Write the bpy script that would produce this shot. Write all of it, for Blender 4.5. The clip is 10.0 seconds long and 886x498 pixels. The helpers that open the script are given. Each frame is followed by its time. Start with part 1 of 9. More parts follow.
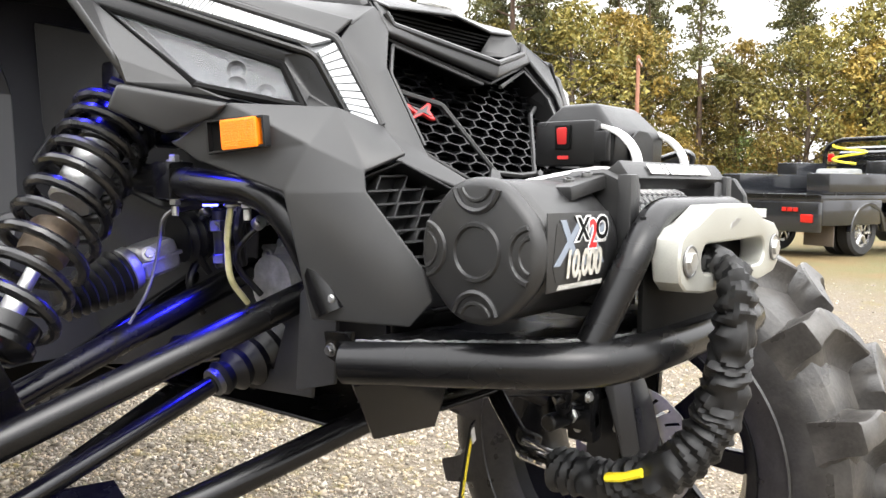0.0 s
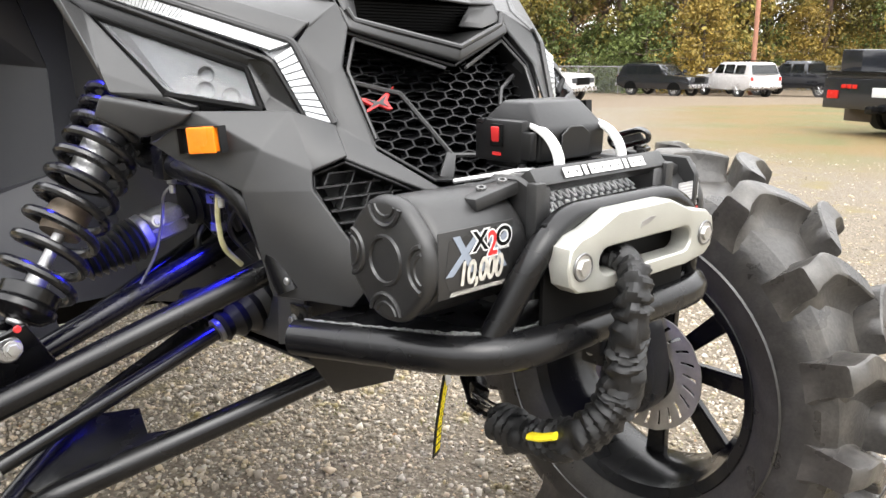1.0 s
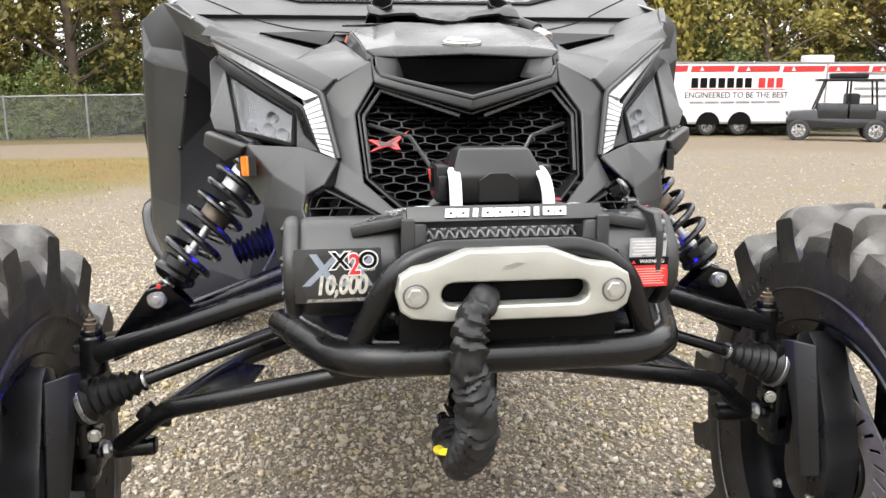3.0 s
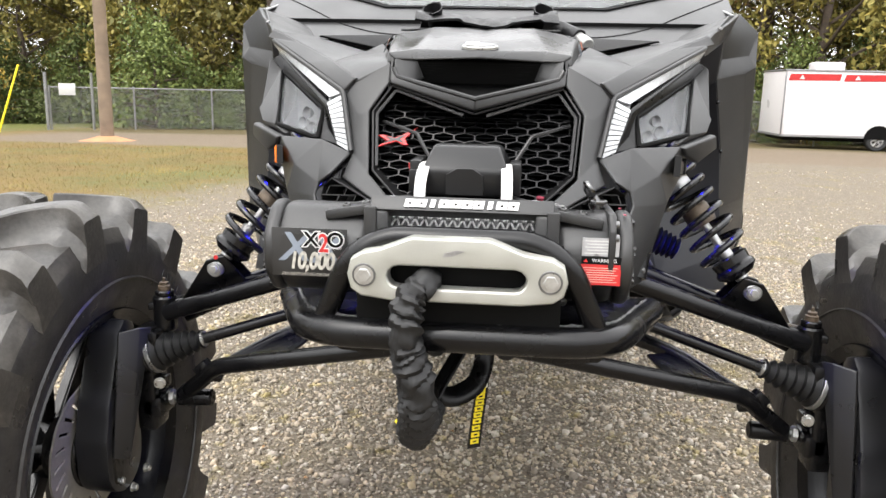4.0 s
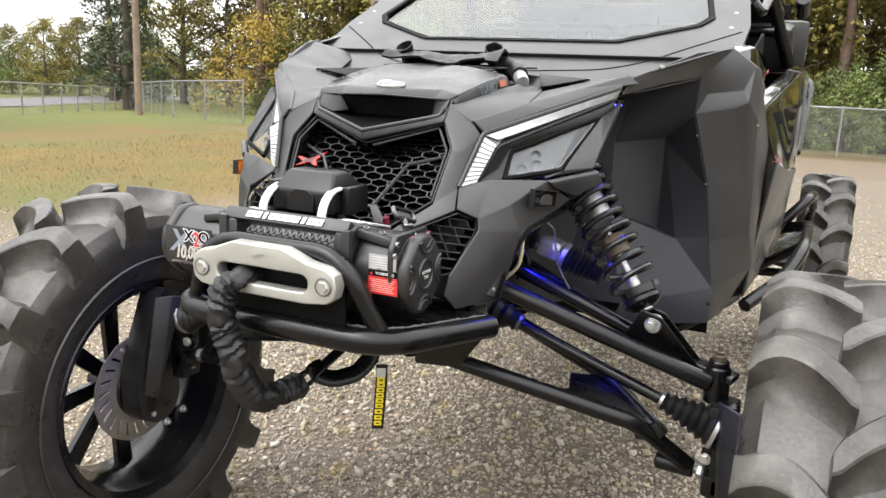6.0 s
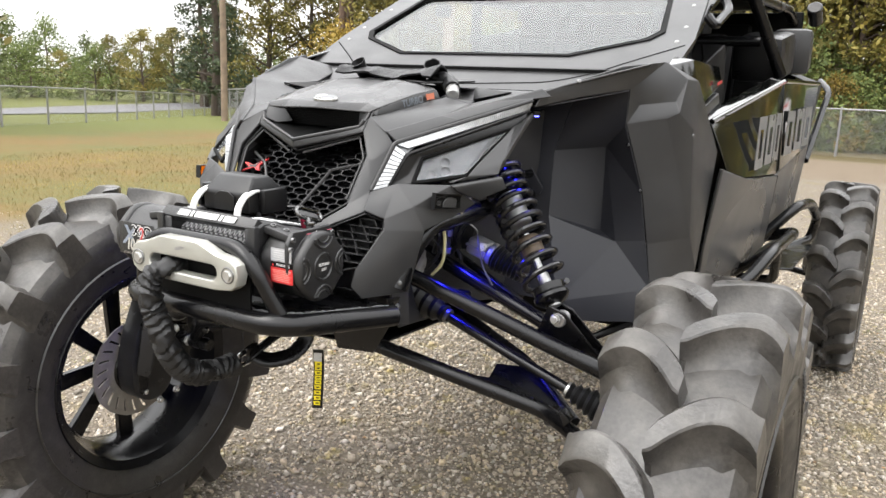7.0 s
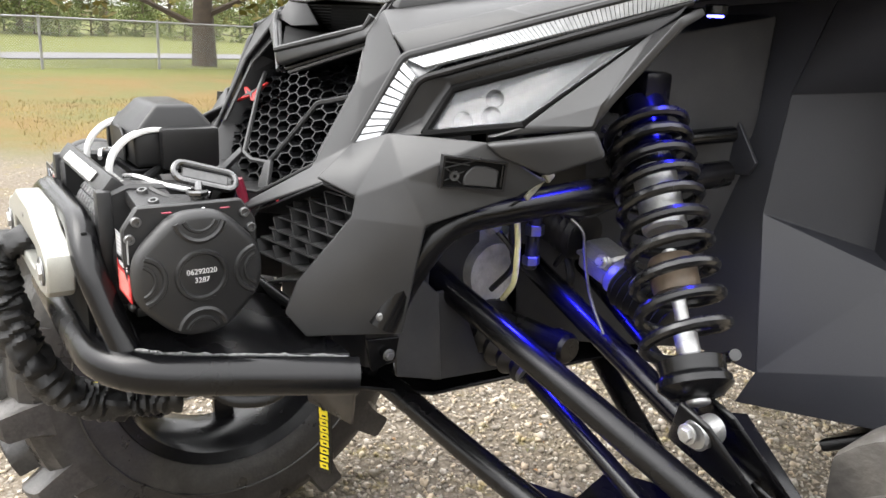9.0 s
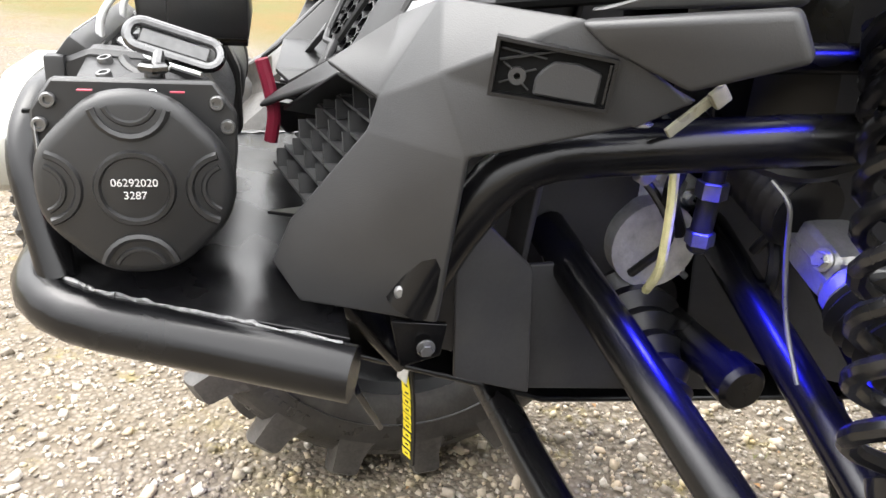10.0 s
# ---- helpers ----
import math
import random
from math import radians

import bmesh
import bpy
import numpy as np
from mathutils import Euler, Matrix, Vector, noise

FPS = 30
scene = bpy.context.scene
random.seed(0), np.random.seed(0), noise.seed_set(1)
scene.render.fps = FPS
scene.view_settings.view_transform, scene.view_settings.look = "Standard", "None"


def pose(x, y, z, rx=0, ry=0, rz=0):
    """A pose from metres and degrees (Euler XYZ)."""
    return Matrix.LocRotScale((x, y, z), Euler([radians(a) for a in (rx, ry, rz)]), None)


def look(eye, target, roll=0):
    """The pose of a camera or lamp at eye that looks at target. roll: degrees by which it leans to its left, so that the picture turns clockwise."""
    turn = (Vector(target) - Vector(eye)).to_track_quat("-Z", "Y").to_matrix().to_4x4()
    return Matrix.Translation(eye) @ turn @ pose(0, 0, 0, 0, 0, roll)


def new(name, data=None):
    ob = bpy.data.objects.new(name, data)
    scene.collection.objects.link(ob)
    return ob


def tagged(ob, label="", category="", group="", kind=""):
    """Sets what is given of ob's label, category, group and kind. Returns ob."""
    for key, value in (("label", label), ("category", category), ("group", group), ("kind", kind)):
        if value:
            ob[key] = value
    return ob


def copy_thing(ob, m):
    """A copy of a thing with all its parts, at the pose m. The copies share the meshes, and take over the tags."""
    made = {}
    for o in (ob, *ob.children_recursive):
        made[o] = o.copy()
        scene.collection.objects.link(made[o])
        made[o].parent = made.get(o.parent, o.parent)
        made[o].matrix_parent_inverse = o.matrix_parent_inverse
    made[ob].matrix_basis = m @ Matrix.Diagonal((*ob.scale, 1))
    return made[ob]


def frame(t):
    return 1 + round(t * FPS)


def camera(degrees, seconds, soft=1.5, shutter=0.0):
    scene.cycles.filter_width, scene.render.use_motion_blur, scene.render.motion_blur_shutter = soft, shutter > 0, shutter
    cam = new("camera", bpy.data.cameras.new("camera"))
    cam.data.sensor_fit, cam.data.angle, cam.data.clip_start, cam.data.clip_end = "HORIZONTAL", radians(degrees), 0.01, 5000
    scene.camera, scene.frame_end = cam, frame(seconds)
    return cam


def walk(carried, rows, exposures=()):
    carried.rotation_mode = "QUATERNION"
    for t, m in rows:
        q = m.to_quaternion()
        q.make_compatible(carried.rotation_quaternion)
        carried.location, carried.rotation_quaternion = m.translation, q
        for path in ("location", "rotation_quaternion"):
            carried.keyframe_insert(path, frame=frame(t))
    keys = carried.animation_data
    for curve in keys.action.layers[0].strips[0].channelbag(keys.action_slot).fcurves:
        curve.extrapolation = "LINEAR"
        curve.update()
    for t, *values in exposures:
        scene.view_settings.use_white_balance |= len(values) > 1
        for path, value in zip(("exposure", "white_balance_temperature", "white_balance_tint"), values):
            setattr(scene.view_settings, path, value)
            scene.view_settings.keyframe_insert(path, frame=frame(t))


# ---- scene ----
cam = camera(58.7, 10.0)
PATH = [
    (0, (-0.87, -0.309, 1.203), (0.656, 0.973, 1.033), 0.5),
    (0.5, (-0.903, -0.382, 1.344), (0.565, 0.908, 0.916), 0.4),
    (1, (-0.797, -0.51, 1.354), (0.51, 0.925, 0.871), -0.1),
    (1.5, (-0.655, -0.692, 1.38), (0.384, 0.949, 0.905), -1.6),
    (2, (-0.553, -0.864, 1.399), (0.179, 0.944, 0.958), -3.0),
    (2.2, (-0.502, -0.913, 1.404), (0.111, 0.943, 0.978), -2.7),
    (3.3, (-0.133, -0.948, 1.377), (0.003, 1.005, 0.97), 0.6),
    (3.5, (-0.091, -0.97, 1.377), (-0.047, 0.988, 0.971), 0.9),
    (4, (0.075, -1.035, 1.383), (-0.102, 0.915, 0.977), 1.3),
    (4.5, (0.232, -1.036, 1.418), (-0.16, 0.883, 1.01), 1.6),
    (5, (0.447, -0.972, 1.434), (-0.123, 0.903, 1.034), 1.3),
    (5.2, (0.535, -0.964, 1.438), (-0.095, 0.891, 1.033), 1.5),
    (6.3, (0.938, -1.076, 1.478), (0.07, 0.677, 1.061), 2.5),
    (6.5, (1.028, -1.067, 1.483), (0.123, 0.669, 1.07), 2.3),
    (7, (1.213, -1.041, 1.502), (0.218, 0.644, 1.087), 2.2),
    (7.5, (1.24, -0.959, 1.514), (0.173, 0.682, 1.102), 2.8),
    (8, (1.128, -0.703, 1.474), (-0.004, 0.898, 1.08), 4.4),
    (8.5, (1.064, -0.423, 1.435), (-0.232, 1.036, 0.994), 4.4),
    (8.8, (1.074, -0.219, 1.409), (-0.398, 1.038, 0.905), 4.0),
    (9, (1.045, -0.111, 1.411), (-0.527, 0.992, 0.854), 2.8),
    (9.5, (0.924, 0.08, 1.364), (-0.803, 0.847, 0.708), 2.6),
    (10, (0.821, 0.233, 1.336), (-0.971, 0.658, 0.557), 4.3),
]
walk(cam, [(t, look(eye, target, roll)) for t, eye, target, roll in PATH], ((0.0, 0.66), (1.0, 0.57), (2.0, 0.48), (3.5, 0.28), (7.0, 0.26), (8.0, 0.36), (9.0, 0.54), (9.5, 0.74), (10.0, 0.90)))

# ---------------- world, sun ----------------
SUN_EL, SUN_ROT = radians(52), radians(200)
world = bpy.data.worlds.new("overcast_sky")
scene.world = world
world.use_nodes = True
wn, wl = world.node_tree.nodes, world.node_tree.links
wn.clear()
w_out, w_bg = wn.new("ShaderNodeOutputWorld"), wn.new("ShaderNodeBackground")
w_sky, w_hsv, w_mix = wn.new("ShaderNodeTexSky"), wn.new("ShaderNodeHueSaturation"), wn.new("ShaderNodeMixRGB")
w_noise, w_ramp = wn.new("ShaderNodeTexNoise"), wn.new("ShaderNodeValToRGB")
w_sky.sky_type, w_sky.sun_disc = "NISHITA", False
w_sky.sun_elevation, w_sky.sun_rotation = SUN_EL, SUN_ROT
w_sky.air_density, w_sky.dust_density, w_sky.ozone_density = 1.0, 4.0, 1.0
w_hsv.inputs["Saturation"].default_value = 0.12
w_hsv.inputs["Value"].default_value = 1.0
w_noise.inputs["Scale"].default_value = 2.2
w_noise.inputs["Detail"].default_value = 5.0
w_ramp.color_ramp.elements[0].position, w_ramp.color_ramp.elements[1].position = 0.3, 0.75
w_ramp.color_ramp.elements[0].color = (6.75, 6.7, 6.75, 1)
w_ramp.color_ramp.elements[1].color = (8.5, 8.5, 8.55, 1)
w_mix.inputs["Fac"].default_value = 0.75
w_tc, w_sep, w_grad, w_mul = wn.new("ShaderNodeTexCoord"), wn.new("ShaderNodeSeparateXYZ"), wn.new("ShaderNodeMapRange"), wn.new("ShaderNodeVectorMath")
w_grad.interpolation_type = "SMOOTHSTEP"
w_grad.inputs["From Min"].default_value, w_grad.inputs["From Max"].default_value = 0.18, 0.70
w_grad.inputs["To Min"].default_value, w_grad.inputs["To Max"].default_value = 1.50, 3.7
w_mul.operation = "SCALE"
wl.new(w_tc.outputs["Generated"], w_sep.inputs[0])
wl.new(w_sep.outputs["Z"], w_grad.inputs["Value"])
wl.new(w_grad.outputs[0], w_mul.inputs["Scale"])
w_bg.inputs["Strength"].default_value = 0.15
wl.new(w_sky.outputs[0], w_hsv.inputs["Color"])
wl.new(w_noise.outputs["Fac"], w_ramp.inputs["Fac"])
wl.new(w_hsv.outputs["Color"], w_mix.inputs["Color1"])
wl.new(w_ramp.outputs["Color"], w_mix.inputs["Color2"])
wl.new(w_mix.outputs[0], w_mul.inputs[0])
wl.new(w_mul.outputs[0], w_bg.inputs["Color"])
wl.new(w_bg.outputs[0], w_out.inputs["Surface"])

sun_data = bpy.data.lights.new("sun", "SUN")
sun_data.energy, sun_data.angle, sun_data.color = 1.1, radians(32), (1.0, 0.96, 0.9)
sun = new("sun", sun_data)
sun.matrix_world = look((0, 0, 30), (9, 10, 8))


# ---------------- materials ----------------
def mat(name, color, rough=0.5, metal=0.0, var=0.12, scale=8.0, bump=0.0, bump_scale=200.0, spec=0.5,
        alpha_color=None, coat=0.0, rough_var=0.1, per_object=0.0, emit=None, dust=0.0, fine=0.06):
    """A surface with broad and fine variation of its tint, gloss and relief."""
    m = bpy.data.materials.new(name)
    m.use_nodes = True
    nd, ln = m.node_tree.nodes, m.node_tree.links
    b = nd["Principled BSDF"]
    tc = nd.new("ShaderNodeTexCoord")
    n1, n2 = nd.new("ShaderNodeTexNoise"), nd.new("ShaderNodeTexNoise")
    n1.inputs["Scale"].default_value, n1.inputs["Detail"].default_value = scale, 4
    n2.inputs["Scale"].default_value, n2.inputs["Detail"].default_value = bump_scale, 3
    ln.new(tc.outputs["Object"], n1.inputs["Vector"])
    ln.new(tc.outputs["Object"], n2.inputs["Vector"])
    r1 = nd.new("ShaderNodeMapRange")
    r1.inputs["From Min"].default_value, r1.inputs["From Max"].default_value = 0.3, 0.7
    r1.inputs["To Min"].default_value, r1.inputs["To Max"].default_value = 1 - var, 1 + var
    ln.new(n1.outputs["Fac"], r1.inputs["Value"])
    r2 = nd.new("ShaderNodeMapRange")
    r2.inputs["From Min"].default_value, r2.inputs["From Max"].default_value = 0.3, 0.7
    r2.inputs["To Min"].default_value, r2.inputs["To Max"].default_value = 1 - fine, 1 + fine
    ln.new(n2.outputs["Fac"], r2.inputs["Value"])
    mul = nd.new("ShaderNodeMath")
    mul.operation = "MULTIPLY"
    ln.new(r1.outputs[0], mul.inputs[0])
    ln.new(r2.outputs[0], mul.inputs[1])
    last = mul.outputs[0]
    if per_object:
        oi, r3, mul2 = nd.new("ShaderNodeObjectInfo"), nd.new("ShaderNodeMapRange"), nd.new("ShaderNodeMath")
        r3.inputs["To Min"].default_value, r3.inputs["To Max"].default_value = 1 - per_object, 1 + per_object
        mul2.operation = "MULTIPLY"
        ln.new(oi.outputs["Random"], r3.inputs["Value"])
        ln.new(last, mul2.inputs[0])
        ln.new(r3.outputs[0], mul2.inputs[1])
        last = mul2.outputs[0]
    sc = nd.new("ShaderNodeVectorMath")
    sc.operation = "SCALE"
    sc.inputs[0].default_value = color[:3]
    ln.new(last, sc.inputs["Scale"])
    col = sc.outputs[0]
    if dust:
        n3, rp, mx = nd.new("ShaderNodeTexNoise"), nd.new("ShaderNodeMapRange"), nd.new("ShaderNodeMixRGB")
        n3.inputs["Scale"].default_value, n3.inputs["Detail"].default_value = scale * 1.7, 6
        rp.inputs["From Min"].default_value, rp.inputs["From Max"].default_value = 0.45, 0.8
        rp.inputs["To Max"].default_value = dust
        ln.new(tc.outputs["Object"], n3.inputs["Vector"])
        ln.new(n3.outputs["Fac"], rp.inputs["Value"])
        ln.new(rp.outputs[0], mx.inputs["Fac"])
        ln.new(col, mx.inputs["Color1"])
        mx.inputs["Color2"].default_value = (0.20, 0.185, 0.16, 1)
        col = mx.outputs[0]
    ln.new(col, b.inputs["Base Color"])
    rr = nd.new("ShaderNodeMapRange")
    rr.inputs["From Min"].default_value, rr.inputs["From Max"].default_value = 0.3, 0.7
    rr.inputs["To Min"].default_value = max(0.02, rough - rough_var)
    rr.inputs["To Max"].default_value = min(1.0, rough + rough_var)
    ln.new(n1.outputs["Fac"], rr.inputs["Value"])
    ln.new(rr.outputs[0], b.inputs["Roughness"])
    b.inputs["Metallic"].default_value = metal
    b.inputs["Specular IOR Level"].default_value = spec
    b.inputs["Coat Weight"].default_value = coat
    b.inputs["Coat Roughness"].default_value = 0.08
    if bump:
        bp = nd.new("ShaderNodeBump")
        bp.inputs["Strength"].default_value, bp.inputs["Distance"].default_value = bump, 0.002
        ln.new(n2.outputs["Fac"], bp.inputs["Height"])
        ln.new(bp.outputs["Normal"], b.inputs["Normal"])
    if emit:
        b.inputs["Emission Color"].default_value = (*emit[:3], 1)
        b.inputs["Emission Strength"].default_value = emit[3]
    return m


def glass_mat(name, tint, f0=0.05, rough=0.0):
    """Clear pane: see-through head on, mirror-like at a glancing angle."""
    m = bpy.data.materials.new(name)
    m.use_nodes = True
    nd, ln = m.node_tree.nodes, m.node_tree.links
    nd.clear()
    out, mix = nd.new("ShaderNodeOutputMaterial"), nd.new("ShaderNodeMixShader")
    tr, gl, lw = nd.new("ShaderNodeBsdfTransparent"), nd.new("ShaderNodeBsdfGlossy"), nd.new("ShaderNodeLayerWeight")
    pw, ma = nd.new("ShaderNodeMath"), nd.new("ShaderNodeMath")
    pw.operation, ma.operation = "POWER", "MULTIPLY_ADD"
    pw.inputs[1].default_value = 5.0
    ma.inputs[1].default_value, ma.inputs[2].default_value = 0.35, f0
    lw.inputs["Blend"].default_value = 0.5
    tr.inputs["Color"].default_value = (*tint, 1)
    gl.inputs["Roughness"].default_value = rough
    ln.new(lw.outputs["Facing"], pw.inputs[0])
    ln.new(pw.outputs[0], ma.inputs[0])
    ln.new(ma.outputs[0], mix.inputs["Fac"])
    ln.new(tr.outputs[0], mix.inputs[1])
    ln.new(gl.outputs[0], mix.inputs[2])
    ln.new(mix.outputs[0], out.inputs["Surface"])
    return m


def sky_veil_lens(name):
    """Clear polycarbonate; a thin even grey diffuse layer stands in for reflected sky."""
    m = glass_mat(name, (0.93, 0.94, 0.95), 0.04, 0.04)
    nd, ln = m.node_tree.nodes, m.node_tree.links
    mix = next(n for n in nd if n.type == "MIX_SHADER")
    grow = next(n for n in nd if n.type == "MATH" and n.operation == "MULTIPLY_ADD")
    grow.inputs[1].default_value, grow.inputs[2].default_value = 0.08, 0.020
    clear = mix.inputs[1].links[0].from_socket
    df, mx = nd.new("ShaderNodeBsdfDiffuse"), nd.new("ShaderNodeMixShader")
    df.inputs["Color"].default_value = (0.60, 0.61, 0.63, 1)
    mx.inputs["Fac"].default_value = 0.065
    ln.new(clear, mx.inputs[1])
    ln.new(df.outputs[0], mx.inputs[2])
    ln.new(mx.outputs[0], mix.inputs[1])
    return m


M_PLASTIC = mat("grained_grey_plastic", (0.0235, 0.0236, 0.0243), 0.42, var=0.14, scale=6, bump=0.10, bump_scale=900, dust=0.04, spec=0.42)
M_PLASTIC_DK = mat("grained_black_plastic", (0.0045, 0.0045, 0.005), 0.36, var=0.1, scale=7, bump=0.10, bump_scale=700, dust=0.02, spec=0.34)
M_LINER = mat("moulded_liner_plastic", (0.0165, 0.017, 0.0205), 0.44, var=0.14, scale=4, bump=0.08, bump_scale=500, dust=0.03, spec=0.34)
M_GLOSS = mat("gloss_black_paint", (0.004, 0.0045, 0.004), 0.08, var=0.05, coat=0.6, rough_var=0.03)
M_HOOD = mat("satin_black_paint", (0.016, 0.016, 0.0165), 0.36, var=0.1, rough_var=0.06, bump=0.04, bump_scale=900, dust=0.03)
M_POD = mat("polished_bonnet_black", (0.012, 0.012, 0.0125), 0.27, var=0.15, rough_var=0.12, dust=0.05, spec=0.30)
M_POWDER = mat("black_powder_coat", (0.0035, 0.0035, 0.004), 0.24, var=0.15, scale=9, bump=0.06, bump_scale=600, dust=0.012, spec=0.32)
M_SATIN = mat("satin_black_steel", (0.0045, 0.0045, 0.005), 0.23, spec=0.36, metal=0.05, var=0.1, bump=0.04, bump_scale=400)
M_WINCH = mat("textured_winch_black", (0.0125, 0.0125, 0.013), 0.38, var=0.16, bump=0.16, bump_scale=1500, dust=0.05)
M_RUBBER = mat("tyre_rubber", (0.0185, 0.0174, 0.0164), 0.38, var=0.16, scale=16, bump=0.35, bump_scale=140, dust=0.10, rough_var=0.14, fine=0.22)
M_TREAD = mat("dusty_tread_rubber", (0.031, 0.0285, 0.026), 0.38, var=0.18, scale=9, bump=0.45, bump_scale=120, dust=0.30, rough_var=0.14, fine=0.30)
M_BOOT = mat("boot_rubber", (0.007, 0.007, 0.0075), 0.38, var=0.15, scale=20, bump=0.08, bump_scale=300, spec=0.4)
M_SPRING = mat("coated_spring_steel", (0.006, 0.006, 0.0065), 0.25, var=0.15, scale=14, bump=0.05, bump_scale=500, dust=0.04)
M_ALU = mat("cast_aluminium", (0.36, 0.36, 0.36), 0.38, metal=0.8, var=0.25, scale=28, bump=0.4, bump_scale=260)
M_CAST = mat("raw_cast_aluminium", (0.52, 0.52, 0.51), 0.42, metal=0.55, var=0.3, scale=35, bump=0.5, bump_scale=220)
M_ALU_FAIR = mat("brushed_silver_aluminium", (0.40, 0.40, 0.365), 0.40, metal=0.6, var=0.08, scale=20, bump=0.1, bump_scale=800)
M_CHROME = mat("polished_chrome", (0.8, 0.8, 0.8), 0.08, metal=1.0, var=0.03, rough_var=0.03)
M_ZINC = mat("zinc_bolt_steel", (0.5, 0.5, 0.49), 0.32, metal=0.9, var=0.15, scale=60, bump=0.1)
M_RUST = mat("rusty_brown_steel", (0.085, 0.062, 0.042), 0.5, metal=0.3, var=0.3, scale=40, bump=0.3)
M_RED = mat("red_paint", (0.42, 0.02, 0.02), 0.38, var=0.06)
# unlit reflector with a faint emission added to brighten its orange
M_AMBER = mat("amber_reflector_glow", (0.85, 0.19, 0.01), 0.25, var=0.04, emit=(1, 0.22, 0.0, 0.12), bump=0.4, bump_scale=500)
M_WHITE = mat("white_print", (0.55, 0.55, 0.54), 0.45, var=0.05)
M_BLUEGREY = mat("blue_grey_print", (0.17, 0.195, 0.235), 0.45, var=0.15)
M_CREAM = mat("cream_print", (0.36, 0.345, 0.305), 0.35, var=0.35, scale=120)
M_YELLOW = mat("yellow_print", (0.80, 0.66, 0.02), 0.5, var=0.06)
# nearly sheenless; behind grille, scoop and fairlead slot it paints in the shade
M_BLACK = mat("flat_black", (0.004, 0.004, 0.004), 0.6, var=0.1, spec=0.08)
M_INNER = mat("dull_black_chassis_paint", (0.026, 0.026, 0.028), 0.50, var=0.2, scale=12, bump=0.08, bump_scale=300, dust=0.06, spec=0.35)
M_FABRIC = mat("black_ripstop_fabric", (0.0045, 0.0045, 0.005), 0.45, var=0.25, scale=30, bump=0.2, bump_scale=700, spec=0.32)
M_CLOTH_PALE = mat("pale_grey_braid", (0.40, 0.40, 0.40), 0.6, var=0.4, scale=300)
M_ROPE = mat("grey_synthetic_rope", (0.06, 0.06, 0.062), 0.55, var=0.6, scale=220, bump=0.6, bump_scale=500)
M_DRL = mat("clear_ribbed_lightguide", (0.40, 0.41, 0.42), 0.18, var=0.15, scale=60, emit=(0.9, 0.95, 1.0, 0.03))
M_REFLECT = mat("lamp_reflector_silver", (0.045, 0.047, 0.050), 0.5, var=0.15, scale=30, spec=0.12)
M_LENS = sky_veil_lens("clear_lamp_lens")
M_GLASS = glass_mat("windscreen_glass", (0.80, 0.83, 0.83), 0.085, 0.0)
M_CARGLASS = mat("dark_car_window", (0.015, 0.018, 0.02), 0.06, var=0.05, coat=0.5, rough_var=0.02)
M_BLUELED = mat("blue_led_lens", (0.02, 0.02, 0.5), 0.3, emit=(0.05, 0.05, 1.0, 18.0))
M_BOLT = mat("dull_dark_bolt", (0.16, 0.16, 0.16), 0.35, metal=0.8, var=0.2, scale=60)
M_GUIDE = mat("light_guide_tray", (0.10, 0.103, 0.107), 0.3, var=0.1, scale=40)
M_ORANGE = mat("orange_red_print", (0.30, 0.075, 0.03), 0.45, var=0.1)
M_DISC = mat("brake_disc_steel", (0.20, 0.185, 0.165), 0.45, metal=0.35, var=0.2, scale=30, bump=0.1)
M_GRILLE = mat("black_grille_plastic", (0.003, 0.003, 0.0035), 0.28, var=0.1, scale=20, spec=0.24)
M_STEEL = mat("plain_bolt_steel", (0.34, 0.34, 0.33), 0.36, metal=0.7, var=0.2, scale=60)
M_SLEEVE = mat("crumpled_sleeve_cloth", (0.0085, 0.0085, 0.009), 0.50, var=0.25, scale=60, bump=0.25, bump_scale=900, spec=0.4)
M_WIRE = mat("silver_wire", (0.6, 0.6, 0.6), 0.3, metal=0.8)
M_WELD = mat("weld_bead_grey", (0.15, 0.15, 0.15), 0.35, metal=0.7, var=0.4, scale=300, bump=0.8, bump_scale=400)
M_YHOSE = mat("yellowed_clear_hose", (0.55, 0.52, 0.28), 0.3, var=0.15, scale=40)
M_CLIP = mat("milky_plastic_clip", (0.22, 0.21, 0.15), 0.35, var=0.2, scale=60)
M_SEAT = mat("black_seat_vinyl", (0.007, 0.007, 0.0075), 0.5, var=0.2, scale=12, bump=0.1, bump_scale=300, spec=0.25)


# ---------------- building helpers ----------------
def thing(name, place, label, category, group="", kind=""):
    e = new(name)
    e.location = place
    return tagged(e, label, category, group, kind)


def root_place(ob):
    p = Vector(ob.location)
    while ob.parent:
        ob = ob.parent
        p += Vector(ob.location)
    return p


def mesh_of(name, bm, material, smooth=35):
    me = bpy.data.meshes.new(name)
    bm.normal_update()
    bm.to_mesh(me)
    bm.free()
    for m in (material if isinstance(material, (list, tuple)) else [material]):
        me.materials.append(m)
    if smooth:
        me.polygons.foreach_set("use_smooth", [True] * len(me.polygons))
        me.set_sharp_from_angle(angle=radians(smooth))
    return me


def part(name, bm, material, parent, label="", smooth=35):
    """One mesh object, built in world coordinates, under its thing or part."""
    off = root_place(parent)
    bmesh.ops.translate(bm, verts=bm.verts, vec=-off)
    ob = new(name, mesh_of(name, bm, material, smooth))
    ob.parent = parent
    if label:
        ob["label"] = label
    return ob


def again(ob, parent, at=None, turn=None):
    """A second object on the same mesh."""
    o = new(ob.name.split(".")[0], ob.data)
    o.parent = parent
    if at is not None:
        o.location = at
    if turn is not None:
        o.rotation_euler = turn
    if "label" in ob:
        o["label"] = ob["label"]
    return o


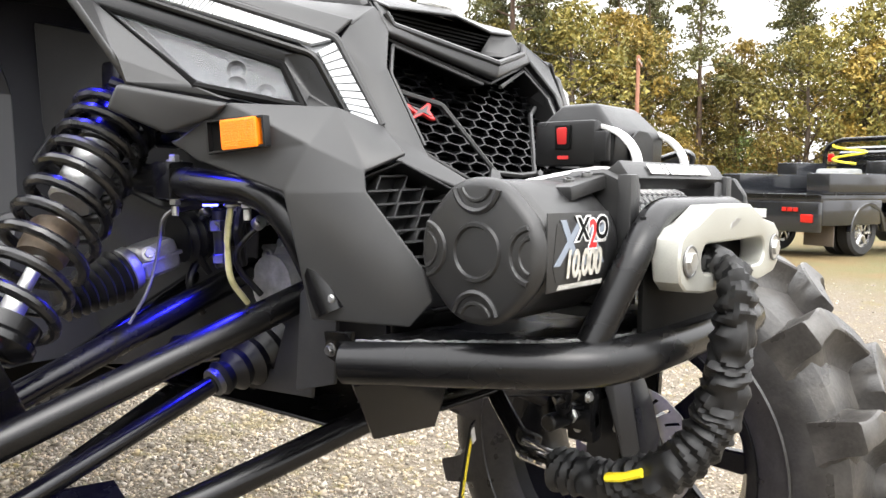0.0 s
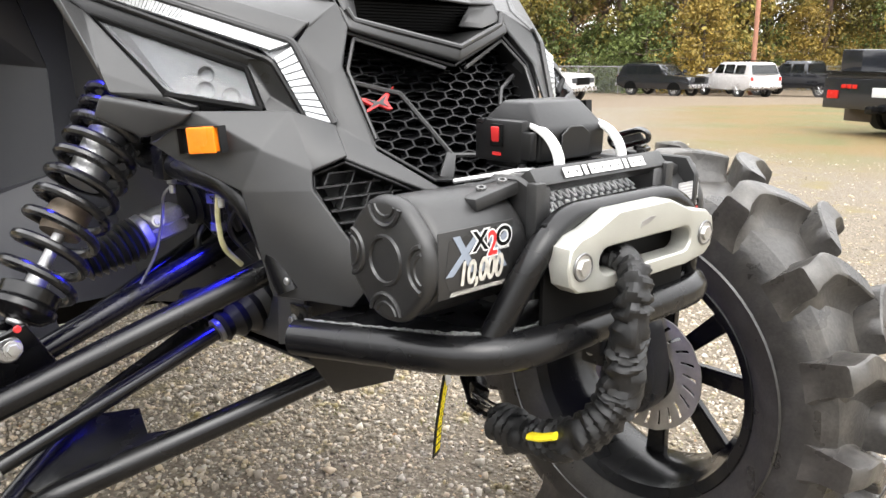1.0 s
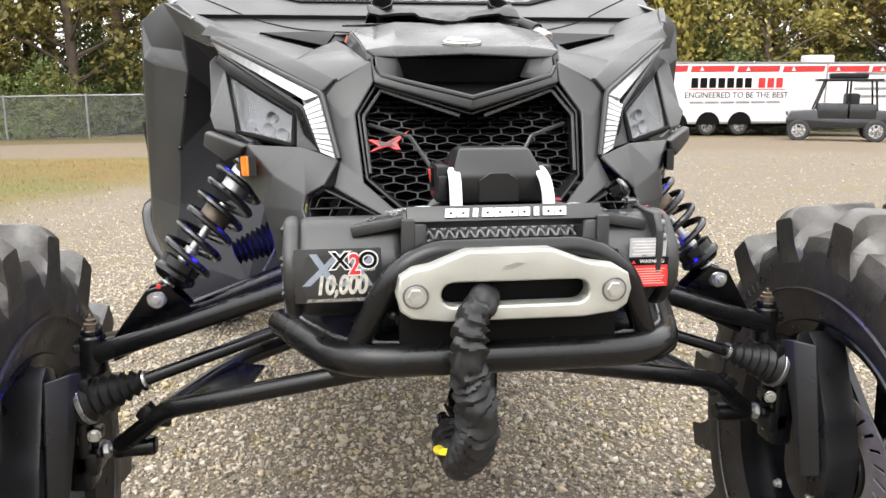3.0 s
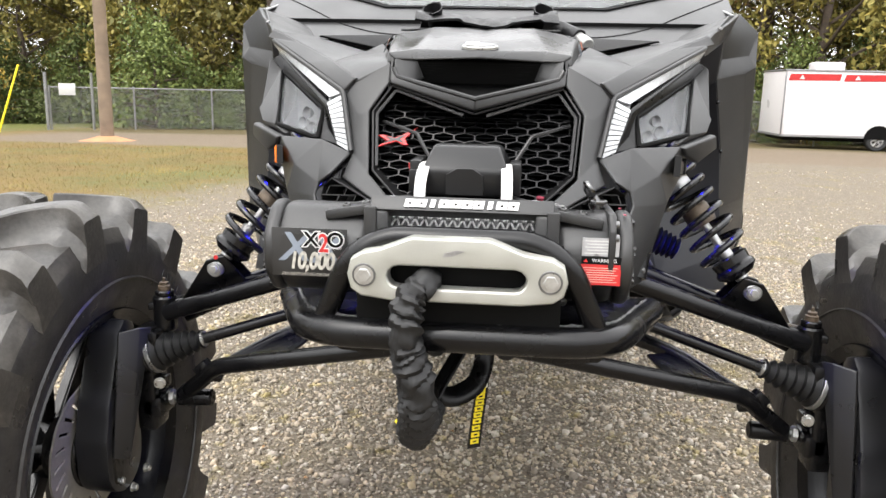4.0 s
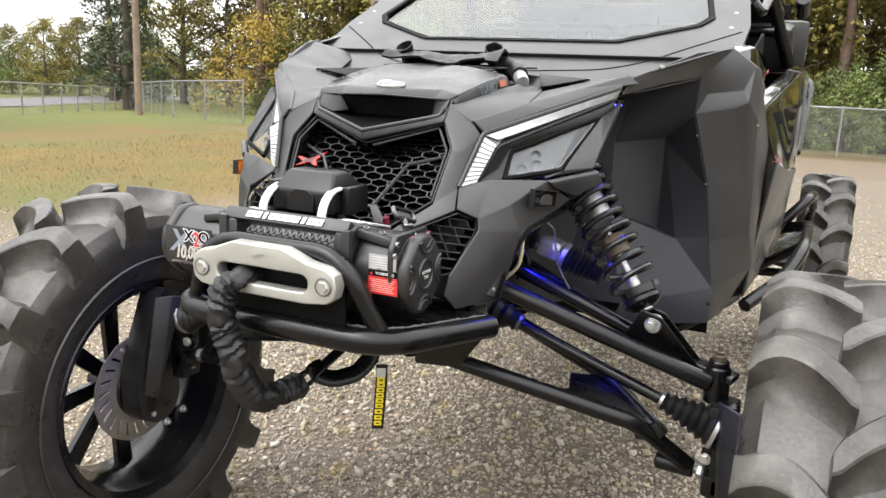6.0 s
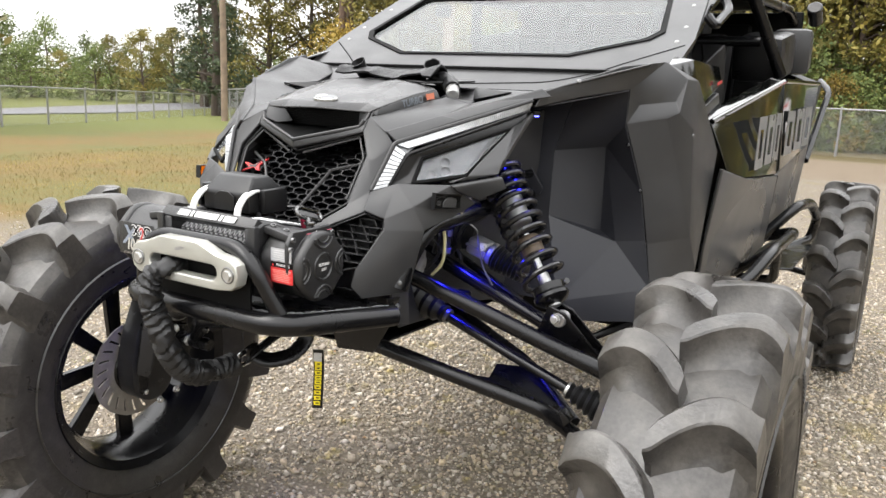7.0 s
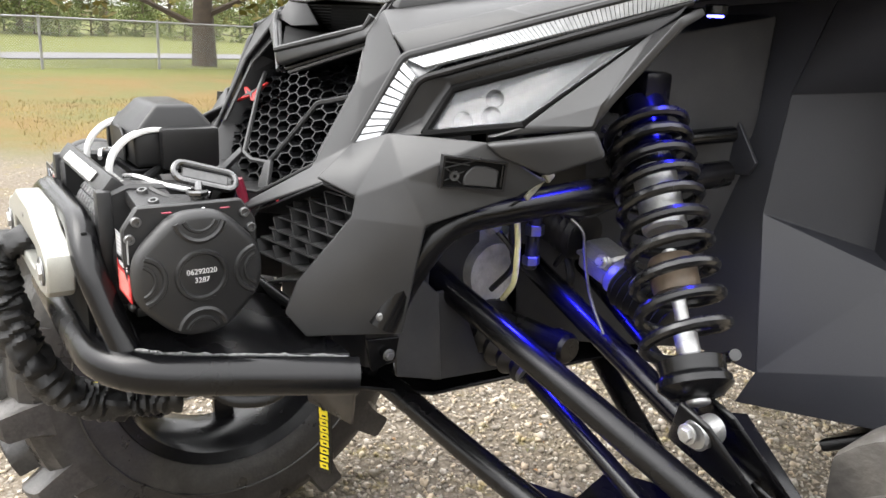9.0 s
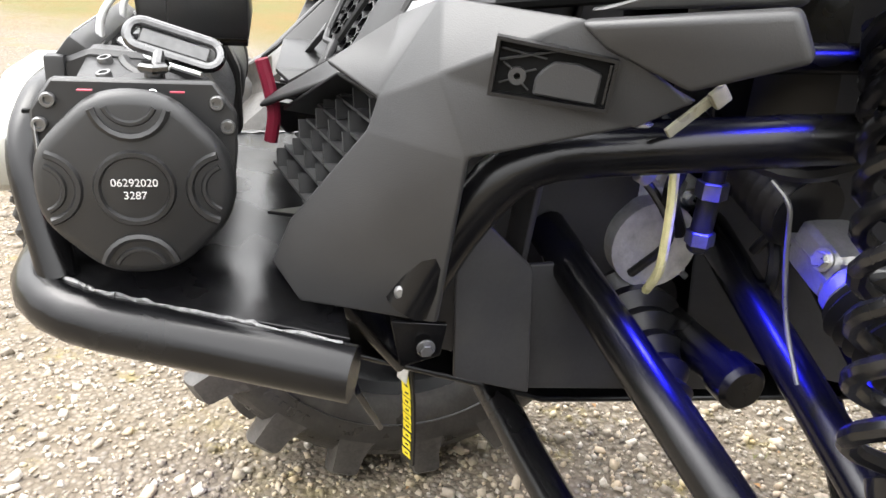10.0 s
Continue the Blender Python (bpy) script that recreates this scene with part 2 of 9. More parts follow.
def solo(name, bm, material, label, category, group="", kind="", smooth=35, origin=None):
    p = Vector(origin) if origin is not None else Vector((0, 0, 0))
    bmesh.ops.translate(bm, verts=bm.verts, vec=-p)
    ob = new(name, mesh_of(name, bm, material, smooth))
    ob.location = p
    return tagged(ob, label, category, group, kind)


def join(bm, other):
    me = bpy.data.meshes.new("tmp")
    other.to_mesh(me)
    other.free()
    bm.from_mesh(me)
    bpy.data.meshes.remove(me)
    return bm


def box(size, at=(0, 0, 0), bevel=0.0, turn=(0, 0, 0), seg=2):
    bm = bmesh.new()
    bmesh.ops.create_cube(bm, size=1)
    bmesh.ops.scale(bm, verts=bm.verts, vec=size)
    if bevel:
        bmesh.ops.bevel(bm, geom=bm.edges[:], offset=bevel, segments=seg, profile=0.6, affect="EDGES")
    bmesh.ops.transform(bm, verts=bm.verts, matrix=pose(*at, *turn))
    return bm


def prism(outline, depth, bevel=0.0, m=None, seg=1):
    """A plate: an outline in x and y, extruded along z by depth."""
    bm = bmesh.new()
    f = bm.faces.new([bm.verts.new((x, y, 0)) for x, y in outline])
    r = bmesh.ops.extrude_face_region(bm, geom=[f])
    bmesh.ops.translate(bm, verts=[v for v in r["geom"] if isinstance(v, bmesh.types.BMVert)], vec=(0, 0, depth))
    bmesh.ops.recalc_face_normals(bm, faces=bm.faces)
    if bevel:
        bmesh.ops.bevel(bm, geom=bm.edges[:], offset=bevel, segments=seg, profile=0.6, affect="EDGES")
    if m is not None:
        bmesh.ops.transform(bm, verts=bm.verts, matrix=m)
    return bm


def frame_ring(outer, inner, depth, m=None):
    """A plate with a hole: both outlines have the same number of corners."""
    bm = bmesh.new()
    n = len(outer)
    rows = [[bm.verts.new((x, y, z)) for x, y in o] for o, z in ((outer, 0), (outer, depth), (inner, depth), (inner, 0))]
    for a, b in ((0, 1), (1, 2), (2, 3), (3, 0)):
        for i in range(n):
            j = (i + 1) % n
            bm.faces.new((rows[a][i], rows[a][j], rows[b][j], rows[b][i]))
    bmesh.ops.recalc_face_normals(bm, faces=bm.faces)
    if m is not None:
        bmesh.ops.transform(bm, verts=bm.verts, matrix=m)
    return bm


def panel(verts, faces, thick=0.004, bevel=0.003, s=1):
    """A moulded shell of flat facets with thickness and rounded folds; s=-1 mirrors it to the other side."""
    bm = bmesh.new()
    vs = [bm.verts.new(Vector(v)) for v in verts]
    for f in faces:
        bm.faces.new([vs[i] for i in f])
    bmesh.ops.recalc_face_normals(bm, faces=bm.faces)
    g = bmesh.ops.solidify(bm, geom=bm.faces[:], thickness=thick)
    bmesh.ops.recalc_face_normals(bm, faces=bm.faces)
    if bevel:
        es = [e for e in bm.edges if len(e.link_faces) == 2 and e.calc_face_angle(0) > radians(9)]
        bmesh.ops.bevel(bm, geom=es, offset=bevel, segments=3, profile=0.5, affect="EDGES", clamp_overlap=True)
    if s < 0:
        flip(bm)
    return bm


def flip(bm):
    bmesh.ops.scale(bm, verts=bm.verts, vec=(-1, 1, 1))
    bmesh.ops.reverse_faces(bm, faces=bm.faces)
    return bm


def rounded(pts, radius, steps=5):
    """A polyline whose inner corners are filleted."""
    pts = [Vector(p) for p in pts]
    out = [pts[0]]
    for a, b, c in zip(pts, pts[1:], pts[2:]):
        u, v = (a - b), (c - b)
        d = min(radius, u.length * 0.49, v.length * 0.49)
        p, q = b + u.normalized() * d, b + v.normalized() * d
        for k in range(steps + 1):
            t = k / steps
            out.append(p * (1 - t) ** 2 + b * 2 * t * (1 - t) + q * t * t)
    out.append(pts[-1])
    return out


def tube(pts, r, n=14, corner=0.0, cap=True, s=1, radii=None, flat=1.0):
    pts = rounded(pts, corner) if corner else [Vector(p) for p in pts]
    clean = [pts[0]]
    for p in pts[1:]:
        if (p - clean[-1]).length > 1e-5:
            clean.append(p)
    pts = clean
    bm = bmesh.new()
    tang = [(pts[min(i + 1, len(pts) - 1)] - pts[max(i - 1, 0)]).normalized() for i in range(len(pts))]
    up = Vector((0, 0, 1)) if abs(tang[0].z) < 0.9 else Vector((1, 0, 0))
    nrm = (up - tang[0] * up.dot(tang[0])).normalized()
    rings = []
    for i, (p, t) in enumerate(zip(pts, tang)):
        nrm = (nrm - t * nrm.dot(t)).normalized()
        bi = t.cross(nrm)
        rad = radii[i] if radii else r
        rings.append([bm.verts.new(p + (nrm * math.cos(a) * flat + bi * math.sin(a)) * rad) for a in (2 * math.pi * k / n for k in range(n))])
    for a, b in zip(rings, rings[1:]):
        for i in range(n):
            bm.faces.new((a[i], a[(i + 1) % n], b[(i + 1) % n], b[i]))
    if cap:
        bm.faces.new(rings[0][::-1])
        bm.faces.new(rings[-1])
    bmesh.ops.recalc_face_normals(bm, faces=bm.faces)
    if s < 0:
        flip(bm)
    return bm


def ribbon(pts, across, width, thick, corner=0.0):
    """A flat band along a line; across is its width's direction."""
    pts = rounded(pts, corner) if corner else [Vector(p) for p in pts]
    w = Vector(across).normalized() * width / 2
    bm = bmesh.new()
    rows = []
    for i, p in enumerate(pts):
        t = (pts[min(i + 1, len(pts) - 1)] - pts[max(i - 1, 0)]).normalized()
        h = t.cross(w).normalized() * thick / 2
        rows.append([bm.verts.new(q) for q in (p - w - h, p + w - h, p + w + h, p - w + h)])
    for a, b in zip(rows, rows[1:]):
        for i in range(4):
            bm.faces.new((a[i], a[(i + 1) % 4], b[(i + 1) % 4], b[i]))
    bm.faces.new(rows[0][::-1])
    bm.faces.new(rows[-1])
    bmesh.ops.recalc_face_normals(bm, faces=bm.faces)
    return bm


def blocks(a0, b0, a1, b1, count, gap, proud):
    """A row of flat segments between two rails, with gaps between them."""
    bm = bmesh.new()
    a0, b0, a1, b1, out = Vector(a0), Vector(b0), Vector(a1), Vector(b1), Vector(proud)
    for k in range(count):
        t0, t1 = (k + gap / 2) / count, (k + 1 - gap / 2) / count
        q = [a0.lerp(a1, t0), b0.lerp(b1, t0), b0.lerp(b1, t1), a0.lerp(a1, t1)]
        mid = (q[0] + q[1] + q[2] + q[3]) / 4
        lo = [bm.verts.new(p) for p in q]
        hi = [bm.verts.new(mid + (p - mid) * 0.93 + out) for p in q]
        for i in range(4):
            bm.faces.new((lo[i], lo[(i + 1) % 4], hi[(i + 1) % 4], hi[i]))
        bm.faces.new(hi)
    bmesh.ops.recalc_face_normals(bm, faces=bm.faces)
    return bm


def lathe(profile, n=32, m=None, closed=False):
    """profile: (radius, height) pairs turned round z."""
    bm = bmesh.new()
    rings = []
    for r, z in profile:
        if r < 1e-6:
            rings.append([bm.verts.new((0, 0, z))])
        else:
            rings.append([bm.verts.new((r * math.cos(2 * math.pi * k / n), r * math.sin(2 * math.pi * k / n), z)) for k in range(n)])
    pairs = list(zip(rings, rings[1:])) + ([(rings[-1], rings[0])] if closed else [])
    for a, b in pairs:
        for i in range(n):
            j = (i + 1) % n
            if len(a) == 1 and len(b) == 1:
                continue
            if len(a) == 1:
                bm.faces.new((a[0], b[j], b[i]))
            elif len(b) == 1:
                bm.faces.new((a[i], a[j], b[0]))
            else:
                bm.faces.new((a[i], a[j], b[j], b[i]))
    bmesh.ops.recalc_face_normals(bm, faces=bm.faces)
    if m is not None:
        bmesh.ops.transform(bm, verts=bm.verts, matrix=m)
    return bm


def along(a, b):
    """The pose at a whose z axis points to b."""
    return Matrix.Translation(a) @ (Vector(b) - Vector(a)).to_track_quat("Z", "Y").to_matrix().to_4x4()


def cyl(a, b, r, n=20, bevel=0.0, r2=None):
    length = (Vector(b) - Vector(a)).length
    r2 = r if r2 is None else r2
    e = bevel
    prof = [(0, 0), (r - e, 0), (r, e), (r2, length - e), (r2 - e, length), (0, length)] if e else [(0, 0), (r, 0), (r2, length), (0, length)]
    return lathe(prof, n, along(a, b))


def hexbolt(at, way, r=0.008, h=0.006, washer=True):
    at, way = Vector(at), Vector(way).normalized()
    bm = cyl(at, at + way * h, r, 6, h * 0.12)
    if washer:
        join(bm, cyl(at - way * 0.001, at + way * 0.0015, r * 1.4, 18, 0.0004))
    return bm


def screw(at, way, r=0.006):
    at, way = Vector(at), Vector(way).normalized()
    bm = lathe([(0, 0.003), (r * 0.5, 0.0034), (r * 0.9, 0.002), (r, 0), (r, -0.003)], 16, along(at, at + way))
    join(bm, lathe([(0, 0.0036), (r * 0.38, 0.0036), (r * 0.38, 0.003)], 6, along(at, at + way)))
    return bm


def text_mesh(words, size, m, depth=0.0006, align="CENTER", shear=0.0, space=1.0, bold=0.0):
    cu = bpy.data.curves.new("words", "FONT")
    cu.body, cu.size, cu.align_x, cu.align_y, cu.extrude, cu.shear, cu.space_character = words, size, align, "CENTER", depth, shear, space
    cu.offset = bold
    ob = bpy.data.objects.new("words", cu)
    scene.collection.objects.link(ob)
    me = bpy.data.meshes.new_from_object(ob.evaluated_get(bpy.context.evaluated_depsgraph_get()))
    bm = bmesh.new()
    bm.from_mesh(me)
    bpy.data.objects.remove(ob)
    bpy.data.curves.remove(cu)
    bpy.data.meshes.remove(me)
    bmesh.ops.transform(bm, verts=bm.verts, matrix=m)
    return bm


def plane_pose(origin, xdir, ydir):
    """A pose whose x and y axes lie along the two directions."""
    x = Vector(xdir).normalized()
    z = x.cross(Vector(ydir)).normalized()
    y = z.cross(x)
    return Matrix.Translation(origin) @ Matrix((x, y, z)).transposed().to_4x4()


# ---------------- the buggy ----------------
buggy = thing("off_road_buggy", (0, 2.2, 0), "black four-seat off-road buggy on tall mud tyres, parked on gravel", "off-road vehicle")
SIDES = (1, -1)

# nose: mask frame round the grille, one moulding a side and the brow between them
G_T, G_L, G_LL, G_B = (0.156, 0.380, 1.388), (0.188, 0.352, 1.338), (0.178, 0.296, 1.234), (0.120, 0.240, 1.186)
B1, B2 = (0.214, 0.336, 1.264), (0.243, 0.360, 1.275)
E_O, E_I = (0.237, 0.388, 1.363), (0.270, 0.388, 1.345)
D_T, D_TB = (0.442, 0.642, 1.463), (0.430, 0.650, 1.447)
SHOULDER = (0.158, 0.401, 1.420)
CREASE = [(0.216, 0.384, 1.389), (0.286, 0.495, 1.424), (0.362, 0.578, 1.455), (0.452, 0.672, 1.491), (0.535, 0.850, 1.534)]
VALLEY, CREST, TIP = (0.256, 0.684, 1.452), (0.212, 0.640, 1.467), (0.3625, 0.698, 1.480)
for s in SIDES:
    bm = panel([G_T, G_L, G_LL, G_B, B1, E_O, SHOULDER, (0.225, 0.300, 1.226), (0.118, 0.222, 1.172), CREASE[0],
                (0.205, 0.352, 1.330)],
               [(0, 1, 10, 6), (10, 5, 9, 6), (1, 2, 4, 10), (10, 4, 5), (2, 3, 8, 7), (2, 7, 4)], 0.006, 0.009, s)
    part("front_mask", bm, M_PLASTIC, buggy, "matt grey plastic mask frame beside the grille")

# brow bar with its shallow V
bm = panel([(0, 0.328, 1.342), (0.156, 0.380, 1.386), SHOULDER, (0.146, 0.388, 1.402), (0, 0.326, 1.364),
            (-0.156, 0.380, 1.386), (-SHOULDER[0], *SHOULDER[1:]), (-0.146, 0.388, 1.402)],
           [(0, 1, 3, 4), (1, 2, 3), (0, 4, 7, 5), (5, 7, 6)], 0.012, 0.004)
part("brow", bm, M_PLASTIC, buggy)
# inner lip of the scoop
bm = tube([(-0.150, 0.392, 1.412), (-0.142, 0.386, 1.397), (0, 0.328, 1.362), (0.142, 0.386, 1.397), (0.150, 0.392, 1.412)], 0.0045, 8)
part("scoop_lip", bm, M_HOOD, buggy)

# scoop: throat with a black grating; its flat black stands in for deep shade
for s in SIDES:
    bm = panel([(0.148, 0.392, 1.404), (0.150, 0.412, 1.430), (0.112, 0.425, 1.428), (0.100, 0.440, 1.395), (0.120, 0.404, 1.392)],
               [(0, 1, 2, 3, 4)], 0.004, 0.002, s)
    part("scoop_cheek", bm, M_PLASTIC, buggy)
for s in SIDES:
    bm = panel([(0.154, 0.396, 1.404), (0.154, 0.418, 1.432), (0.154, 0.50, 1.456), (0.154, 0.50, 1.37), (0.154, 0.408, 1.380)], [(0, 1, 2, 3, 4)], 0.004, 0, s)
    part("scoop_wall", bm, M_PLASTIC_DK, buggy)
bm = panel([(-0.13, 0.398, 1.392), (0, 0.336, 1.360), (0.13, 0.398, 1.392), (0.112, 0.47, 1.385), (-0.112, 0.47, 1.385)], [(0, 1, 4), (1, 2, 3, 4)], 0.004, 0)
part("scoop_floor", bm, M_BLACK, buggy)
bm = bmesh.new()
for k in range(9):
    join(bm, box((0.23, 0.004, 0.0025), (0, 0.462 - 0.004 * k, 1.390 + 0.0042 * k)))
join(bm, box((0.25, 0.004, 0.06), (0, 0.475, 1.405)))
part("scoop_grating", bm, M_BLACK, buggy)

# bonnet: raised centre pod, flanks, valley
bm = panel([(0, 0.398, 1.434), (0.112, 0.420, 1.430), (0.150, 0.410, 1.430), (0.165, 0.425, 1.440), (0.178, 0.550, 1.470), (0.186, 0.635, 1.484),
            (0, 0.72, 1.506), (0.118, 0.45, 1.448), (0, 0.42, 1.446), (0.10, 0.62, 1.500),
            (-0.112, 0.420, 1.430), (-0.150, 0.410, 1.430), (-0.165, 0.425, 1.440), (-0.178, 0.550, 1.470), (-0.186, 0.635, 1.484),
            (-0.118, 0.45, 1.448), (-0.10, 0.62, 1.500), (0.10, 0.70, 1.497), (-0.10, 0.70, 1.497)],
           [(0, 1, 7, 8), (1, 2, 3, 7), (7, 3, 4), (7, 4, 5, 9), (8, 7, 9, 6), (9, 5, 17, 6),
            (0, 8, 15, 10), (10, 15, 12, 11), (15, 13, 12), (15, 16, 14, 13), (8, 6, 16, 15), (16, 6, 18, 14)], 0.005, 0.010)
part("bonnet", bm, M_POD, buggy, "gloss black bonnet with a raised centre")
for s in SIDES:
    # side and rear walls of the raised centre
    bm = panel([(0.152, 0.412, 1.427), (0.166, 0.427, 1.438), (0.179, 0.550, 1.468), (0.187, 0.636, 1.482), (0.101, 0.701, 1.495),
                (0.166, 0.418, 1.421), (0.186, 0.540, 1.440), (0.196, 0.650, 1.453), (0.101, 0.712, 1.470)],
               [(0, 1, 5), (1, 2, 6, 5), (2, 3, 7, 6), (3, 4, 8, 7)], 0.004, 0.003, s)
    part("bonnet_wall", bm, M_PLASTIC, buggy)
    # top facet between the raised centre and the crease
    bm = panel([SHOULDER, CREASE[0], CREASE[1], VALLEY, CREST, (0.178, 0.530, 1.443)], [(0, 1, 2, 5), (5, 2, 3, 4)], 0.005, 0.006, s)
    part("bonnet_flank", bm, M_PLASTIC, buggy)
    # band over the light guide
    bm = panel([*CREASE[:4], Vector(E_O) + Vector((0.000, 0.002, 0.005)), (0.332, 0.502, 1.416), Vector(D_T) + Vector((0.002, 0.002, 0.006)), (0.470, 0.690, 1.474)],
               [(0, 1, 5, 4), (1, 2, 6, 5), (2, 3, 7, 6)], 0.006, 0.005, s)
    part("bonnet_band", bm, M_PLASTIC, buggy)
    part("band_crease", tube([Vector(p) + Vector((0, 0, 0.001)) for p in CREASE[:4]], 0.0032, 8, 0.03, s=s), M_PLASTIC, buggy)
    bm = panel([CREASE[1], CREASE[2], CREASE[3], CREASE[4], (0.430, 0.930, 1.490), VALLEY, (0.60, 1.02, 1.570), (0.50, 1.13, 1.535), TIP],
               [(0, 1, 5), (1, 2, 8, 5), (2, 3, 4, 8), (3, 6, 7, 4)], 0.005, 0.006, s)
    part("bonnet_shoulder", bm, M_PLASTIC, buggy)
    # black step behind the flank, and the floor of the recess beside the raised centre
    bm = panel([(0.236, 0.742, 1.457), TIP, (0.214, 0.788, 1.489)], [(0, 1, 2)], 0.006, 0.001, s)
    part("bonnet_inlay", bm, M_PLASTIC_DK, buggy, "recessed black bonnet inlay")
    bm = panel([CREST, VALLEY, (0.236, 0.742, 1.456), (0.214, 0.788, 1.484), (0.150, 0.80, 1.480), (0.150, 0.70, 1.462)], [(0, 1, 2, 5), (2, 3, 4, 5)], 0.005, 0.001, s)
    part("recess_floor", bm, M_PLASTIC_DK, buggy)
# cowl below the windscreen
bm = panel([(0, 0.80, 1.496), (0.214, 0.790, 1.488), (0.360, 0.705, 1.478), (0.43, 0.93, 1.487), (0.50, 1.13, 1.510), (0.30, 1.04, 1.466), (0, 1.03, 1.464),
            (-0.214, 0.790, 1.488), (-0.360, 0.705, 1.478), (-0.43, 0.93, 1.487), (-0.50, 1.13, 1.510), (-0.30, 1.04, 1.466)],
           [(0, 1, 5, 6), (1, 2, 3, 5), (3, 4, 5), (0, 6, 11, 7), (7, 11, 9, 8), (9, 11, 10)], 0.005, 0.003)
part("cowl", bm, M_PLASTIC, buggy)
bm = panel([(-0.14, 0.66, 1.500), (0, 0.715, 1.508), (0.14, 0.66, 1.500), (0.2, 0.81, 1.508), (-0.2, 0.81, 1.508)], [(0, 1, 4), (1, 2, 3, 4)], 0.005, 0.002)
part("bonnet_hinge_cover", bm, M_PLASTIC_DK, buggy)

M_PRINT = mat("faded_blue_print", (0.07, 0.085, 0.10), 0.4, var=0.1)
# oval badge and prints on the bonnet
badge_m = plane_pose((0, 0.442, 1.4515), (1, 0, 0), (0, 1, 0.30))
bm = lathe([(0, 0.006), (0.029, 0.006), (0.033, 0.004), (0.034, 0)], 36, badge_m @ Matrix.Diagonal((1, 0.52, 1, 1)))
badge = part("badge", bm, M_STEEL, buggy, "oval chrome badge")
bm = prism([(0.029 * math.cos(a), 0.0138 * math.sin(a)) for a in [k * math.pi / 12 for k in range(24)]], 0.001, 0, badge_m @ pose(0, 0, 0.0058))
part("badge_field", bm, M_GUIDE, badge)
bm = tube([badge_m @ Vector((0.015 * math.cos(a) - 0.010, 0.009 * math.sin(a), 0.007)) for a in [0.9 + k * 0.42 for k in range(11)]], 0.0022, 6)
part("badge_mark", bm, M_WHITE, badge)
for s in SIDES:
    mp = plane_pose((0.1845 * s, 0.530, 1.4525), (0.10 * s * s, s, 0.17 * s), (-0.28 * s, 0.10, 0.95))
    part("bonnet_word", text_mesh("TURBO", 0.024, mp @ pose(0, 0, 0.0032), 0.0003, shear=0.2), M_PRINT, buggy)
    bm = prism([(-0.016, -0.007), (0.014, -0.008), (0.018, 0.006), (-0.012, 0.007)], 0.0008, 0, mp @ pose(0.068 * s, 0.002, 0.0030))
    part("bonnet_mark", bm, M_ORANGE, buggy, "small orange-red print")

# black fabric cover with two cuffs lying behind the badge
random.seed(14)
bm = bmesh.new()
cols, rows_ = 23, 7
net = []
for i in range(cols):
    u = i / (cols - 1) * 2 - 1
    line_ = []
    for j in range(rows_):
        w = j / (rows_ - 1)
        p = Vector((0.150 * u, 0.690 + 0.115 * w - 0.026 * abs(u) ** 2, 1.512 + 0.024 * math.sin(w * math.pi) * (0.55 + 0.45 * abs(u)) + 0.006 * abs(u) * (1 - w)))
        p += noise.noise_vector(p * 26) * 0.011 + noise.noise_vector(p * 70) * 0.004
        line_.append(bm.verts.new(p))
    net.append(line_)
for i in range(cols - 1):
    for j in range(rows_ - 1):
        bm.faces.new((net[i][j], net[i + 1][j], net[i + 1][j + 1], net[i][j + 1]))
bmesh.ops.recalc_face_normals(bm, faces=bm.faces)
bmesh.ops.solidify(bm, geom=bm.faces[:], thickness=0.005)
harness = part("bonnet_cover", bm, M_FABRIC, buggy, "crumpled black fabric cover lying across the bonnet", 60)
for s in SIDES:
    cuff = lathe([(0.012, 0.0), (0.0170, 0.006), (0.0175, 0.028), (0.0225, 0.046), (0.0200, 0.046), (0.0150, 0.026), (0.010, 0.008)], 18,
                 along((0.112 * s, 0.748, 1.510), (0.120 * s, 0.715, 1.552)), True)
    for v in cuff.verts:
        v.co += noise.noise_vector(v.co * 60) * 0.003
    part("cuff", cuff, M_FABRIC, harness)
bm = tube([(0.125, 0.745, 1.512), (0.165, 0.735, 1.500), (0.195, 0.700, 1.484)], 0.0215, 18, 0.02)
for v in bm.verts:
    v.co += noise.noise_vector(v.co * 60) * 0.003
part("cover_roll", bm, M_FABRIC, harness)
part("roll_core", cyl((0.190, 0.708, 1.487), (0.212, 0.672, 1.470), 0.0165, 18, 0.003), M_STEEL, harness)

# grille: hexagon mesh before a flat black tray that paints in the shaded depth
def grille_tray():
    bm = panel([(0, 0.365, 1.335), (0.150, 0.410, 1.375), (0.180, 0.385, 1.335), (0.170, 0.330, 1.238), (0.112, 0.272, 1.192), (0, 0.262, 1.180),
                (-0.150, 0.410, 1.375), (-0.180, 0.385, 1.335), (-0.170, 0.330, 1.238), (-0.112, 0.272, 1.192)],
               [(0, 1, 2, 3, 4, 5), (0, 5, 9, 8, 7, 6)], 0.004, 0)
    bmesh.ops.translate(bm, verts=bm.verts, vec=(0, 0.062, 0))
    return bm


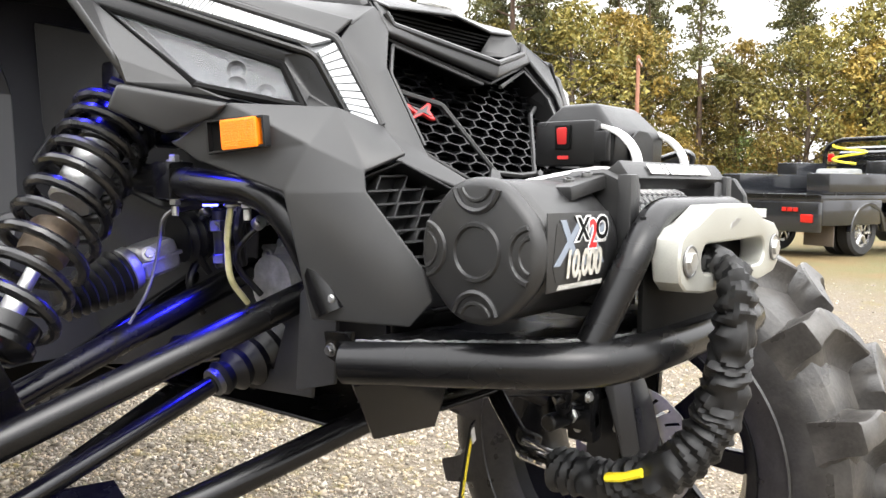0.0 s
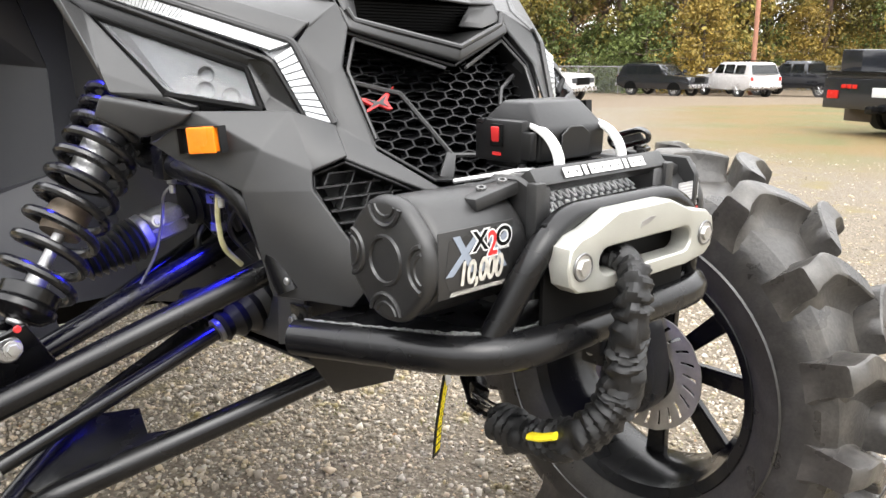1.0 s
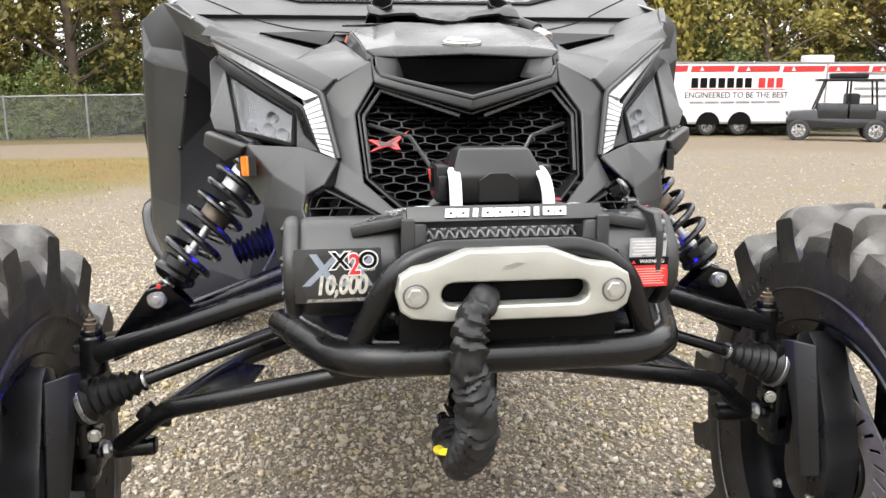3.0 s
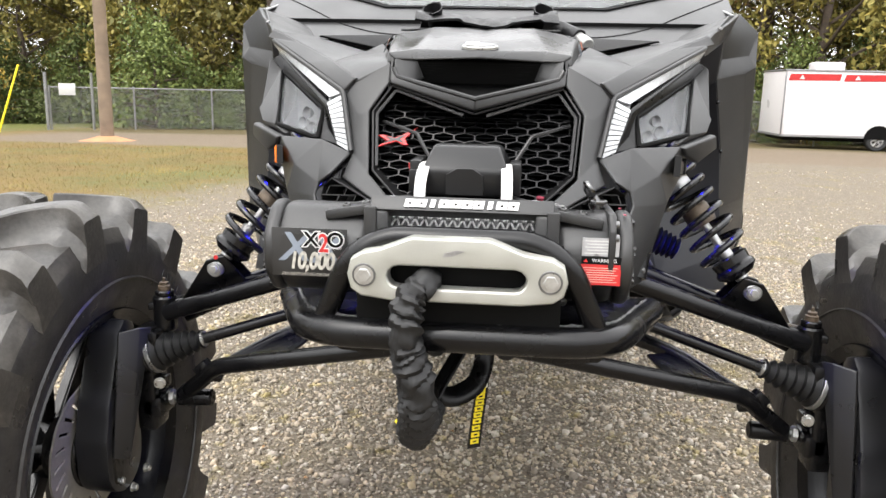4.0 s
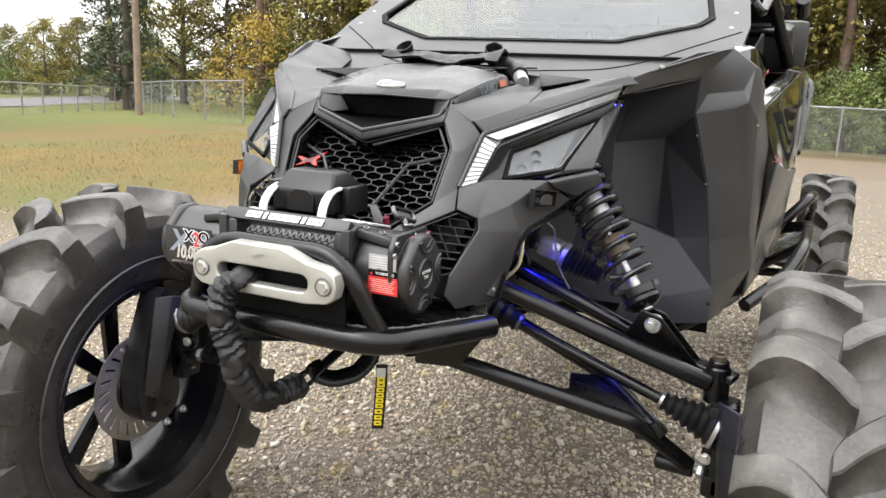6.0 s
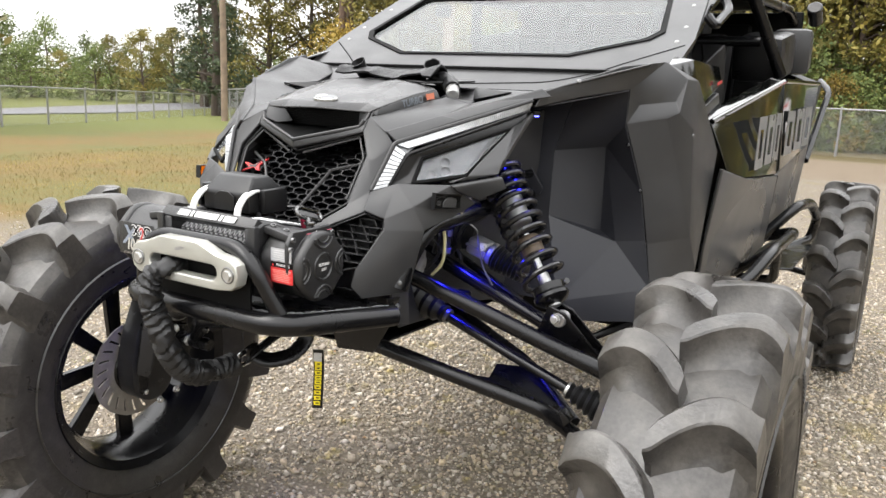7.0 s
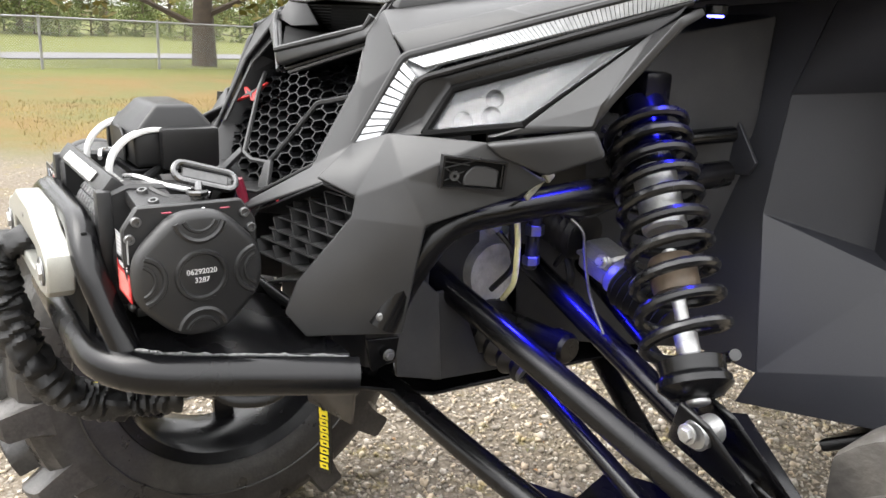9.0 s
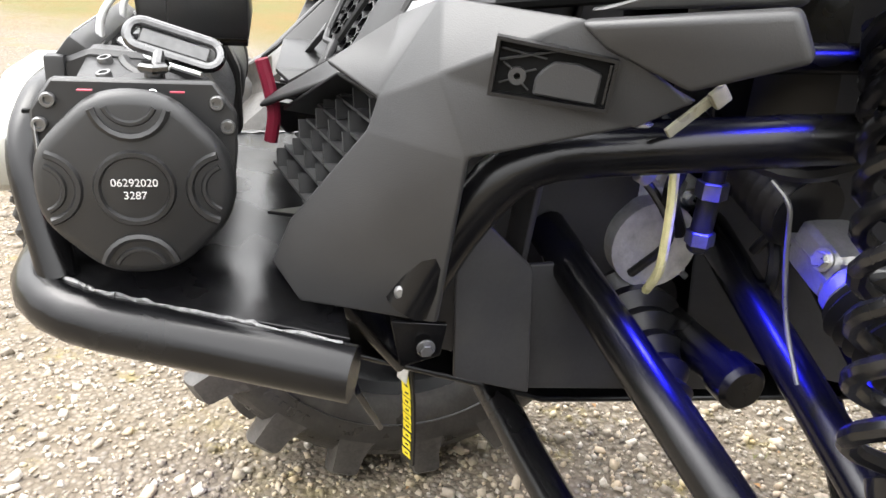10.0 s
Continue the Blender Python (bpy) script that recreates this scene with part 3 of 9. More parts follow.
part("grille_shade_sheet", grille_tray(), M_BLACK, buggy)
for s in SIDES:
    rim_pts = [(0, 0.340, 1.338), (0.153, 0.390, 1.383), (0.184, 0.362, 1.337), (0.174, 0.306, 1.236), (0.117, 0.250, 1.190), (0.0, 0.240, 1.178)]
    bm = panel([*rim_pts, *[(x * 0.96, y + 0.075, z) for x, y, z in rim_pts]], [(i, i + 1, i + 7, i + 6) for i in range(5)], 0.004, 0.001, s)
    part("grille_surround", bm, M_PLASTIC_DK, buggy)
    bm = tube([(0.02, 0.338, 1.333), (0.144, 0.386, 1.373), (0.174, 0.360, 1.332), (0.166, 0.312, 1.245)], 0.0028, 6, 0.004, s=s)
    part("grille_trim", bm, M_PLASTIC, buggy)


def grille_face(x, z):
    """Depth of the mesh at a place of the opening."""
    return 0.288 + (z - 1.18) * 0.62 + 0.10 * abs(x) * (z - 1.18) / 0.2


def in_grille(x, z):
    x = abs(x)
    top = 1.338 + 0.27 * x
    low = 1.183 if x < 0.11 else 1.183 + (x - 0.11) * 0.85
    return z < top - 0.004 and z > low and x < 0.176


def grille_cell(bm, cx, cz, a, w, lift):
    n = 6
    o, i = [], []
    for k in range(n):
        ang = math.pi / 6 + k * math.pi / 3
        for rr, lst, dy in ((a, o, 0.0), (a - w, i, 0.0)):
            x, z = cx + rr * math.cos(ang) * 1.9, cz + rr * math.sin(ang) * 0.72
            lst.append((x, grille_face(x, z) + lift, z))
    vo, vi = [bm.verts.new(p) for p in o], [bm.verts.new(p) for p in i]
    vb = [bm.verts.new((p[0], p[1] + 0.024, p[2] + 0.001)) for p in i]
    for k in range(n):
        j = (k + 1) % n
        bm.faces.new((vo[k], vo[j], vi[j], vi[k]))
        bm.faces.new((vi[k], vi[j], vb[j], vb[k]))


for s in SIDES:
    bm = bmesh.new()
    a = 0.0112
    for row in range(-2, 24):
        for colu in range(0, 15):
            cx = colu * a * 3.291 + (a * 1.645 if row % 2 else 0)
            cz = 1.185 + row * a * 1.08
            if cx < 0.001 and s < 0:
                continue
            if in_grille(cx, cz):
                grille_cell(bm, cx * s, cz, a, 0.0009, 0.0)
    bmesh.ops.recalc_face_normals(bm, faces=bm.faces)
    part("grille_mesh", bm, M_GRILLE, buggy, "black honeycomb grille mesh")
    bm = tube([(0.165, 0.378, 1.318), (0.100, 0.342, 1.300), (0.045, 0.296, 1.215), (0.0, 0.290, 1.212)], 0.0036, 6, 0.004, s=s)
    part("grille_rib", bm, M_PLASTIC, buggy)
    bm = panel([(0.043, 0.290, 1.216), (0.056, 0.294, 1.222), (0.086, 0.276, 1.192), (0.066, 0.270, 1.186)], [(0, 1, 2, 3)], 0.006, 0.001, s)
    part("grille_blade", bm, M_PLASTIC, buggy)

# thin level slats behind the honeycomb
for k in range(15):
    z = 1.236 + 0.0085 * k
    hw = 0.168 if z < 1.335 else 0.168 - 0.004
    x0 = 0.0 if z < 1.335 else min(0.16, (z - 1.335) / 0.27 + 0.01)
    for s in SIDES:
        pts = [(x * s, grille_face(x, z) + 0.020, z) for x in (x0, (x0 + hw) / 2, hw)]
        part("grille_slat", ribbon(pts, (0, 1, 0.25), 0.016, 0.0014), M_PLASTIC_DK, buggy)
# red cross badge
xm = plane_pose((-0.139, 0.346, 1.287), (0.98, 0.10, 0.10), (0, 0.45, 0.85))
bm = prism([(-0.038, -0.013), (-0.013, -0.002), (-0.030, 0.011), (-0.020, 0.011), (0.000, 0.003), (0.042, 0.019), (0.018, 0.000), (0.022, -0.013), (0.013, -0.012), (0.002, -0.004)], 0.005, 0.0008, xm)
part("cross_badge", bm, M_RED, buggy, "red cross-shaped grille badge")
bm = prism([(-0.020, -0.0055), (-0.008, 0.0), (-0.018, 0.008), (0.001, 0.0015), (0.022, 0.009), (0.009, -0.001), (0.015, -0.009), (0.001, -0.002)], 0.0012, 0, xm @ pose(0, 0, 0.0048))
part("cross_inlay", bm, M_HOOD, buggy)

# light guides, headlamps
H_BL, H_BR, H_TR, H_TL = (0.288, 0.386, 1.284), (0.383, 0.452, 1.304), (0.412, 0.600, 1.402), (0.286, 0.425, 1.335)
for s in SIDES:
    E_U = Vector(E_O).lerp(Vector(E_I), 0.62)
    bm = panel([B1, B2, E_I, D_TB, D_T, E_O, E_U + (Vector(D_TB) - Vector(E_I)) * 0.10], [(0, 1, 2, 5), (5, 2, 6), (5, 6, 3, 4)], 0.008, 0.001, s)
    bmesh.ops.translate(bm, verts=bm.verts, vec=(-0.005 * s, 0.008, -0.002))
    lamp = part("light_guide", bm, M_GUIDE, buggy, "clear ribbed daytime running light strip")
    nrm = Vector((0.004, -0.0055, 0.002))
    a0, b0 = Vector(B1).lerp(Vector(B2), 0.08), Vector(B1).lerp(Vector(B2), 0.92)
    a1, b1 = Vector(E_O).lerp(Vector(E_I), 0.10), Vector(E_O).lerp(Vector(E_I), 0.90)
    bm = blocks(a0, b0, a1, b1, 10, 0.15, nrm)
    part("rib", bm if s > 0 else flip(bm), M_DRL, lamp)
    a2, b2 = Vector(E_O).lerp(Vector(D_T), 0.012), Vector(E_U).lerp(Vector(D_TB), 0.045)
    bm = blocks(a2.lerp(b2, 0.06), b2, Vector(D_T), Vector(D_TB) + Vector((0.002, -0.002, -0.003)), 64, 0.10, nrm)
    part("rib", bm if s > 0 else flip(bm), M_DRL, lamp)
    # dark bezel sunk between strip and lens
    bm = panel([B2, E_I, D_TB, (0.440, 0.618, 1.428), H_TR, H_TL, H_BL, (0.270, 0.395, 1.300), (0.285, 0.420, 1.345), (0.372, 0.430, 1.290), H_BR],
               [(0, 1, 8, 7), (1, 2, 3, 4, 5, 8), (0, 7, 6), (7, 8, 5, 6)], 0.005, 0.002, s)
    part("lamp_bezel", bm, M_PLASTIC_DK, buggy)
    bm = panel([H_BL, H_BR, H_TR, H_TL], [(0, 1, 2, 3)], 0.004, 0.001, s)
    head = part("headlamp", bm, M_LENS, buggy, "headlamp with a clear lens")
    # black tube added round the lens for the shade of the gap there
    part("lens_gap_shade", tube([H_BL, H_BR, H_TR, H_TL, H_BL], 0.0052, 8, s=s), M_BLACK, head)
    off = Vector((0.003, -0.004, 0.006))
    part("guide_trim", tube([Vector(B1) + off * 0.5, Vector(E_O) + off, Vector(D_T) + off * 0.8], 0.0048, 8, 0.01, s=s), M_PLASTIC, buggy)
    part("guide_trim", tube([Vector(B2), Vector(E_I), Vector(D_TB) + Vector((0.003, -0.004, -0.004))], 0.0042, 8, 0.01, s=s), M_PLASTIC_DK, buggy)
    inb = Vector((-0.045, 0.045, -0.005))
    bm = panel([Vector(H_BL) + inb * 0.6, Vector(H_BR) + inb * 0.7, Vector(H_TR) + inb * 0.5, Vector(H_TL) + inb * 0.6], [(0, 1, 2, 3)], 0.004, 0, s)
    part("lamp_back", bm, M_REFLECT, head)
    for cx, cy, cz, r in ((0.312, 0.428, 1.298, 0.0125), (0.336, 0.450, 1.306, 0.0125), (0.330, 0.458, 1.326, 0.0115)):
        p = Vector((cx - 0.012, cy + 0.010, cz))
        bm = lathe([(0.004, 0), (r * 0.75, 0.006), (r, 0.016), (r * 0.92, 0.016), (r * 0.6, 0.008), (0, 0.005)], 24, along(p, p + Vector((0.55, -0.8, 0.1))))
        if s < 0:
            flip(bm)
        part("lamp_bowl", bm, M_GUIDE, head)
    bm = panel([Vector(H_BR) + inb * 0.2, Vector(H_TR) + inb * 0.1, Vector(H_TR).lerp(Vector(H_TL), 0.14) + inb * 0.25, Vector(H_BR).lerp(Vector(H_TR), 0.35) + inb * 0.5],
               [(0, 1, 2, 3)], 0.006, 0.002, s)
    part("lamp_divider", bm, M_PLASTIC_DK, head)
    # strut outside the lamp and the winglet under it
    bm = panel([(0.360, 0.420, 1.288), (0.386, 0.448, 1.304), (0.418, 0.602, 1.410), (0.446, 0.612, 1.428), (0.436, 0.515, 1.330), (0.432, 0.512, 1.305), (0.440, 0.655, 1.440)],
               [(0, 1, 5), (1, 2, 4, 5), (2, 6, 3, 4)], 0.012, 0.004, s)
    part("lamp_strut", bm, M_PLASTIC, buggy)
    bm = panel([(0.360, 0.420, 1.286), (0.436, 0.510, 1.306), (0.442, 0.522, 1.280), (0.398, 0.478, 1.254), (0.366, 0.436, 1.272)],
               [(0, 1, 2, 3, 4)], 0.016, 0.005, s)
    part("winglet", bm, M_PLASTIC, buggy)

# cheek panels with the vents and the reflector pockets
CH = [(0.214, 0.334, 1.262), (0.268, 0.354, 1.282), (0.362, 0.420, 1.284), (0.390, 0.484, 1.243), (0.370, 0.455, 1.222),
      (0.335, 0.362, 1.190), (0.302, 0.357, 1.051), (0.250, 0.257, 1.047), (0.236, 0.236, 1.076), (0.238, 0.250, 1.112),
      (0.270, 0.304, 1.192), (0.265, 0.312, 1.211), (0.238, 0.276, 1.230), (0.120, 0.226, 1.172), (0.316, 0.345, 1.240)]
for s in SIDES:
    bm = panel(CH, [(0, 12, 11, 1), (1, 11, 14), (1, 14, 2), (14, 4, 3, 2), (14, 5, 4), (11, 10, 5, 14), (10, 9, 8, 7, 6, 5)], 0.006, 0.010, s)
    cheek = part("cheek_panel", bm, M_PLASTIC, buggy, "matt grey plastic cheek panel below the headlamp")
    part("screw", screw((0.3018 * s, 0.3271, 1.0754), (0.875 * s, -0.456, 0.16), 0.0062), M_BOLT, cheek)
    # vent
    bm = panel([(0.125, 0.245, 1.172), (0.238, 0.282, 1.226), (0.262, 0.318, 1.208), (0.266, 0.312, 1.190), (0.243, 0.262, 1.112), (0.200, 0.230, 1.100),
                (0.11, 0.30, 1.16), (0.215, 0.335, 1.215), (0.235, 0.352, 1.195), (0.215, 0.305, 1.112), (0.18, 0.285, 1.10)],
               [(0, 1, 7, 6), (1, 2, 8, 7), (2, 3, 8), (3, 4, 9, 8), (4, 5, 10, 9), (6, 7, 8, 9, 10)], 0.003, 0.001, s)
    vent = part("vent", bm, M_PLASTIC_DK, buggy, "black slatted side vent")
    for k in range(7):
        z = 1.120 + k * 0.0142
        xo = 0.240 + 0.026 * min(1, k / 5) - (0.018 if k == 6 else 0)
        yo = 0.262 + 0.046 * min(1, k / 5)
        a, e = Vector((xo - 0.002, yo, z + 0.002)), Vector((xo - 0.105, yo - 0.026, z + 0.006))
        back = Vector((-0.010, 0.026, -0.003))
        bm = panel([a, e, e + back, a + back], [(0, 1, 2, 3)], 0.0022, 0, s)
        for j in range(3):
            q, r = a.lerp(e, (j + (0.35 if k % 2 else 0.75)) / 3.2), a.lerp(e, (j + (0.55 if k % 2 else 0.95)) / 3.2) + Vector((0, 0.001, 0.0142))
            if k < 6:
                join(bm, panel([q, r, r + back, q + back], [(0, 1, 2, 3)], 0.0018, 0, s))
        part("slat", bm, M_PLASTIC, vent)
    # reflector pocket
    rm = plane_pose((0.3560 * s, 0.4040, 1.2515), (0.022 * s * s, 0.066 * s, -0.006 * s) if s > 0 else (0.022, -0.066, 0.006), (0, 0, 1))
    w, h = 0.074, 0.036
    oo = [(-w / 2, -h / 2), (w / 2, -h / 2 + 0.002), (w / 2, h / 2 - 0.002), (-w / 2, h / 2)]
    ii = [(x * 0.93, y * 0.87) for x, y in oo]
    pocket = part("reflector_frame", frame_ring(oo, ii, 0.0115, rm @ pose(0, 0, 0.004)), M_PLASTIC_DK, buggy)
    # shallow floor in flat black, painting in the shade of a deeper pocket
    part("pocket_floor", prism(ii, 0.002, 0, rm @ pose(0, 0, 0.0055)), M_BLACK, pocket)
    if s > 0:
        bm = prism([(-0.010, -0.0135), (0.029, -0.0135), (0.029, 0.006), (0.014, 0.0095), (0.000, 0.0085), (-0.006, 0.003), (-0.010, -0.003)], 0.004, 0.0012, rm @ pose(0, 0, 0.008))
        part("pocket_step", bm, M_PLASTIC, pocket)
        bm = lathe([(0.002, 0.004), (0.0055, 0.004), (0.0055, 0), (0.002, 0)], 16, rm @ pose(-0.021, -0.004, 0.008), True)
        part("pocket_post", tube([rm @ Vector((0.0335, -0.012, 0.0105)), rm @ Vector((0.0335, 0.012, 0.0105))], 0.0012, 5), M_PLASTIC_DK, pocket)
        for ang in (0.6, 2.4, 3.8, 5.4):
            join(bm, tube([rm @ Vector((-0.021 + 0.005 * math.cos(ang), -0.004 + 0.005 * math.sin(ang), 0.0095)), rm @ Vector((-0.021 + 0.013 * math.cos(ang), -0.004 + 0.010 * math.sin(ang), 0.0095))], 0.0007, 5))
        join(bm, tube([rm @ Vector((-0.033, 0.004, 0.0105)), rm @ Vector((0.000, 0.0145, 0.0105))], 0.0009, 5))
        join(bm, tube([rm @ Vector((-0.033, 0.011, 0.0105)), rm @ Vector((-0.005, 0.009, 0.0105))], 0.0007, 5))
        part("pocket_boss", bm, M_PLASTIC, pocket)
    else:
        bm = box((0.046, 0.032, 0.013), (0, 0, 0), 0.002)
        bmesh.ops.transform(bm, verts=bm.verts, matrix=rm @ pose(0.006, 0, 0.011))
        refl = part("reflector", bm, M_AMBER, buggy, "orange side reflector")
        for k in range(11):
            bm = box((0.042, 0.0012, 0.0006), (0.006, -0.0125 + 0.0025 * k, 0))
            bmesh.ops.transform(bm, verts=bm.verts, matrix=rm @ pose(0, 0, 0.0178))
            part("reflector_rib", bm, M_AMBER, refl)
    # arm from the cheek back to the frame, in shade
    bm = panel([(0.362, 0.448, 1.262), (0.391, 0.485, 1.244), (0.372, 0.458, 1.222), (0.352, 0.425, 1.225)], [(0, 1, 2, 3)], 0.006, 0.002, s)
    part("cheek_tail", bm, M_PLASTIC, buggy)

# under-nose apron and chassis box
part("chassis_nose", panel([(-0.26, 0.28, 1.06), (0.26, 0.28, 1.06), (0.17, 0.36, 0.925), (-0.17, 0.36, 0.925)], [(0, 1, 2, 3)], 0.01, 0.004), M_POWDER, buggy)
part("skid_plate", panel([(-0.13, 0.31, 0.925), (0.13, 0.31, 0.925), (0.14, 0.52, 0.862), (0.22, 1.05, 0.885), (-0.22, 1.05, 0.885), (-0.14, 0.52, 0.862)], [(0, 1, 2, 5), (5, 2, 3, 4)], 0.008, 0.004), M_SATIN, buggy)
part("chassis_tub", panel([(-0.16, 0.66, 0.93), (0.16, 0.66, 0.93), (0.30, 0.98, 0.90), (-0.30, 0.98, 0.90), (-0.16, 0.62, 1.36), (0.16, 0.62, 1.36), (0.34, 0.95, 1.44), (-0.34, 0.95, 1.44)],
                          [(0, 1, 2, 3), (1, 5, 6, 2), (0, 3, 7, 4), (4, 7, 6, 5)], 0.006, 0.004), M_INNER, buggy)
for s in SIDES:
    part("nose_wall", panel([(0.192, 0.362, 1.338), (0.165, 0.400, 1.405), (0.165, 0.50, 1.445), (0.215, 0.52, 1.20), (0.190, 0.330, 1.225)], [(0, 1, 2, 3, 4)], 0.004, 0, s), M_INNER, buggy)
for s in SIDES:
    part("front_upright", panel([(0.235, 0.383, 1.066), (0.235, 0.409, 1.104), (0.235, 0.451, 1.064), (0.235, 0.461, 0.938), (0.235, 0.389, 0.959)], [(0, 1, 2, 3, 4)], 0.006, 0.002, s), M_INNER, buggy)
    part("chassis_side", panel([(0.205, 0.472, 0.919), (0.205, 0.696, 0.903), (0.205, 0.696, 0.922), (0.205, 0.553, 0.944), (0.205, 0.521, 1.02), (0.205, 0.494, 1.053), (0.205, 0.459, 1.051)], [(0, 1, 2, 3, 4, 5, 6)], 0.006, 0.002, s), M_INNER, buggy)
# black sheet closing the scoop, put in for the dark of its depth
part("scoop_shade_sheet", panel([(-0.165, 0.505, 1.34), (0.165, 0.505, 1.34), (0.165, 0.505, 1.458), (-0.165, 0.505, 1.458)], [(0, 1, 2, 3)], 0.006, 0), M_BLACK, buggy)
part("chassis_core", box((0.30, 0.20, 0.24), (0, 0.49, 1.045), 0.02), M_INNER, buggy)
part("nose_bulkhead", panel([(-0.20, 0.45, 1.02), (0.20, 0.45, 1.02), (0.21, 0.48, 1.36), (-0.21, 0.48, 1.36)], [(0, 1, 2, 3)], 0.006, 0.002), M_INNER, buggy)

M_DOORSKIN = mat("satin_grey_door_skin", (0.046, 0.046, 0.047), 0.30, var=0.12, scale=3, bump=0.04, bump_scale=700, dust=0.05)
M_LETTER = mat("grey_door_print", (0.13, 0.13, 0.13), 0.35, var=0.05)

# wheel-arch liners and front fenders
for s in SIDES:
    # liner: folded panel behind the wheel
    bm = panel([(0.34, 0.70, 1.44), (0.46, 0.70, 1.46), (0.556, 0.985, 1.50), (0.40, 1.00, 1.47),
                (0.553, 0.995, 1.408), (0.592, 1.052, 1.235), (0.608, 1.078, 1.095), (0.630, 1.080, 0.960), (0.632, 1.04, 0.875),
                (0.41, 0.890, 0.875), (0.430, 0.900, 0.930), (0.372, 0.940, 1.155), (0.360, 0.985, 1.33), (0.475, 1.080, 1.345), (0.527, 1.067, 1.081), (0.470, 1.100, 1.100)],
               [(0, 1, 2, 3), (3, 2, 4, 13, 12), (13, 4, 5), (13, 5, 6, 14), (12, 13, 15, 11), (13, 14, 15), (11, 15, 14), (11, 14, 10), (14, 6, 7), (14, 7, 10), (10, 7, 8, 9)], 0.004, 0.012, s)
    liner = part("wheel_arch_liner", bm, M_LINER, buggy, "dark moulded wheel-arch liner")
    part("plug", lathe([(0, 0.004), (0.008, 0.004), (0.009, 0.009), (0.014, 0.008), (0.015, 0)], 20, along((0.365 * s, 1.0, 1.397), (0.365 * s + 0.05 * s, 0.6, 1.397))), M_PLASTIC_DK, liner)
    bm = panel([(0.214, 0.93, 1.331), (0.284, 0.93, 1.333), (0.356, 0.93, 1.229), (0.346, 0.93, 1.21), (0.249, 0.93, 1.194)], [(0, 1, 2, 3, 4)], 0.008, 0.002, s)
    brk = part("bracket_plate", bm, M_LINER, liner)
    bm = panel([(0.20, 0.945, 1.47), (0.40, 1.000, 1.47), (0.362, 0.984, 1.33), (0.374, 0.944, 1.155), (0.432, 0.900, 0.930), (0.22, 0.900, 0.93)], [(0, 1, 2, 3, 4, 5)], 0.005, 0, s)
    part("liner_wing", bm, M_LINER, liner)
    for x, z in ((0.283, 1.282), (0.291, 1.227)):
        part("bracket_bolt", hexbolt((x * s, 0.925, z), (0.2 * s, -1, 0), 0.0055, 0.005), M_BOLT, liner)
    for x, y, z in ((0.563, 1.000, 1.358), (0.592, 1.046, 1.235), (0.607, 1.088, 1.083), (0.620, 1.090, 0.997), (0.630, 1.06, 0.925)):
        part("screw", screw((x * s, y - 0.006, z), (0.5 * s, -0.85, 0.1), 0.005), M_SATIN, liner)
    # fender: arm above, folded outer part
    FE = [(0.446, 0.650, 1.452), (0.458, 0.672, 1.489), (0.556, 0.930, 1.557), (0.618, 1.085, 1.576), (0.560, 0.985, 1.500), (0.500, 0.80, 1.478),
          (0.555, 0.992, 1.412), (0.668, 1.075, 1.445), (0.680, 1.20, 1.530), (0.712, 1.375, 1.330), (0.690, 1.150, 1.400),
          (0.594, 1.050, 1.235), (0.609, 1.090, 1.083), (0.632, 1.080, 0.960), (0.634, 1.05, 0.875), (0.655, 1.16, 0.875),
          (0.715, 1.235, 1.000), (0.700, 1.190, 1.100), (0.640, 1.065, 1.428),
          (0.572, 1.035, 1.462), (0.652, 1.090, 1.474), (0.674, 1.105, 1.533)]
    bm = panel(FE, [(0, 1, 5), (1, 2, 4, 5), (2, 3, 4), (4, 3, 21, 20, 19), (19, 20, 7, 18, 6), (4, 19, 6), (21, 7, 20), (3, 8, 21), (21, 8, 10, 7), (8, 9, 10), (7, 10, 17, 18), (10, 9, 16, 17),
                    (6, 18, 17, 11), (11, 17, 12), (12, 17, 16, 13), (13, 16, 15, 14)], 0.005, 0.016, s)
    fender = part("front_fender", bm, M_PLASTIC, buggy, "matt grey faceted front fender")
    for x, y, z, n in ((0.500, 0.775, 1.516, (0.4, -0.5, 0.7)), (0.690, 1.150, 1.385, (0.85, -0.5, 0)), (0.675, 1.19, 1.19, (0.7, -0.7, 0))):
        part("screw", screw((x * s, y, z), (n[0] * s, n[1], n[2]), 0.006), M_BOLT, fender)
    # glossy shoulder pod behind the fender
    bm = panel([(0.622, 1.09, 1.566), (0.659, 1.20, 1.586), (0.663, 1.50, 1.579), (0.678, 1.50, 1.528), (0.678, 1.25, 1.459), (0.648, 1.12, 1.510), (0.60, 1.22, 1.600), (0.60, 1.50, 1.596), (0.60, 1.50, 1.48)],
               [(0, 1, 4, 5), (1, 2, 3, 4), (0, 6, 1), (1, 6, 7, 2), (2, 7, 8, 3)], 0.006, 0.006, s)
    pod = part("shoulder_pod", bm, M_GLOSS, buggy)
    part("pod_mark", box((0.002, 0.055, 0.008), (0.681 * s, 1.45, 1.530), 0, (8, 0, 0)), M_RED, pod)
    part("pod_rail", panel([(0.682, 1.23, 1.448), (0.676, 1.48, 1.500), (0.680, 1.48, 1.470), (0.684, 1.25, 1.420), (0.63, 1.48, 1.505)], [(0, 1, 2, 3), (0, 4, 1)], 0.008, 0.003, s), M_HOOD, buggy)
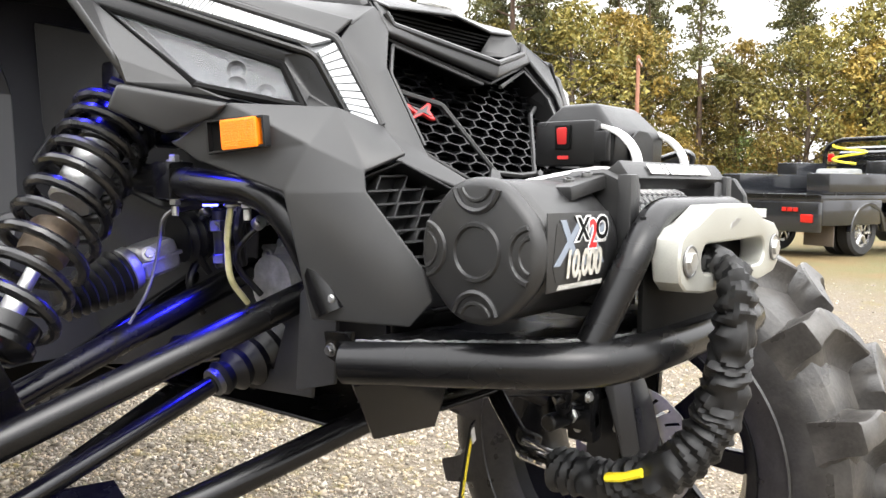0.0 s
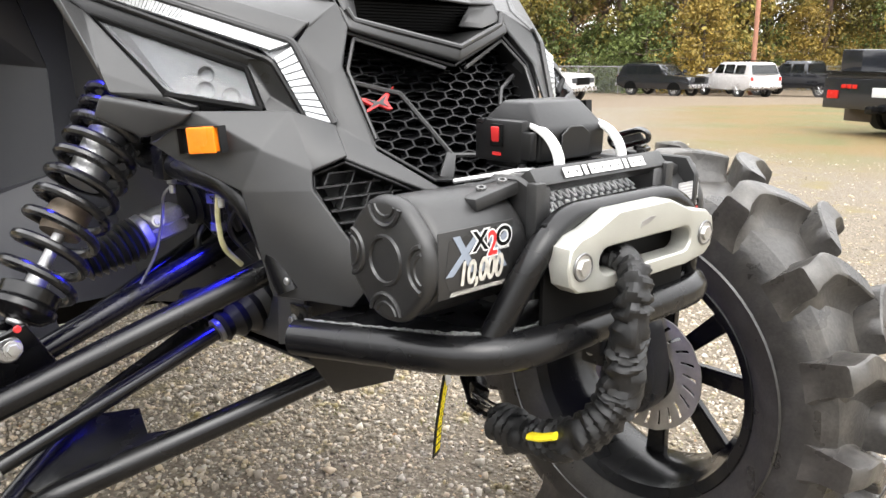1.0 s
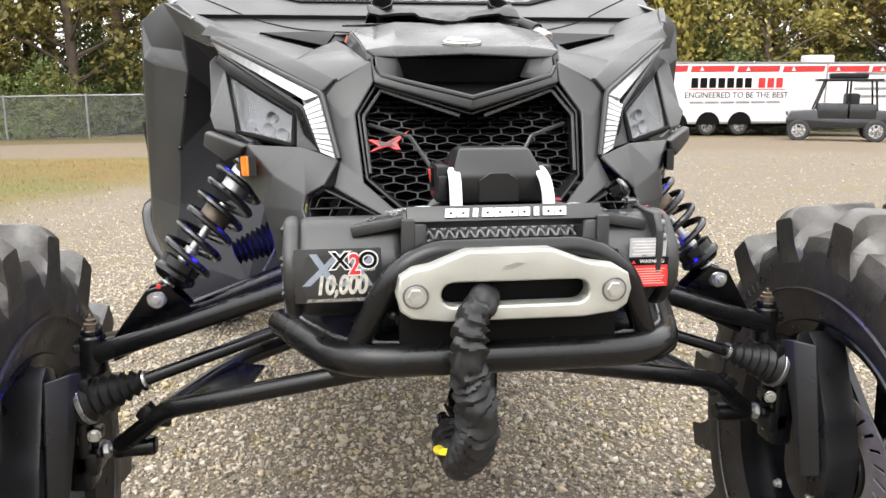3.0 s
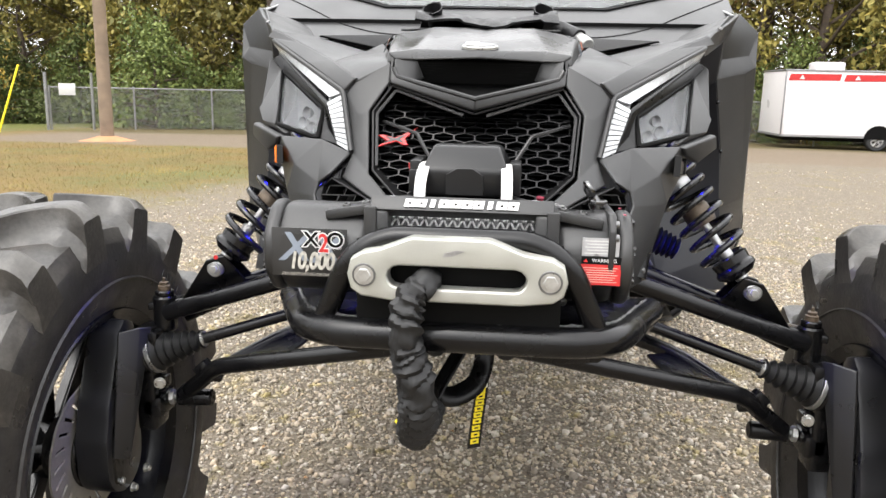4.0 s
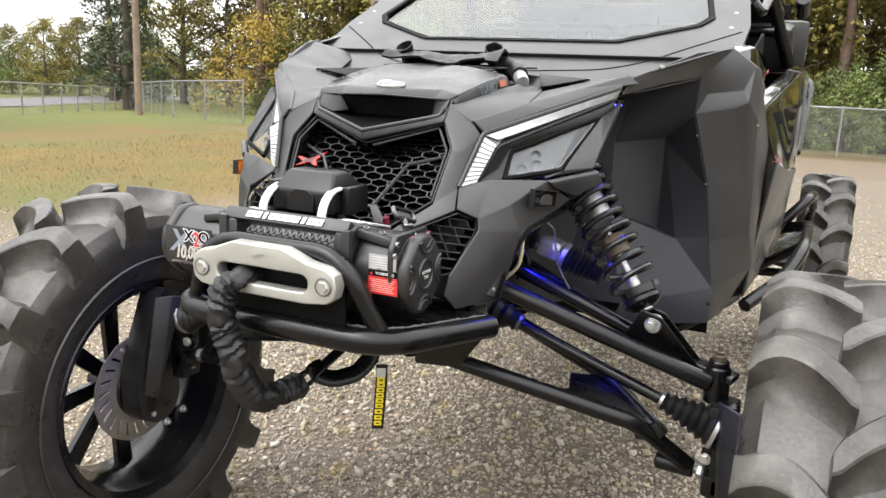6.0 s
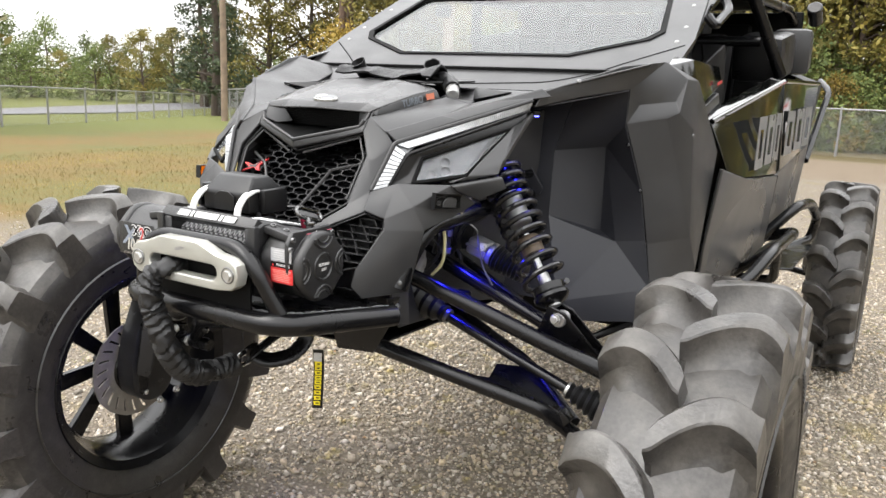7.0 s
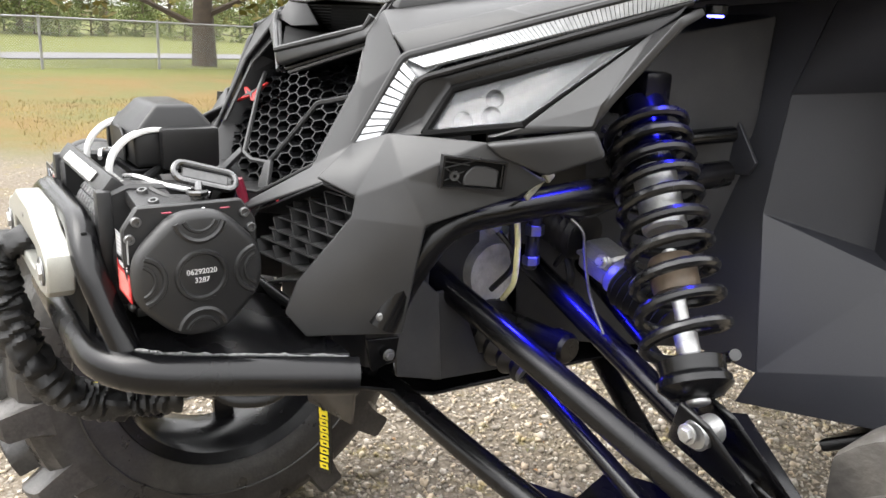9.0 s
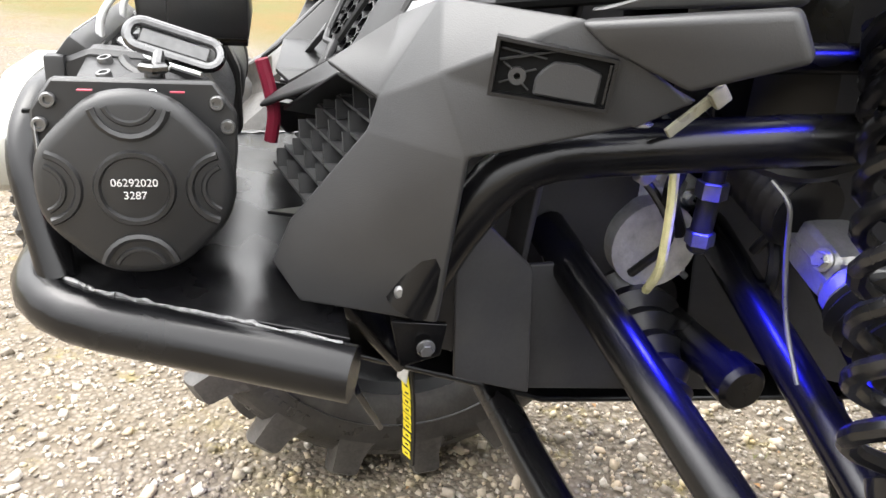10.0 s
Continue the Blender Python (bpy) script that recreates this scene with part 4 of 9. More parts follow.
    # doors
    for nm, top, low in (("front_door", [(0.684, 1.385, 1.412), (0.760, 2.15, 1.545), (0.772, 2.14, 1.210), (0.766, 1.55, 1.245), (0.738, 1.42, 1.270), (0.712, 1.40, 1.345)],
                          [(0.735, 1.33, 1.285), (0.766, 1.55, 1.243), (0.772, 2.135, 1.205), (0.748, 2.16, 0.93), (0.700, 1.74, 0.86), (0.690, 1.36, 0.885), (0.705, 1.33, 1.05)]),
                         ("rear_door", [(0.762, 2.165, 1.548), (0.772, 3.15, 1.555), (0.772, 3.06, 1.285), (0.774, 2.21, 1.215)],
                          [(0.772, 2.15, 1.205), (0.774, 2.21, 1.213), (0.772, 3.06, 1.280), (0.745, 3.00, 0.95), (0.742, 2.18, 0.93)])):
        n = len(top)
        ridge = [(x - 0.055, y, z + 0.014) for x, y, z in top[:2]]
        bm = panel([*top, *ridge], [tuple(range(n)), (0, n, n + 1, 1)], 0.006, 0.006, s)
        door = part("door", bm, M_GLOSS, buggy, "gloss black door panel with large grey lettering shapes")
        part("door_lower", panel(low, [tuple(range(len(low)))], 0.008, 0.006, s), M_DOORSKIN, door)
        part("door_rail", tube([(top[0][0] * s, top[0][1], top[0][2] + 0.004), (top[1][0] * s, top[1][1], top[1][2] + 0.004)], 0.009, 10), M_GLOSS, door)
        part("door_edge", tube([(p[0] * s + 0.003 * s, p[1], p[2]) for p in (low[0], low[-1], low[-2])], 0.006, 8), M_HOOD, door)
    # lettering of the doors as plain slanted shapes
    for k, (y, w) in enumerate(((1.72, 0.14), (1.90, 0.14), (2.05, 0.12), (2.33, 0.20), (2.60, 0.22), (2.85, 0.24))):
        lp = plane_pose(((0.7735 if k < 3 else 0.7775) * s, y, 1.345 + 0.02 * (y - 1.7)), (0.0, s, 0.0), (0.0, 0.22, 1))
        h = 0.085
        bm = frame_ring([(-w / 2, -h), (w / 2, -h), (w / 2, h), (-w / 2, h)], [(-w * 0.2, -h * 0.62), (w * 0.2, -h * 0.62), (w * 0.2, h * 0.5), (-w * 0.2, h * 0.5)], 0.0015, lp)
        part("lettering_bar", bm, M_LETTER, buggy)
    part("door_inner", panel([(0.64, 1.25, 1.42), (0.66, 3.2, 1.50), (0.66, 3.2, 0.85), (0.62, 1.2, 0.85)], [(0, 1, 2, 3)], 0.01, 0, s), M_BLACK, buggy)
    part("sill", panel([(0.62, 1.10, 0.86), (0.690, 1.34, 0.875), (0.70, 3.2, 0.80), (0.60, 3.2, 0.70), (0.50, 1.0, 0.80)], [(0, 1, 2, 3, 4)], 0.02, 0.005, s), M_PLASTIC_DK, buggy)
    # tree-kicker side rail
    bm = tube([(0.70 * s, 1.42, 0.84), (0.80 * s, 1.60, 0.905), (0.845 * s, 1.75, 0.985), (0.855 * s, 2.25, 0.985), (0.72 * s, 2.36, 0.93)], 0.021, 12, 0.07)
    railing = part("side_rail", bm, M_SATIN, buggy, "black tubular side step rail")
    part("rail_brace", tube([(0.845 * s, 1.78, 0.985), (0.70 * s, 1.92, 0.86)], 0.017, 10), M_SATIN, railing)
    part("rail_brace", tube([(0.85 * s, 1.84, 0.98), (0.83 * s, 1.98, 0.84), (0.70 * s, 2.05, 0.82)], 0.017, 10, 0.04), M_SATIN, railing)
    bm = tube([(0.72 * s, 2.28, 0.93), (0.84 * s, 2.32, 1.075), (0.86 * s, 2.60, 1.06), (0.862 * s, 2.95, 0.95), (0.84 * s, 2.98, 0.84), (0.72 * s, 2.6, 0.82)], 0.021, 12, 0.07)
    part("side_rail", bm, M_SATIN, buggy)
    part("step_plate", prism([(-0.09, -0.35), (0.07, -0.25), (0.08, 0.30), (-0.08, 0.40)], 0.01, 0.003, pose(0.79 * s, 2.5, 0.83)), M_SATIN, buggy)
    part("rear_fender", panel([(0.735, 3.18, 1.56), (0.76, 3.10, 1.30), (0.74, 3.45, 1.42), (0.74, 3.60, 1.57), (0.60, 3.60, 1.62), (0.60, 3.18, 1.62)], [(0, 1, 2, 3), (0, 3, 4, 5)], 0.006, 0.01, s), M_PLASTIC, buggy)
    part("rear_rail", tube([(0.765 * s, 3.08, 1.20), (0.785 * s, 3.55, 1.53), (0.72 * s, 3.70, 1.58)], 0.016, 10, 0.05), M_SATIN, buggy)
    # cage
    bm = tube([(0.590 * s, 1.26, 1.57), (0.575 * s, 1.70, 1.80), (0.570 * s, 1.95, 1.86), (0.60 * s, 3.2, 1.90), (0.65 * s, 3.55, 1.68)], 0.022, 14, 0.12)
    cage = part("cage_rail", bm, M_SATIN, buggy, "black roll cage tube")
    part("cage_post", tube([(0.60 * s, 2.25, 1.87), (0.70 * s, 2.45, 1.58)], 0.024, 12), M_SATIN, buggy)
    part("cage_handle", tube([(0.62 * s, 1.47, 1.725), (0.645 * s, 1.47, 1.695), (0.655 * s, 1.60, 1.755), (0.62 * s, 1.66, 1.80)], 0.014, 10, 0.03), M_SATIN, buggy)
    bm = panel([(0.62, 1.35, 1.55), (0.64, 1.62, 1.65), (0.64, 1.70, 1.45), (0.62, 1.45, 1.40)], [(0, 1, 2, 3)], 0.01, 0.004, s)
    part("dash_end", bm, M_BLACK, buggy)
    # seats
    for y in (2.05, 2.95):
        bm = box((0.44, 0.14, 0.62), (0.30 * s, y + 0.22, 1.42), 0.04, (-14, 0, 0), 3)
        seat = part("seat_back", bm, M_SEAT, buggy)
        part("seat_cushion", box((0.44, 0.48, 0.14), (0.30 * s, y - 0.02, 1.13), 0.04, (0, 0, 0), 3), M_SEAT, seat)
        part("headrest", box((0.24, 0.10, 0.20), (0.30 * s, y + 0.33, 1.74), 0.03, (-14, 0, 0), 3), M_SEAT, seat)
        for dx in (-0.09, 0.09):
            part("seat_belt", tube([((0.30 + dx) * s, y + 0.20, 1.74), ((0.30 + dx) * s, y + 0.10, 1.40), ((0.30 + dx) * s, y + 0.10, 1.22)], 0.022, 8, 0.05, flat=0.15), M_FABRIC, seat)
    part("storage_box", box((0.20, 0.34, 0.18), (0.60 * s, 2.62, 1.66), 0.03, (8, 0, 0)), M_PLASTIC_DK, buggy)
    part("storage_box", box((0.16, 0.26, 0.20), (0.66 * s, 3.0, 1.70), 0.03, (4, 0, 6 * s)), M_PLASTIC, buggy)
    part("work_light", cyl((0.70 * s, 3.35, 1.86), (0.70 * s, 3.25, 1.92), 0.035, 18, 0.006), M_SATIN, buggy)

# interior shell
part("cabin_floor", box((1.30, 2.0, 0.04), (0, 2.2, 0.90), 0.01), M_BLACK, buggy)
part("dashboard", box((1.20, 0.36, 0.22), (0, 1.52, 1.46), 0.05, (10, 0, 0), 3), M_PLASTIC_DK, buggy)
part("firewall", panel([(-0.60, 1.10, 1.55), (0.60, 1.10, 1.55), (0.62, 1.20, 0.80), (-0.62, 1.20, 0.80)], [(0, 1, 2, 3)], 0.02, 0), M_BLACK, buggy)
part("rear_bulkhead", box((1.30, 0.04, 1.00), (0, 3.30, 1.40), 0.01), M_BLACK, buggy)
part("centre_tunnel", box((0.18, 1.9, 0.22), (0, 2.2, 1.0), 0.03), M_PLASTIC_DK, buggy)
part("steering_wheel", lathe([(0.165, 0.012), (0.178, 0.0), (0.165, -0.012), (0.152, 0.0)], 36, plane_pose((0.30, 1.72, 1.52), (1, 0, 0), (0, 0.45, 0.9)), True), M_SEAT, buggy)
bm = tube([(-0.64, 2.28, 1.70), (0.64, 2.28, 1.70)], 0.02, 12)
part("harness_bar", bm, M_SATIN, buggy)
for k in range(6):
    bm = tube([(-0.40 + 0.16 * k, 2.27, 1.69), (-0.42 + 0.16 * k, 2.25, 1.62), (-0.36 + 0.16 * k, 2.25, 1.62), (-0.38 + 0.16 * k, 2.27, 1.69)], 0.006, 6, 0.02)
    part("harness_buckle", bm, M_SATIN, buggy)

# roof
part("roof", panel([(-0.58, 1.78, 1.885), (0.58, 1.78, 1.885), (0.60, 3.3, 1.93), (-0.60, 3.3, 1.93), (-0.50, 1.69, 1.852), (0.50, 1.69, 1.852)], [(0, 1, 2, 3), (0, 4, 5, 1)], 0.02, 0.01), M_PLASTIC, buggy)
part("visor_bar", box((0.98, 0.05, 0.04), (0, 1.70, 1.838), 0.01, (28, 0, 0)), M_GLOSS, buggy)
part("rear_mirror", box((0.26, 0.03, 0.06), (0, 1.72, 1.76), 0.012), M_SATIN, buggy)
part("wiper_motor", box((0.05, 0.05, 0.05), (-0.42, 1.66, 1.77), 0.012), M_SATIN, buggy)

# windscreen: frame plate with a glass let in
WS = plane_pose((0, 1.205, 1.582), (1, 0, 0), (0, 0.885, 0.466))
ws_out = [(-0.50, -0.225), (0.50, -0.225), (0.625, -0.10), (0.632, 0.12), (0.585, 0.50), (0.54, 0.555), (-0.54, 0.555), (-0.585, 0.50), (-0.632, 0.12), (-0.625, -0.10)]
ws_in = [(-0.30, -0.010), (0.30, -0.010), (0.505, 0.105), (0.535, 0.16), (0.480, 0.445), (0.455, 0.47), (-0.455, 0.47), (-0.480, 0.445), (-0.535, 0.16), (-0.505, 0.105)]
screen = part("windscreen_frame", frame_ring(ws_out, ws_in, 0.012, WS), M_HOOD, buggy, "dark grey windscreen surround with rivets")
part("windscreen_glass", prism([(x * 1.01, y) for x, y in ws_in], 0.005, 0, WS @ pose(0, 0, 0.002)), M_GLASS, screen, "sloping windscreen reflecting the sky")
bm = frame_ring([(x * 1.0, y) for x, y in ws_in], [(x * 0.968, y * 0.97 + 0.012) for x, y in ws_in], 0.006, WS @ pose(0, 0, 0.010))
part("windscreen_seal", bm, M_BLACK, screen)
for x, y in ((0.585, 0.10), (0.585, 0.20), (0.565, 0.36), (0.54, 0.50)):
    for s in SIDES:
        part("rivet", lathe([(0, 0.004), (0.0045, 0.003), (0.0068, 0.0)], 14, WS @ pose(x * s, y, 0.012)), M_STEEL, screen)
seam = [(-0.615, 0.075), (-0.486, -0.040), (-0.405, -0.120), (-0.30, -0.175), (0, -0.205), (0.30, -0.175), (0.405, -0.120), (0.486, -0.040), (0.615, 0.075)]
part("screen_seam", tube([WS @ Vector((x, y, 0.0112)) for x, y in seam], 0.0026, 8, 0.05), M_BLACK, screen)

# ---------------- front suspension ----------------
for s in SIDES:
    S = lambda x, y, z: (x * s, y, z)
    # upper arm
    bm = tube([S(0.150, 0.492, 1.066), S(0.69, 0.600, 0.872)], 0.0195, 16)
    arm = part("upper_arm", bm, M_POWDER, buggy, "black tubular upper control arm")
    part("arm_tube", tube([S(0.150, 0.657, 1.076), S(0.60, 0.655, 0.908)], 0.018, 16), M_POWDER, arm)
    bm = panel([(0.50, 0.655, 0.925), (0.66, 0.675, 0.870), (0.66, 0.70, 0.870), (0.52, 0.745, 0.935), (0.50, 0.72, 0.935)], [(0, 1, 2, 3, 4)], 0.012, 0.002, s)
    part("arm_plate", bm, M_POWDER, arm)
    bm = panel([(0.60, 0.640, 0.893), (0.735, 0.600, 0.873), (0.745, 0.655, 0.870), (0.66, 0.700, 0.876)], [(0, 1, 2, 3)], 0.016, 0.003, s)
    part("arm_tongue", bm, M_POWDER, arm)
    for dy in (-0.022, 0.022):
        bm = panel([(0.545, 0.594 + dy, 1.012), (0.585, 0.594 + dy, 1.000), (0.665, 0.640 + dy, 0.893), (0.50, 0.640 + dy, 0.935)], [(0, 1, 2, 3)], 0.006, 0.002, s)
        part("shock_bracket", bm, M_POWDER, arm)
    part("shock_bolt", hexbolt(S(0.565, 0.567, 0.985), (0, -1, 0), 0.0085, 0.007), M_STEEL, arm)
    # ball joint
    bm = cyl(S(0.705, 0.622, 0.825), S(0.705, 0.622, 0.905), 0.026, 22, 0.004)
    join(bm, cyl(S(0.705, 0.622, 0.905), S(0.705, 0.622, 0.918), 0.021, 20, 0.003))
    bj = part("ball_joint", bm, M_POWDER, buggy)
    part("castle_nut", lathe([(0.007, 0.0), (0.014, 0.0), (0.014, 0.010), (0.010, 0.012), (0.010, 0.018), (0.004, 0.02), (0.003, 0.028), (0, 0.029)], 12, pose(*S(0.705, 0.622, 0.918))), M_RUST, bj)
    # knuckle and steering
    bm = box((0.05, 0.09, 0.05), S(0.725, 0.605, 0.810), 0.008)
    join(bm, box((0.045, 0.07, 0.24), S(0.735, 0.600, 0.72), 0.010))
    join(bm, box((0.05, 0.08, 0.05), S(0.725, 0.605, 0.655), 0.010))
    part("knuckle", bm, M_POWDER, buggy)
    bm = lathe([(0, 0), (0.016, 0.0), (0.019, 0.006), (0.019, 0.014), (0.025, 0.018), (0.026, 0.046), (0.021, 0.052), (0, 0.054)], 24, pose(*S(0.728, 0.606, 0.622)))
    lbj = part("lower_ball_joint", bm, M_STEEL, buggy)
    part("joint_boot", lathe([(0.015, 0.0), (0.023, 0.004), (0.019, 0.008), (0.024, 0.013), (0.019, 0.018), (0.022, 0.023), (0.016, 0.028)], 22, pose(*S(0.728, 0.606, 0.674))), M_BOOT, lbj)
    part("joint_cap", cyl(S(0.728, 0.606, 0.606), S(0.728, 0.606, 0.624), 0.013, 6, 0.002), M_BOLT, lbj)
    part("joint_grub", hexbolt(S(0.752, 0.590, 0.622), (s * 0.5, -1, 0), 0.008, 0.012), M_BOLT, lbj)
    part("joint_stud", cyl(S(0.715, 0.610, 0.664), S(0.676, 0.614, 0.667), 0.0095, 16, 0.001), M_BOLT, lbj)
    part("lock_nut", cyl(S(0.699, 0.612, 0.665), S(0.687, 0.613, 0.666), 0.0175, 6, 0.002), M_STEEL, lbj)
    bm = box((0.070, 0.040, 0.026), S(0.728, 0.592, 0.712), 0.005)
    join(bm, box((0.040, 0.030, 0.016), S(0.748, 0.575, 0.709), 0.004))
    clamp = part("joint_clamp", bm, M_POWDER, buggy)
    part("joint_bolt", hexbolt(S(0.703, 0.572, 0.714), (-s * 0.2, -1, 0), 0.0095, 0.008), M_ZINC, clamp)
    # lower arm
    bm = tube([S(0.060, 0.452, 0.884), S(0.27, 0.488, 0.838), S(0.560, 0.550, 0.770), S(0.610, 0.585, 0.722), S(0.668, 0.613, 0.672)], 0.0185, 16, 0.03)
    low = part("lower_arm", bm, M_POWDER, buggy, "black tubular lower control arm with a web plate")
    part("arm_cup", cyl(S(0.598, 0.616, 0.668), S(0.680, 0.614, 0.666), 0.0195, 22, 0.004), M_POWDER, low)
    part("brake_line_clamp", box((0.034, 0.030, 0.036), S(0.598, 0.575, 0.752), 0.005, (0, 40 * s, 0)), M_SATIN, low)
    part("arm_tube", tube([S(0.150, 0.860, 0.860), S(0.45, 0.720, 0.80), S(0.605, 0.630, 0.720)], 0.0175, 14, 0.06), M_POWDER, low)
    bm = panel([(0.330, 0.512, 0.824), (0.550, 0.562, 0.766), (0.560, 0.640, 0.752), (0.440, 0.720, 0.798), (0.380, 0.66, 0.812), (0.40, 0.58, 0.805)], [(0, 1, 2, 3, 4, 5)], 0.006, 0.001, s)
    part("web_plate", bm, M_POWDER, low)
    part("arm_bush", cyl(S(0.070, 0.428, 0.886), S(0.070, 0.478, 0.880), 0.024, 20, 0.003), M_POWDER, low)
    part("bush_bolt", hexbolt(S(0.070, 0.426, 0.886), (0, -1, 0), 0.009, 0.008), M_BOLT, low)
    part("brake_clip", cyl(S(0.585, 0.560, 0.745), S(0.560, 0.575, 0.735), 0.012, 12, 0.002), M_SATIN, low)
    # half shaft with boots
    bm = cyl(S(0.20, 0.592, 0.956), S(0.625, 0.585, 0.812), 0.0125, 18)
    shaft = part("half_shaft", bm, M_SATIN, buggy, "black drive shaft with ribbed rubber boots")

    def boot(a, b, r0, r1, ribs):
        L = (Vector(b) - Vector(a)).length
        prof = [(0, 0), (r0, 0)]
        for k in range(ribs):
            t0, t1 = (k + 0.2) / ribs, (k + 0.7) / ribs
            prof += [(r0 + (r1 - r0) * t0 + 0.005, L * t0), (r0 + (r1 - r0) * t1 - 0.003, L * t1)]
        prof += [(r1, L), (0, L)]
        return lathe(prof, 28, along(a, b))
    part("boot", boot(S(0.602, 0.586, 0.819), S(0.722, 0.590, 0.779), 0.016, 0.043, 7), M_BOOT, shaft)
    part("boot_clamp", cyl(S(0.712, 0.590, 0.782), S(0.721, 0.590, 0.779), 0.0475, 28, 0.001), M_ZINC, shaft)
    part("joint_cup", cyl(S(0.722, 0.590, 0.779), S(0.760, 0.592, 0.768), 0.046, 28, 0.004), M_POWDER, shaft)
    part("boot_clamp", cyl(S(0.598, 0.586, 0.821), S(0.608, 0.586, 0.8175), 0.018, 20, 0.001), M_ZINC, shaft)
    part("boot", boot(S(0.268, 0.590, 0.935), S(0.125, 0.595, 0.978), 0.018, 0.055, 6), M_BOOT, shaft)
    part("boot_clamp", cyl(S(0.276, 0.590, 0.932), S(0.268, 0.590, 0.935), 0.0195, 20, 0.001), M_BOLT, shaft)
    if s > 0:
        part("tie_clip", box((0.004, 0.042, 0.007), S(0.352, 0.506, 1.226), 0.001, (38, 0, 6 * s)), M_CLIP, buggy, "yellowed plastic clip")
    if s > 0:
        part("clip_head", box((0.006, 0.013, 0.013), S(0.355, 0.522, 1.239), 0.002, (38, 0, 6 * s)), M_CLIP, buggy)
    # steering rod and its boot, cast rack end
    rod = part("tie_rod", cyl(S(0.20, 0.740, 1.060), S(0.69, 0.700, 0.830), 0.010, 14), M_POWDER, buggy)
    part("rack_boot", boot(S(0.43, 0.690, 1.045), S(0.345, 0.690, 1.078), 0.020, 0.033, 8), M_BOOT, rod)
    bm = box((0.060, 0.05, 0.046), S(0.302, 0.690, 1.096), 0.013, (0, 16 * s, 0), 3)
    join(bm, cyl(S(0.345, 0.690, 1.080), S(0.330, 0.690, 1.086), 0.030, 22, 0.003))
    part("rack_housing", bm, M_ALU, buggy, "cast aluminium steering rack end")
    part("rack_boot", boot(S(0.16, 0.68, 1.14), S(0.265, 0.685, 1.12), 0.026, 0.034, 8), M_BOOT, rod)
    part("housing_rib", box((0.064, 0.054, 0.006), S(0.302, 0.690, 1.096), 0.002, (0, 16 * s, 0)), M_ALU, rod)
    part("housing_bolt", hexbolt(S(0.322, 0.663, 1.104), (0.3 * s, -1, 0.2), 0.007, 0.008), M_ZINC, rod)
    # frame tubes in the bay
    bm = tube([S(0.290, 0.335, 1.06), S(0.300, 0.36, 1.12), S(0.320, 0.40, 1.188), S(0.326, 0.619, 1.203), S(0.34, 0.88, 1.215)], 0.0195, 16, 0.07)
    ft = part("frame_tube", bm, M_POWDER, buggy, "black tubular frame")
    part("frame_tube", tube([S(0.255, 0.46, 1.245), S(0.33, 0.90, 1.27)], 0.012, 12), M_POWDER, buggy)
    if s > 0:
        part("clamp_bolt", hexbolt(S(0.322, 0.485, 1.212), (0, 0, 1), 0.007, 0.008), M_ZINC, ft)
    else:
        part("tube_clamp", box((0.036, 0.040, 0.046), S(0.328, 0.590, 1.202), 0.004), M_POWDER, ft)
        for y in (0.590, 0.440):
            part("clamp_bolt", hexbolt(S(0.326, y, 1.226 if y > 0.5 else 1.211), (0, 0, 1), 0.007, 0.008), M_STEEL, ft)
            part("clamp_stud", cyl(S(0.326, y, 1.170), S(0.326, y, 1.157), 0.0045, 14, 0.001), M_STEEL, ft)
            part("clamp_nut", hexbolt(S(0.326, y, 1.179), (0, 0, -1), 0.0075, 0.008), M_STEEL, ft)
    part("bay_bolt", hexbolt(S(0.330, 0.690, 1.205), (s, 0, 0), 0.007, 0.006), M_BOLT, ft)
    part("breather_hose", tube([S(0.275, 0.545, 1.170), S(0.282, 0.545, 1.13), S(0.275, 0.55, 1.075), S(0.24, 0.56, 1.04)], 0.0042, 8, 0.02), M_YHOSE, buggy)
    part("brake_line", tube([S(0.315, 0.605, 1.168), S(0.330, 0.615, 1.155), S(0.333, 0.62, 1.11), S(0.345, 0.625, 1.06), S(0.37, 0.63, 1.02)], 0.0022, 8, 0.03), M_BOLT, buggy)
    part("hose_elbow", cyl(S(0.262, 0.590, 1.165), S(0.258, 0.590, 1.085), 0.0095, 14, 0.003), M_BOOT, buggy)
    part("hose_fitting", cyl(S(0.262, 0.590, 1.150), S(0.262, 0.590, 1.135), 0.0135, 6, 0.001), M_BOLT, buggy)
    part("hose_fitting", cyl(S(0.259, 0.590, 1.105), S(0.259, 0.590, 1.092), 0.0125, 6, 0.001), M_BOLT, buggy)
    part("loom", tube([S(0.20, 0.60, 1.19), S(0.27, 0.60, 1.175), S(0.30, 0.64, 1.165), S(0.31, 0.72, 1.19)], 0.008, 8, 0.03), M_BOOT, buggy)
    part("hose_clip", cyl(S(0.275, 0.542, 1.185), S(0.276, 0.545, 1.168), 0.009, 12, 0.002), M_ZINC, buggy)
    part("lower_crossbar", tube([S(0.0, 0.62, 0.966), S(0.28, 0.635, 0.971)], 0.019, 16), M_POWDER, buggy)
    part("crossbar_end", cyl(S(0.27, 0.635, 0.971), S(0.305, 0.636, 0.971), 0.023, 22, 0.005), M_POWDER, buggy)
    # differential, dark shapes in the bay
    bm = lathe([(0, 0), (0.055, 0.0), (0.072, 0.02), (0.072, 0.05), (0.060, 0.055), (0.060, 0.075), (0.070, 0.08), (0.070, 0.10), (0.045, 0.125), (0.045, 0.15), (0, 0.15)], 28, along(S(0.02, 0.60, 1.055), S(0.30, 0.60, 1.05)))
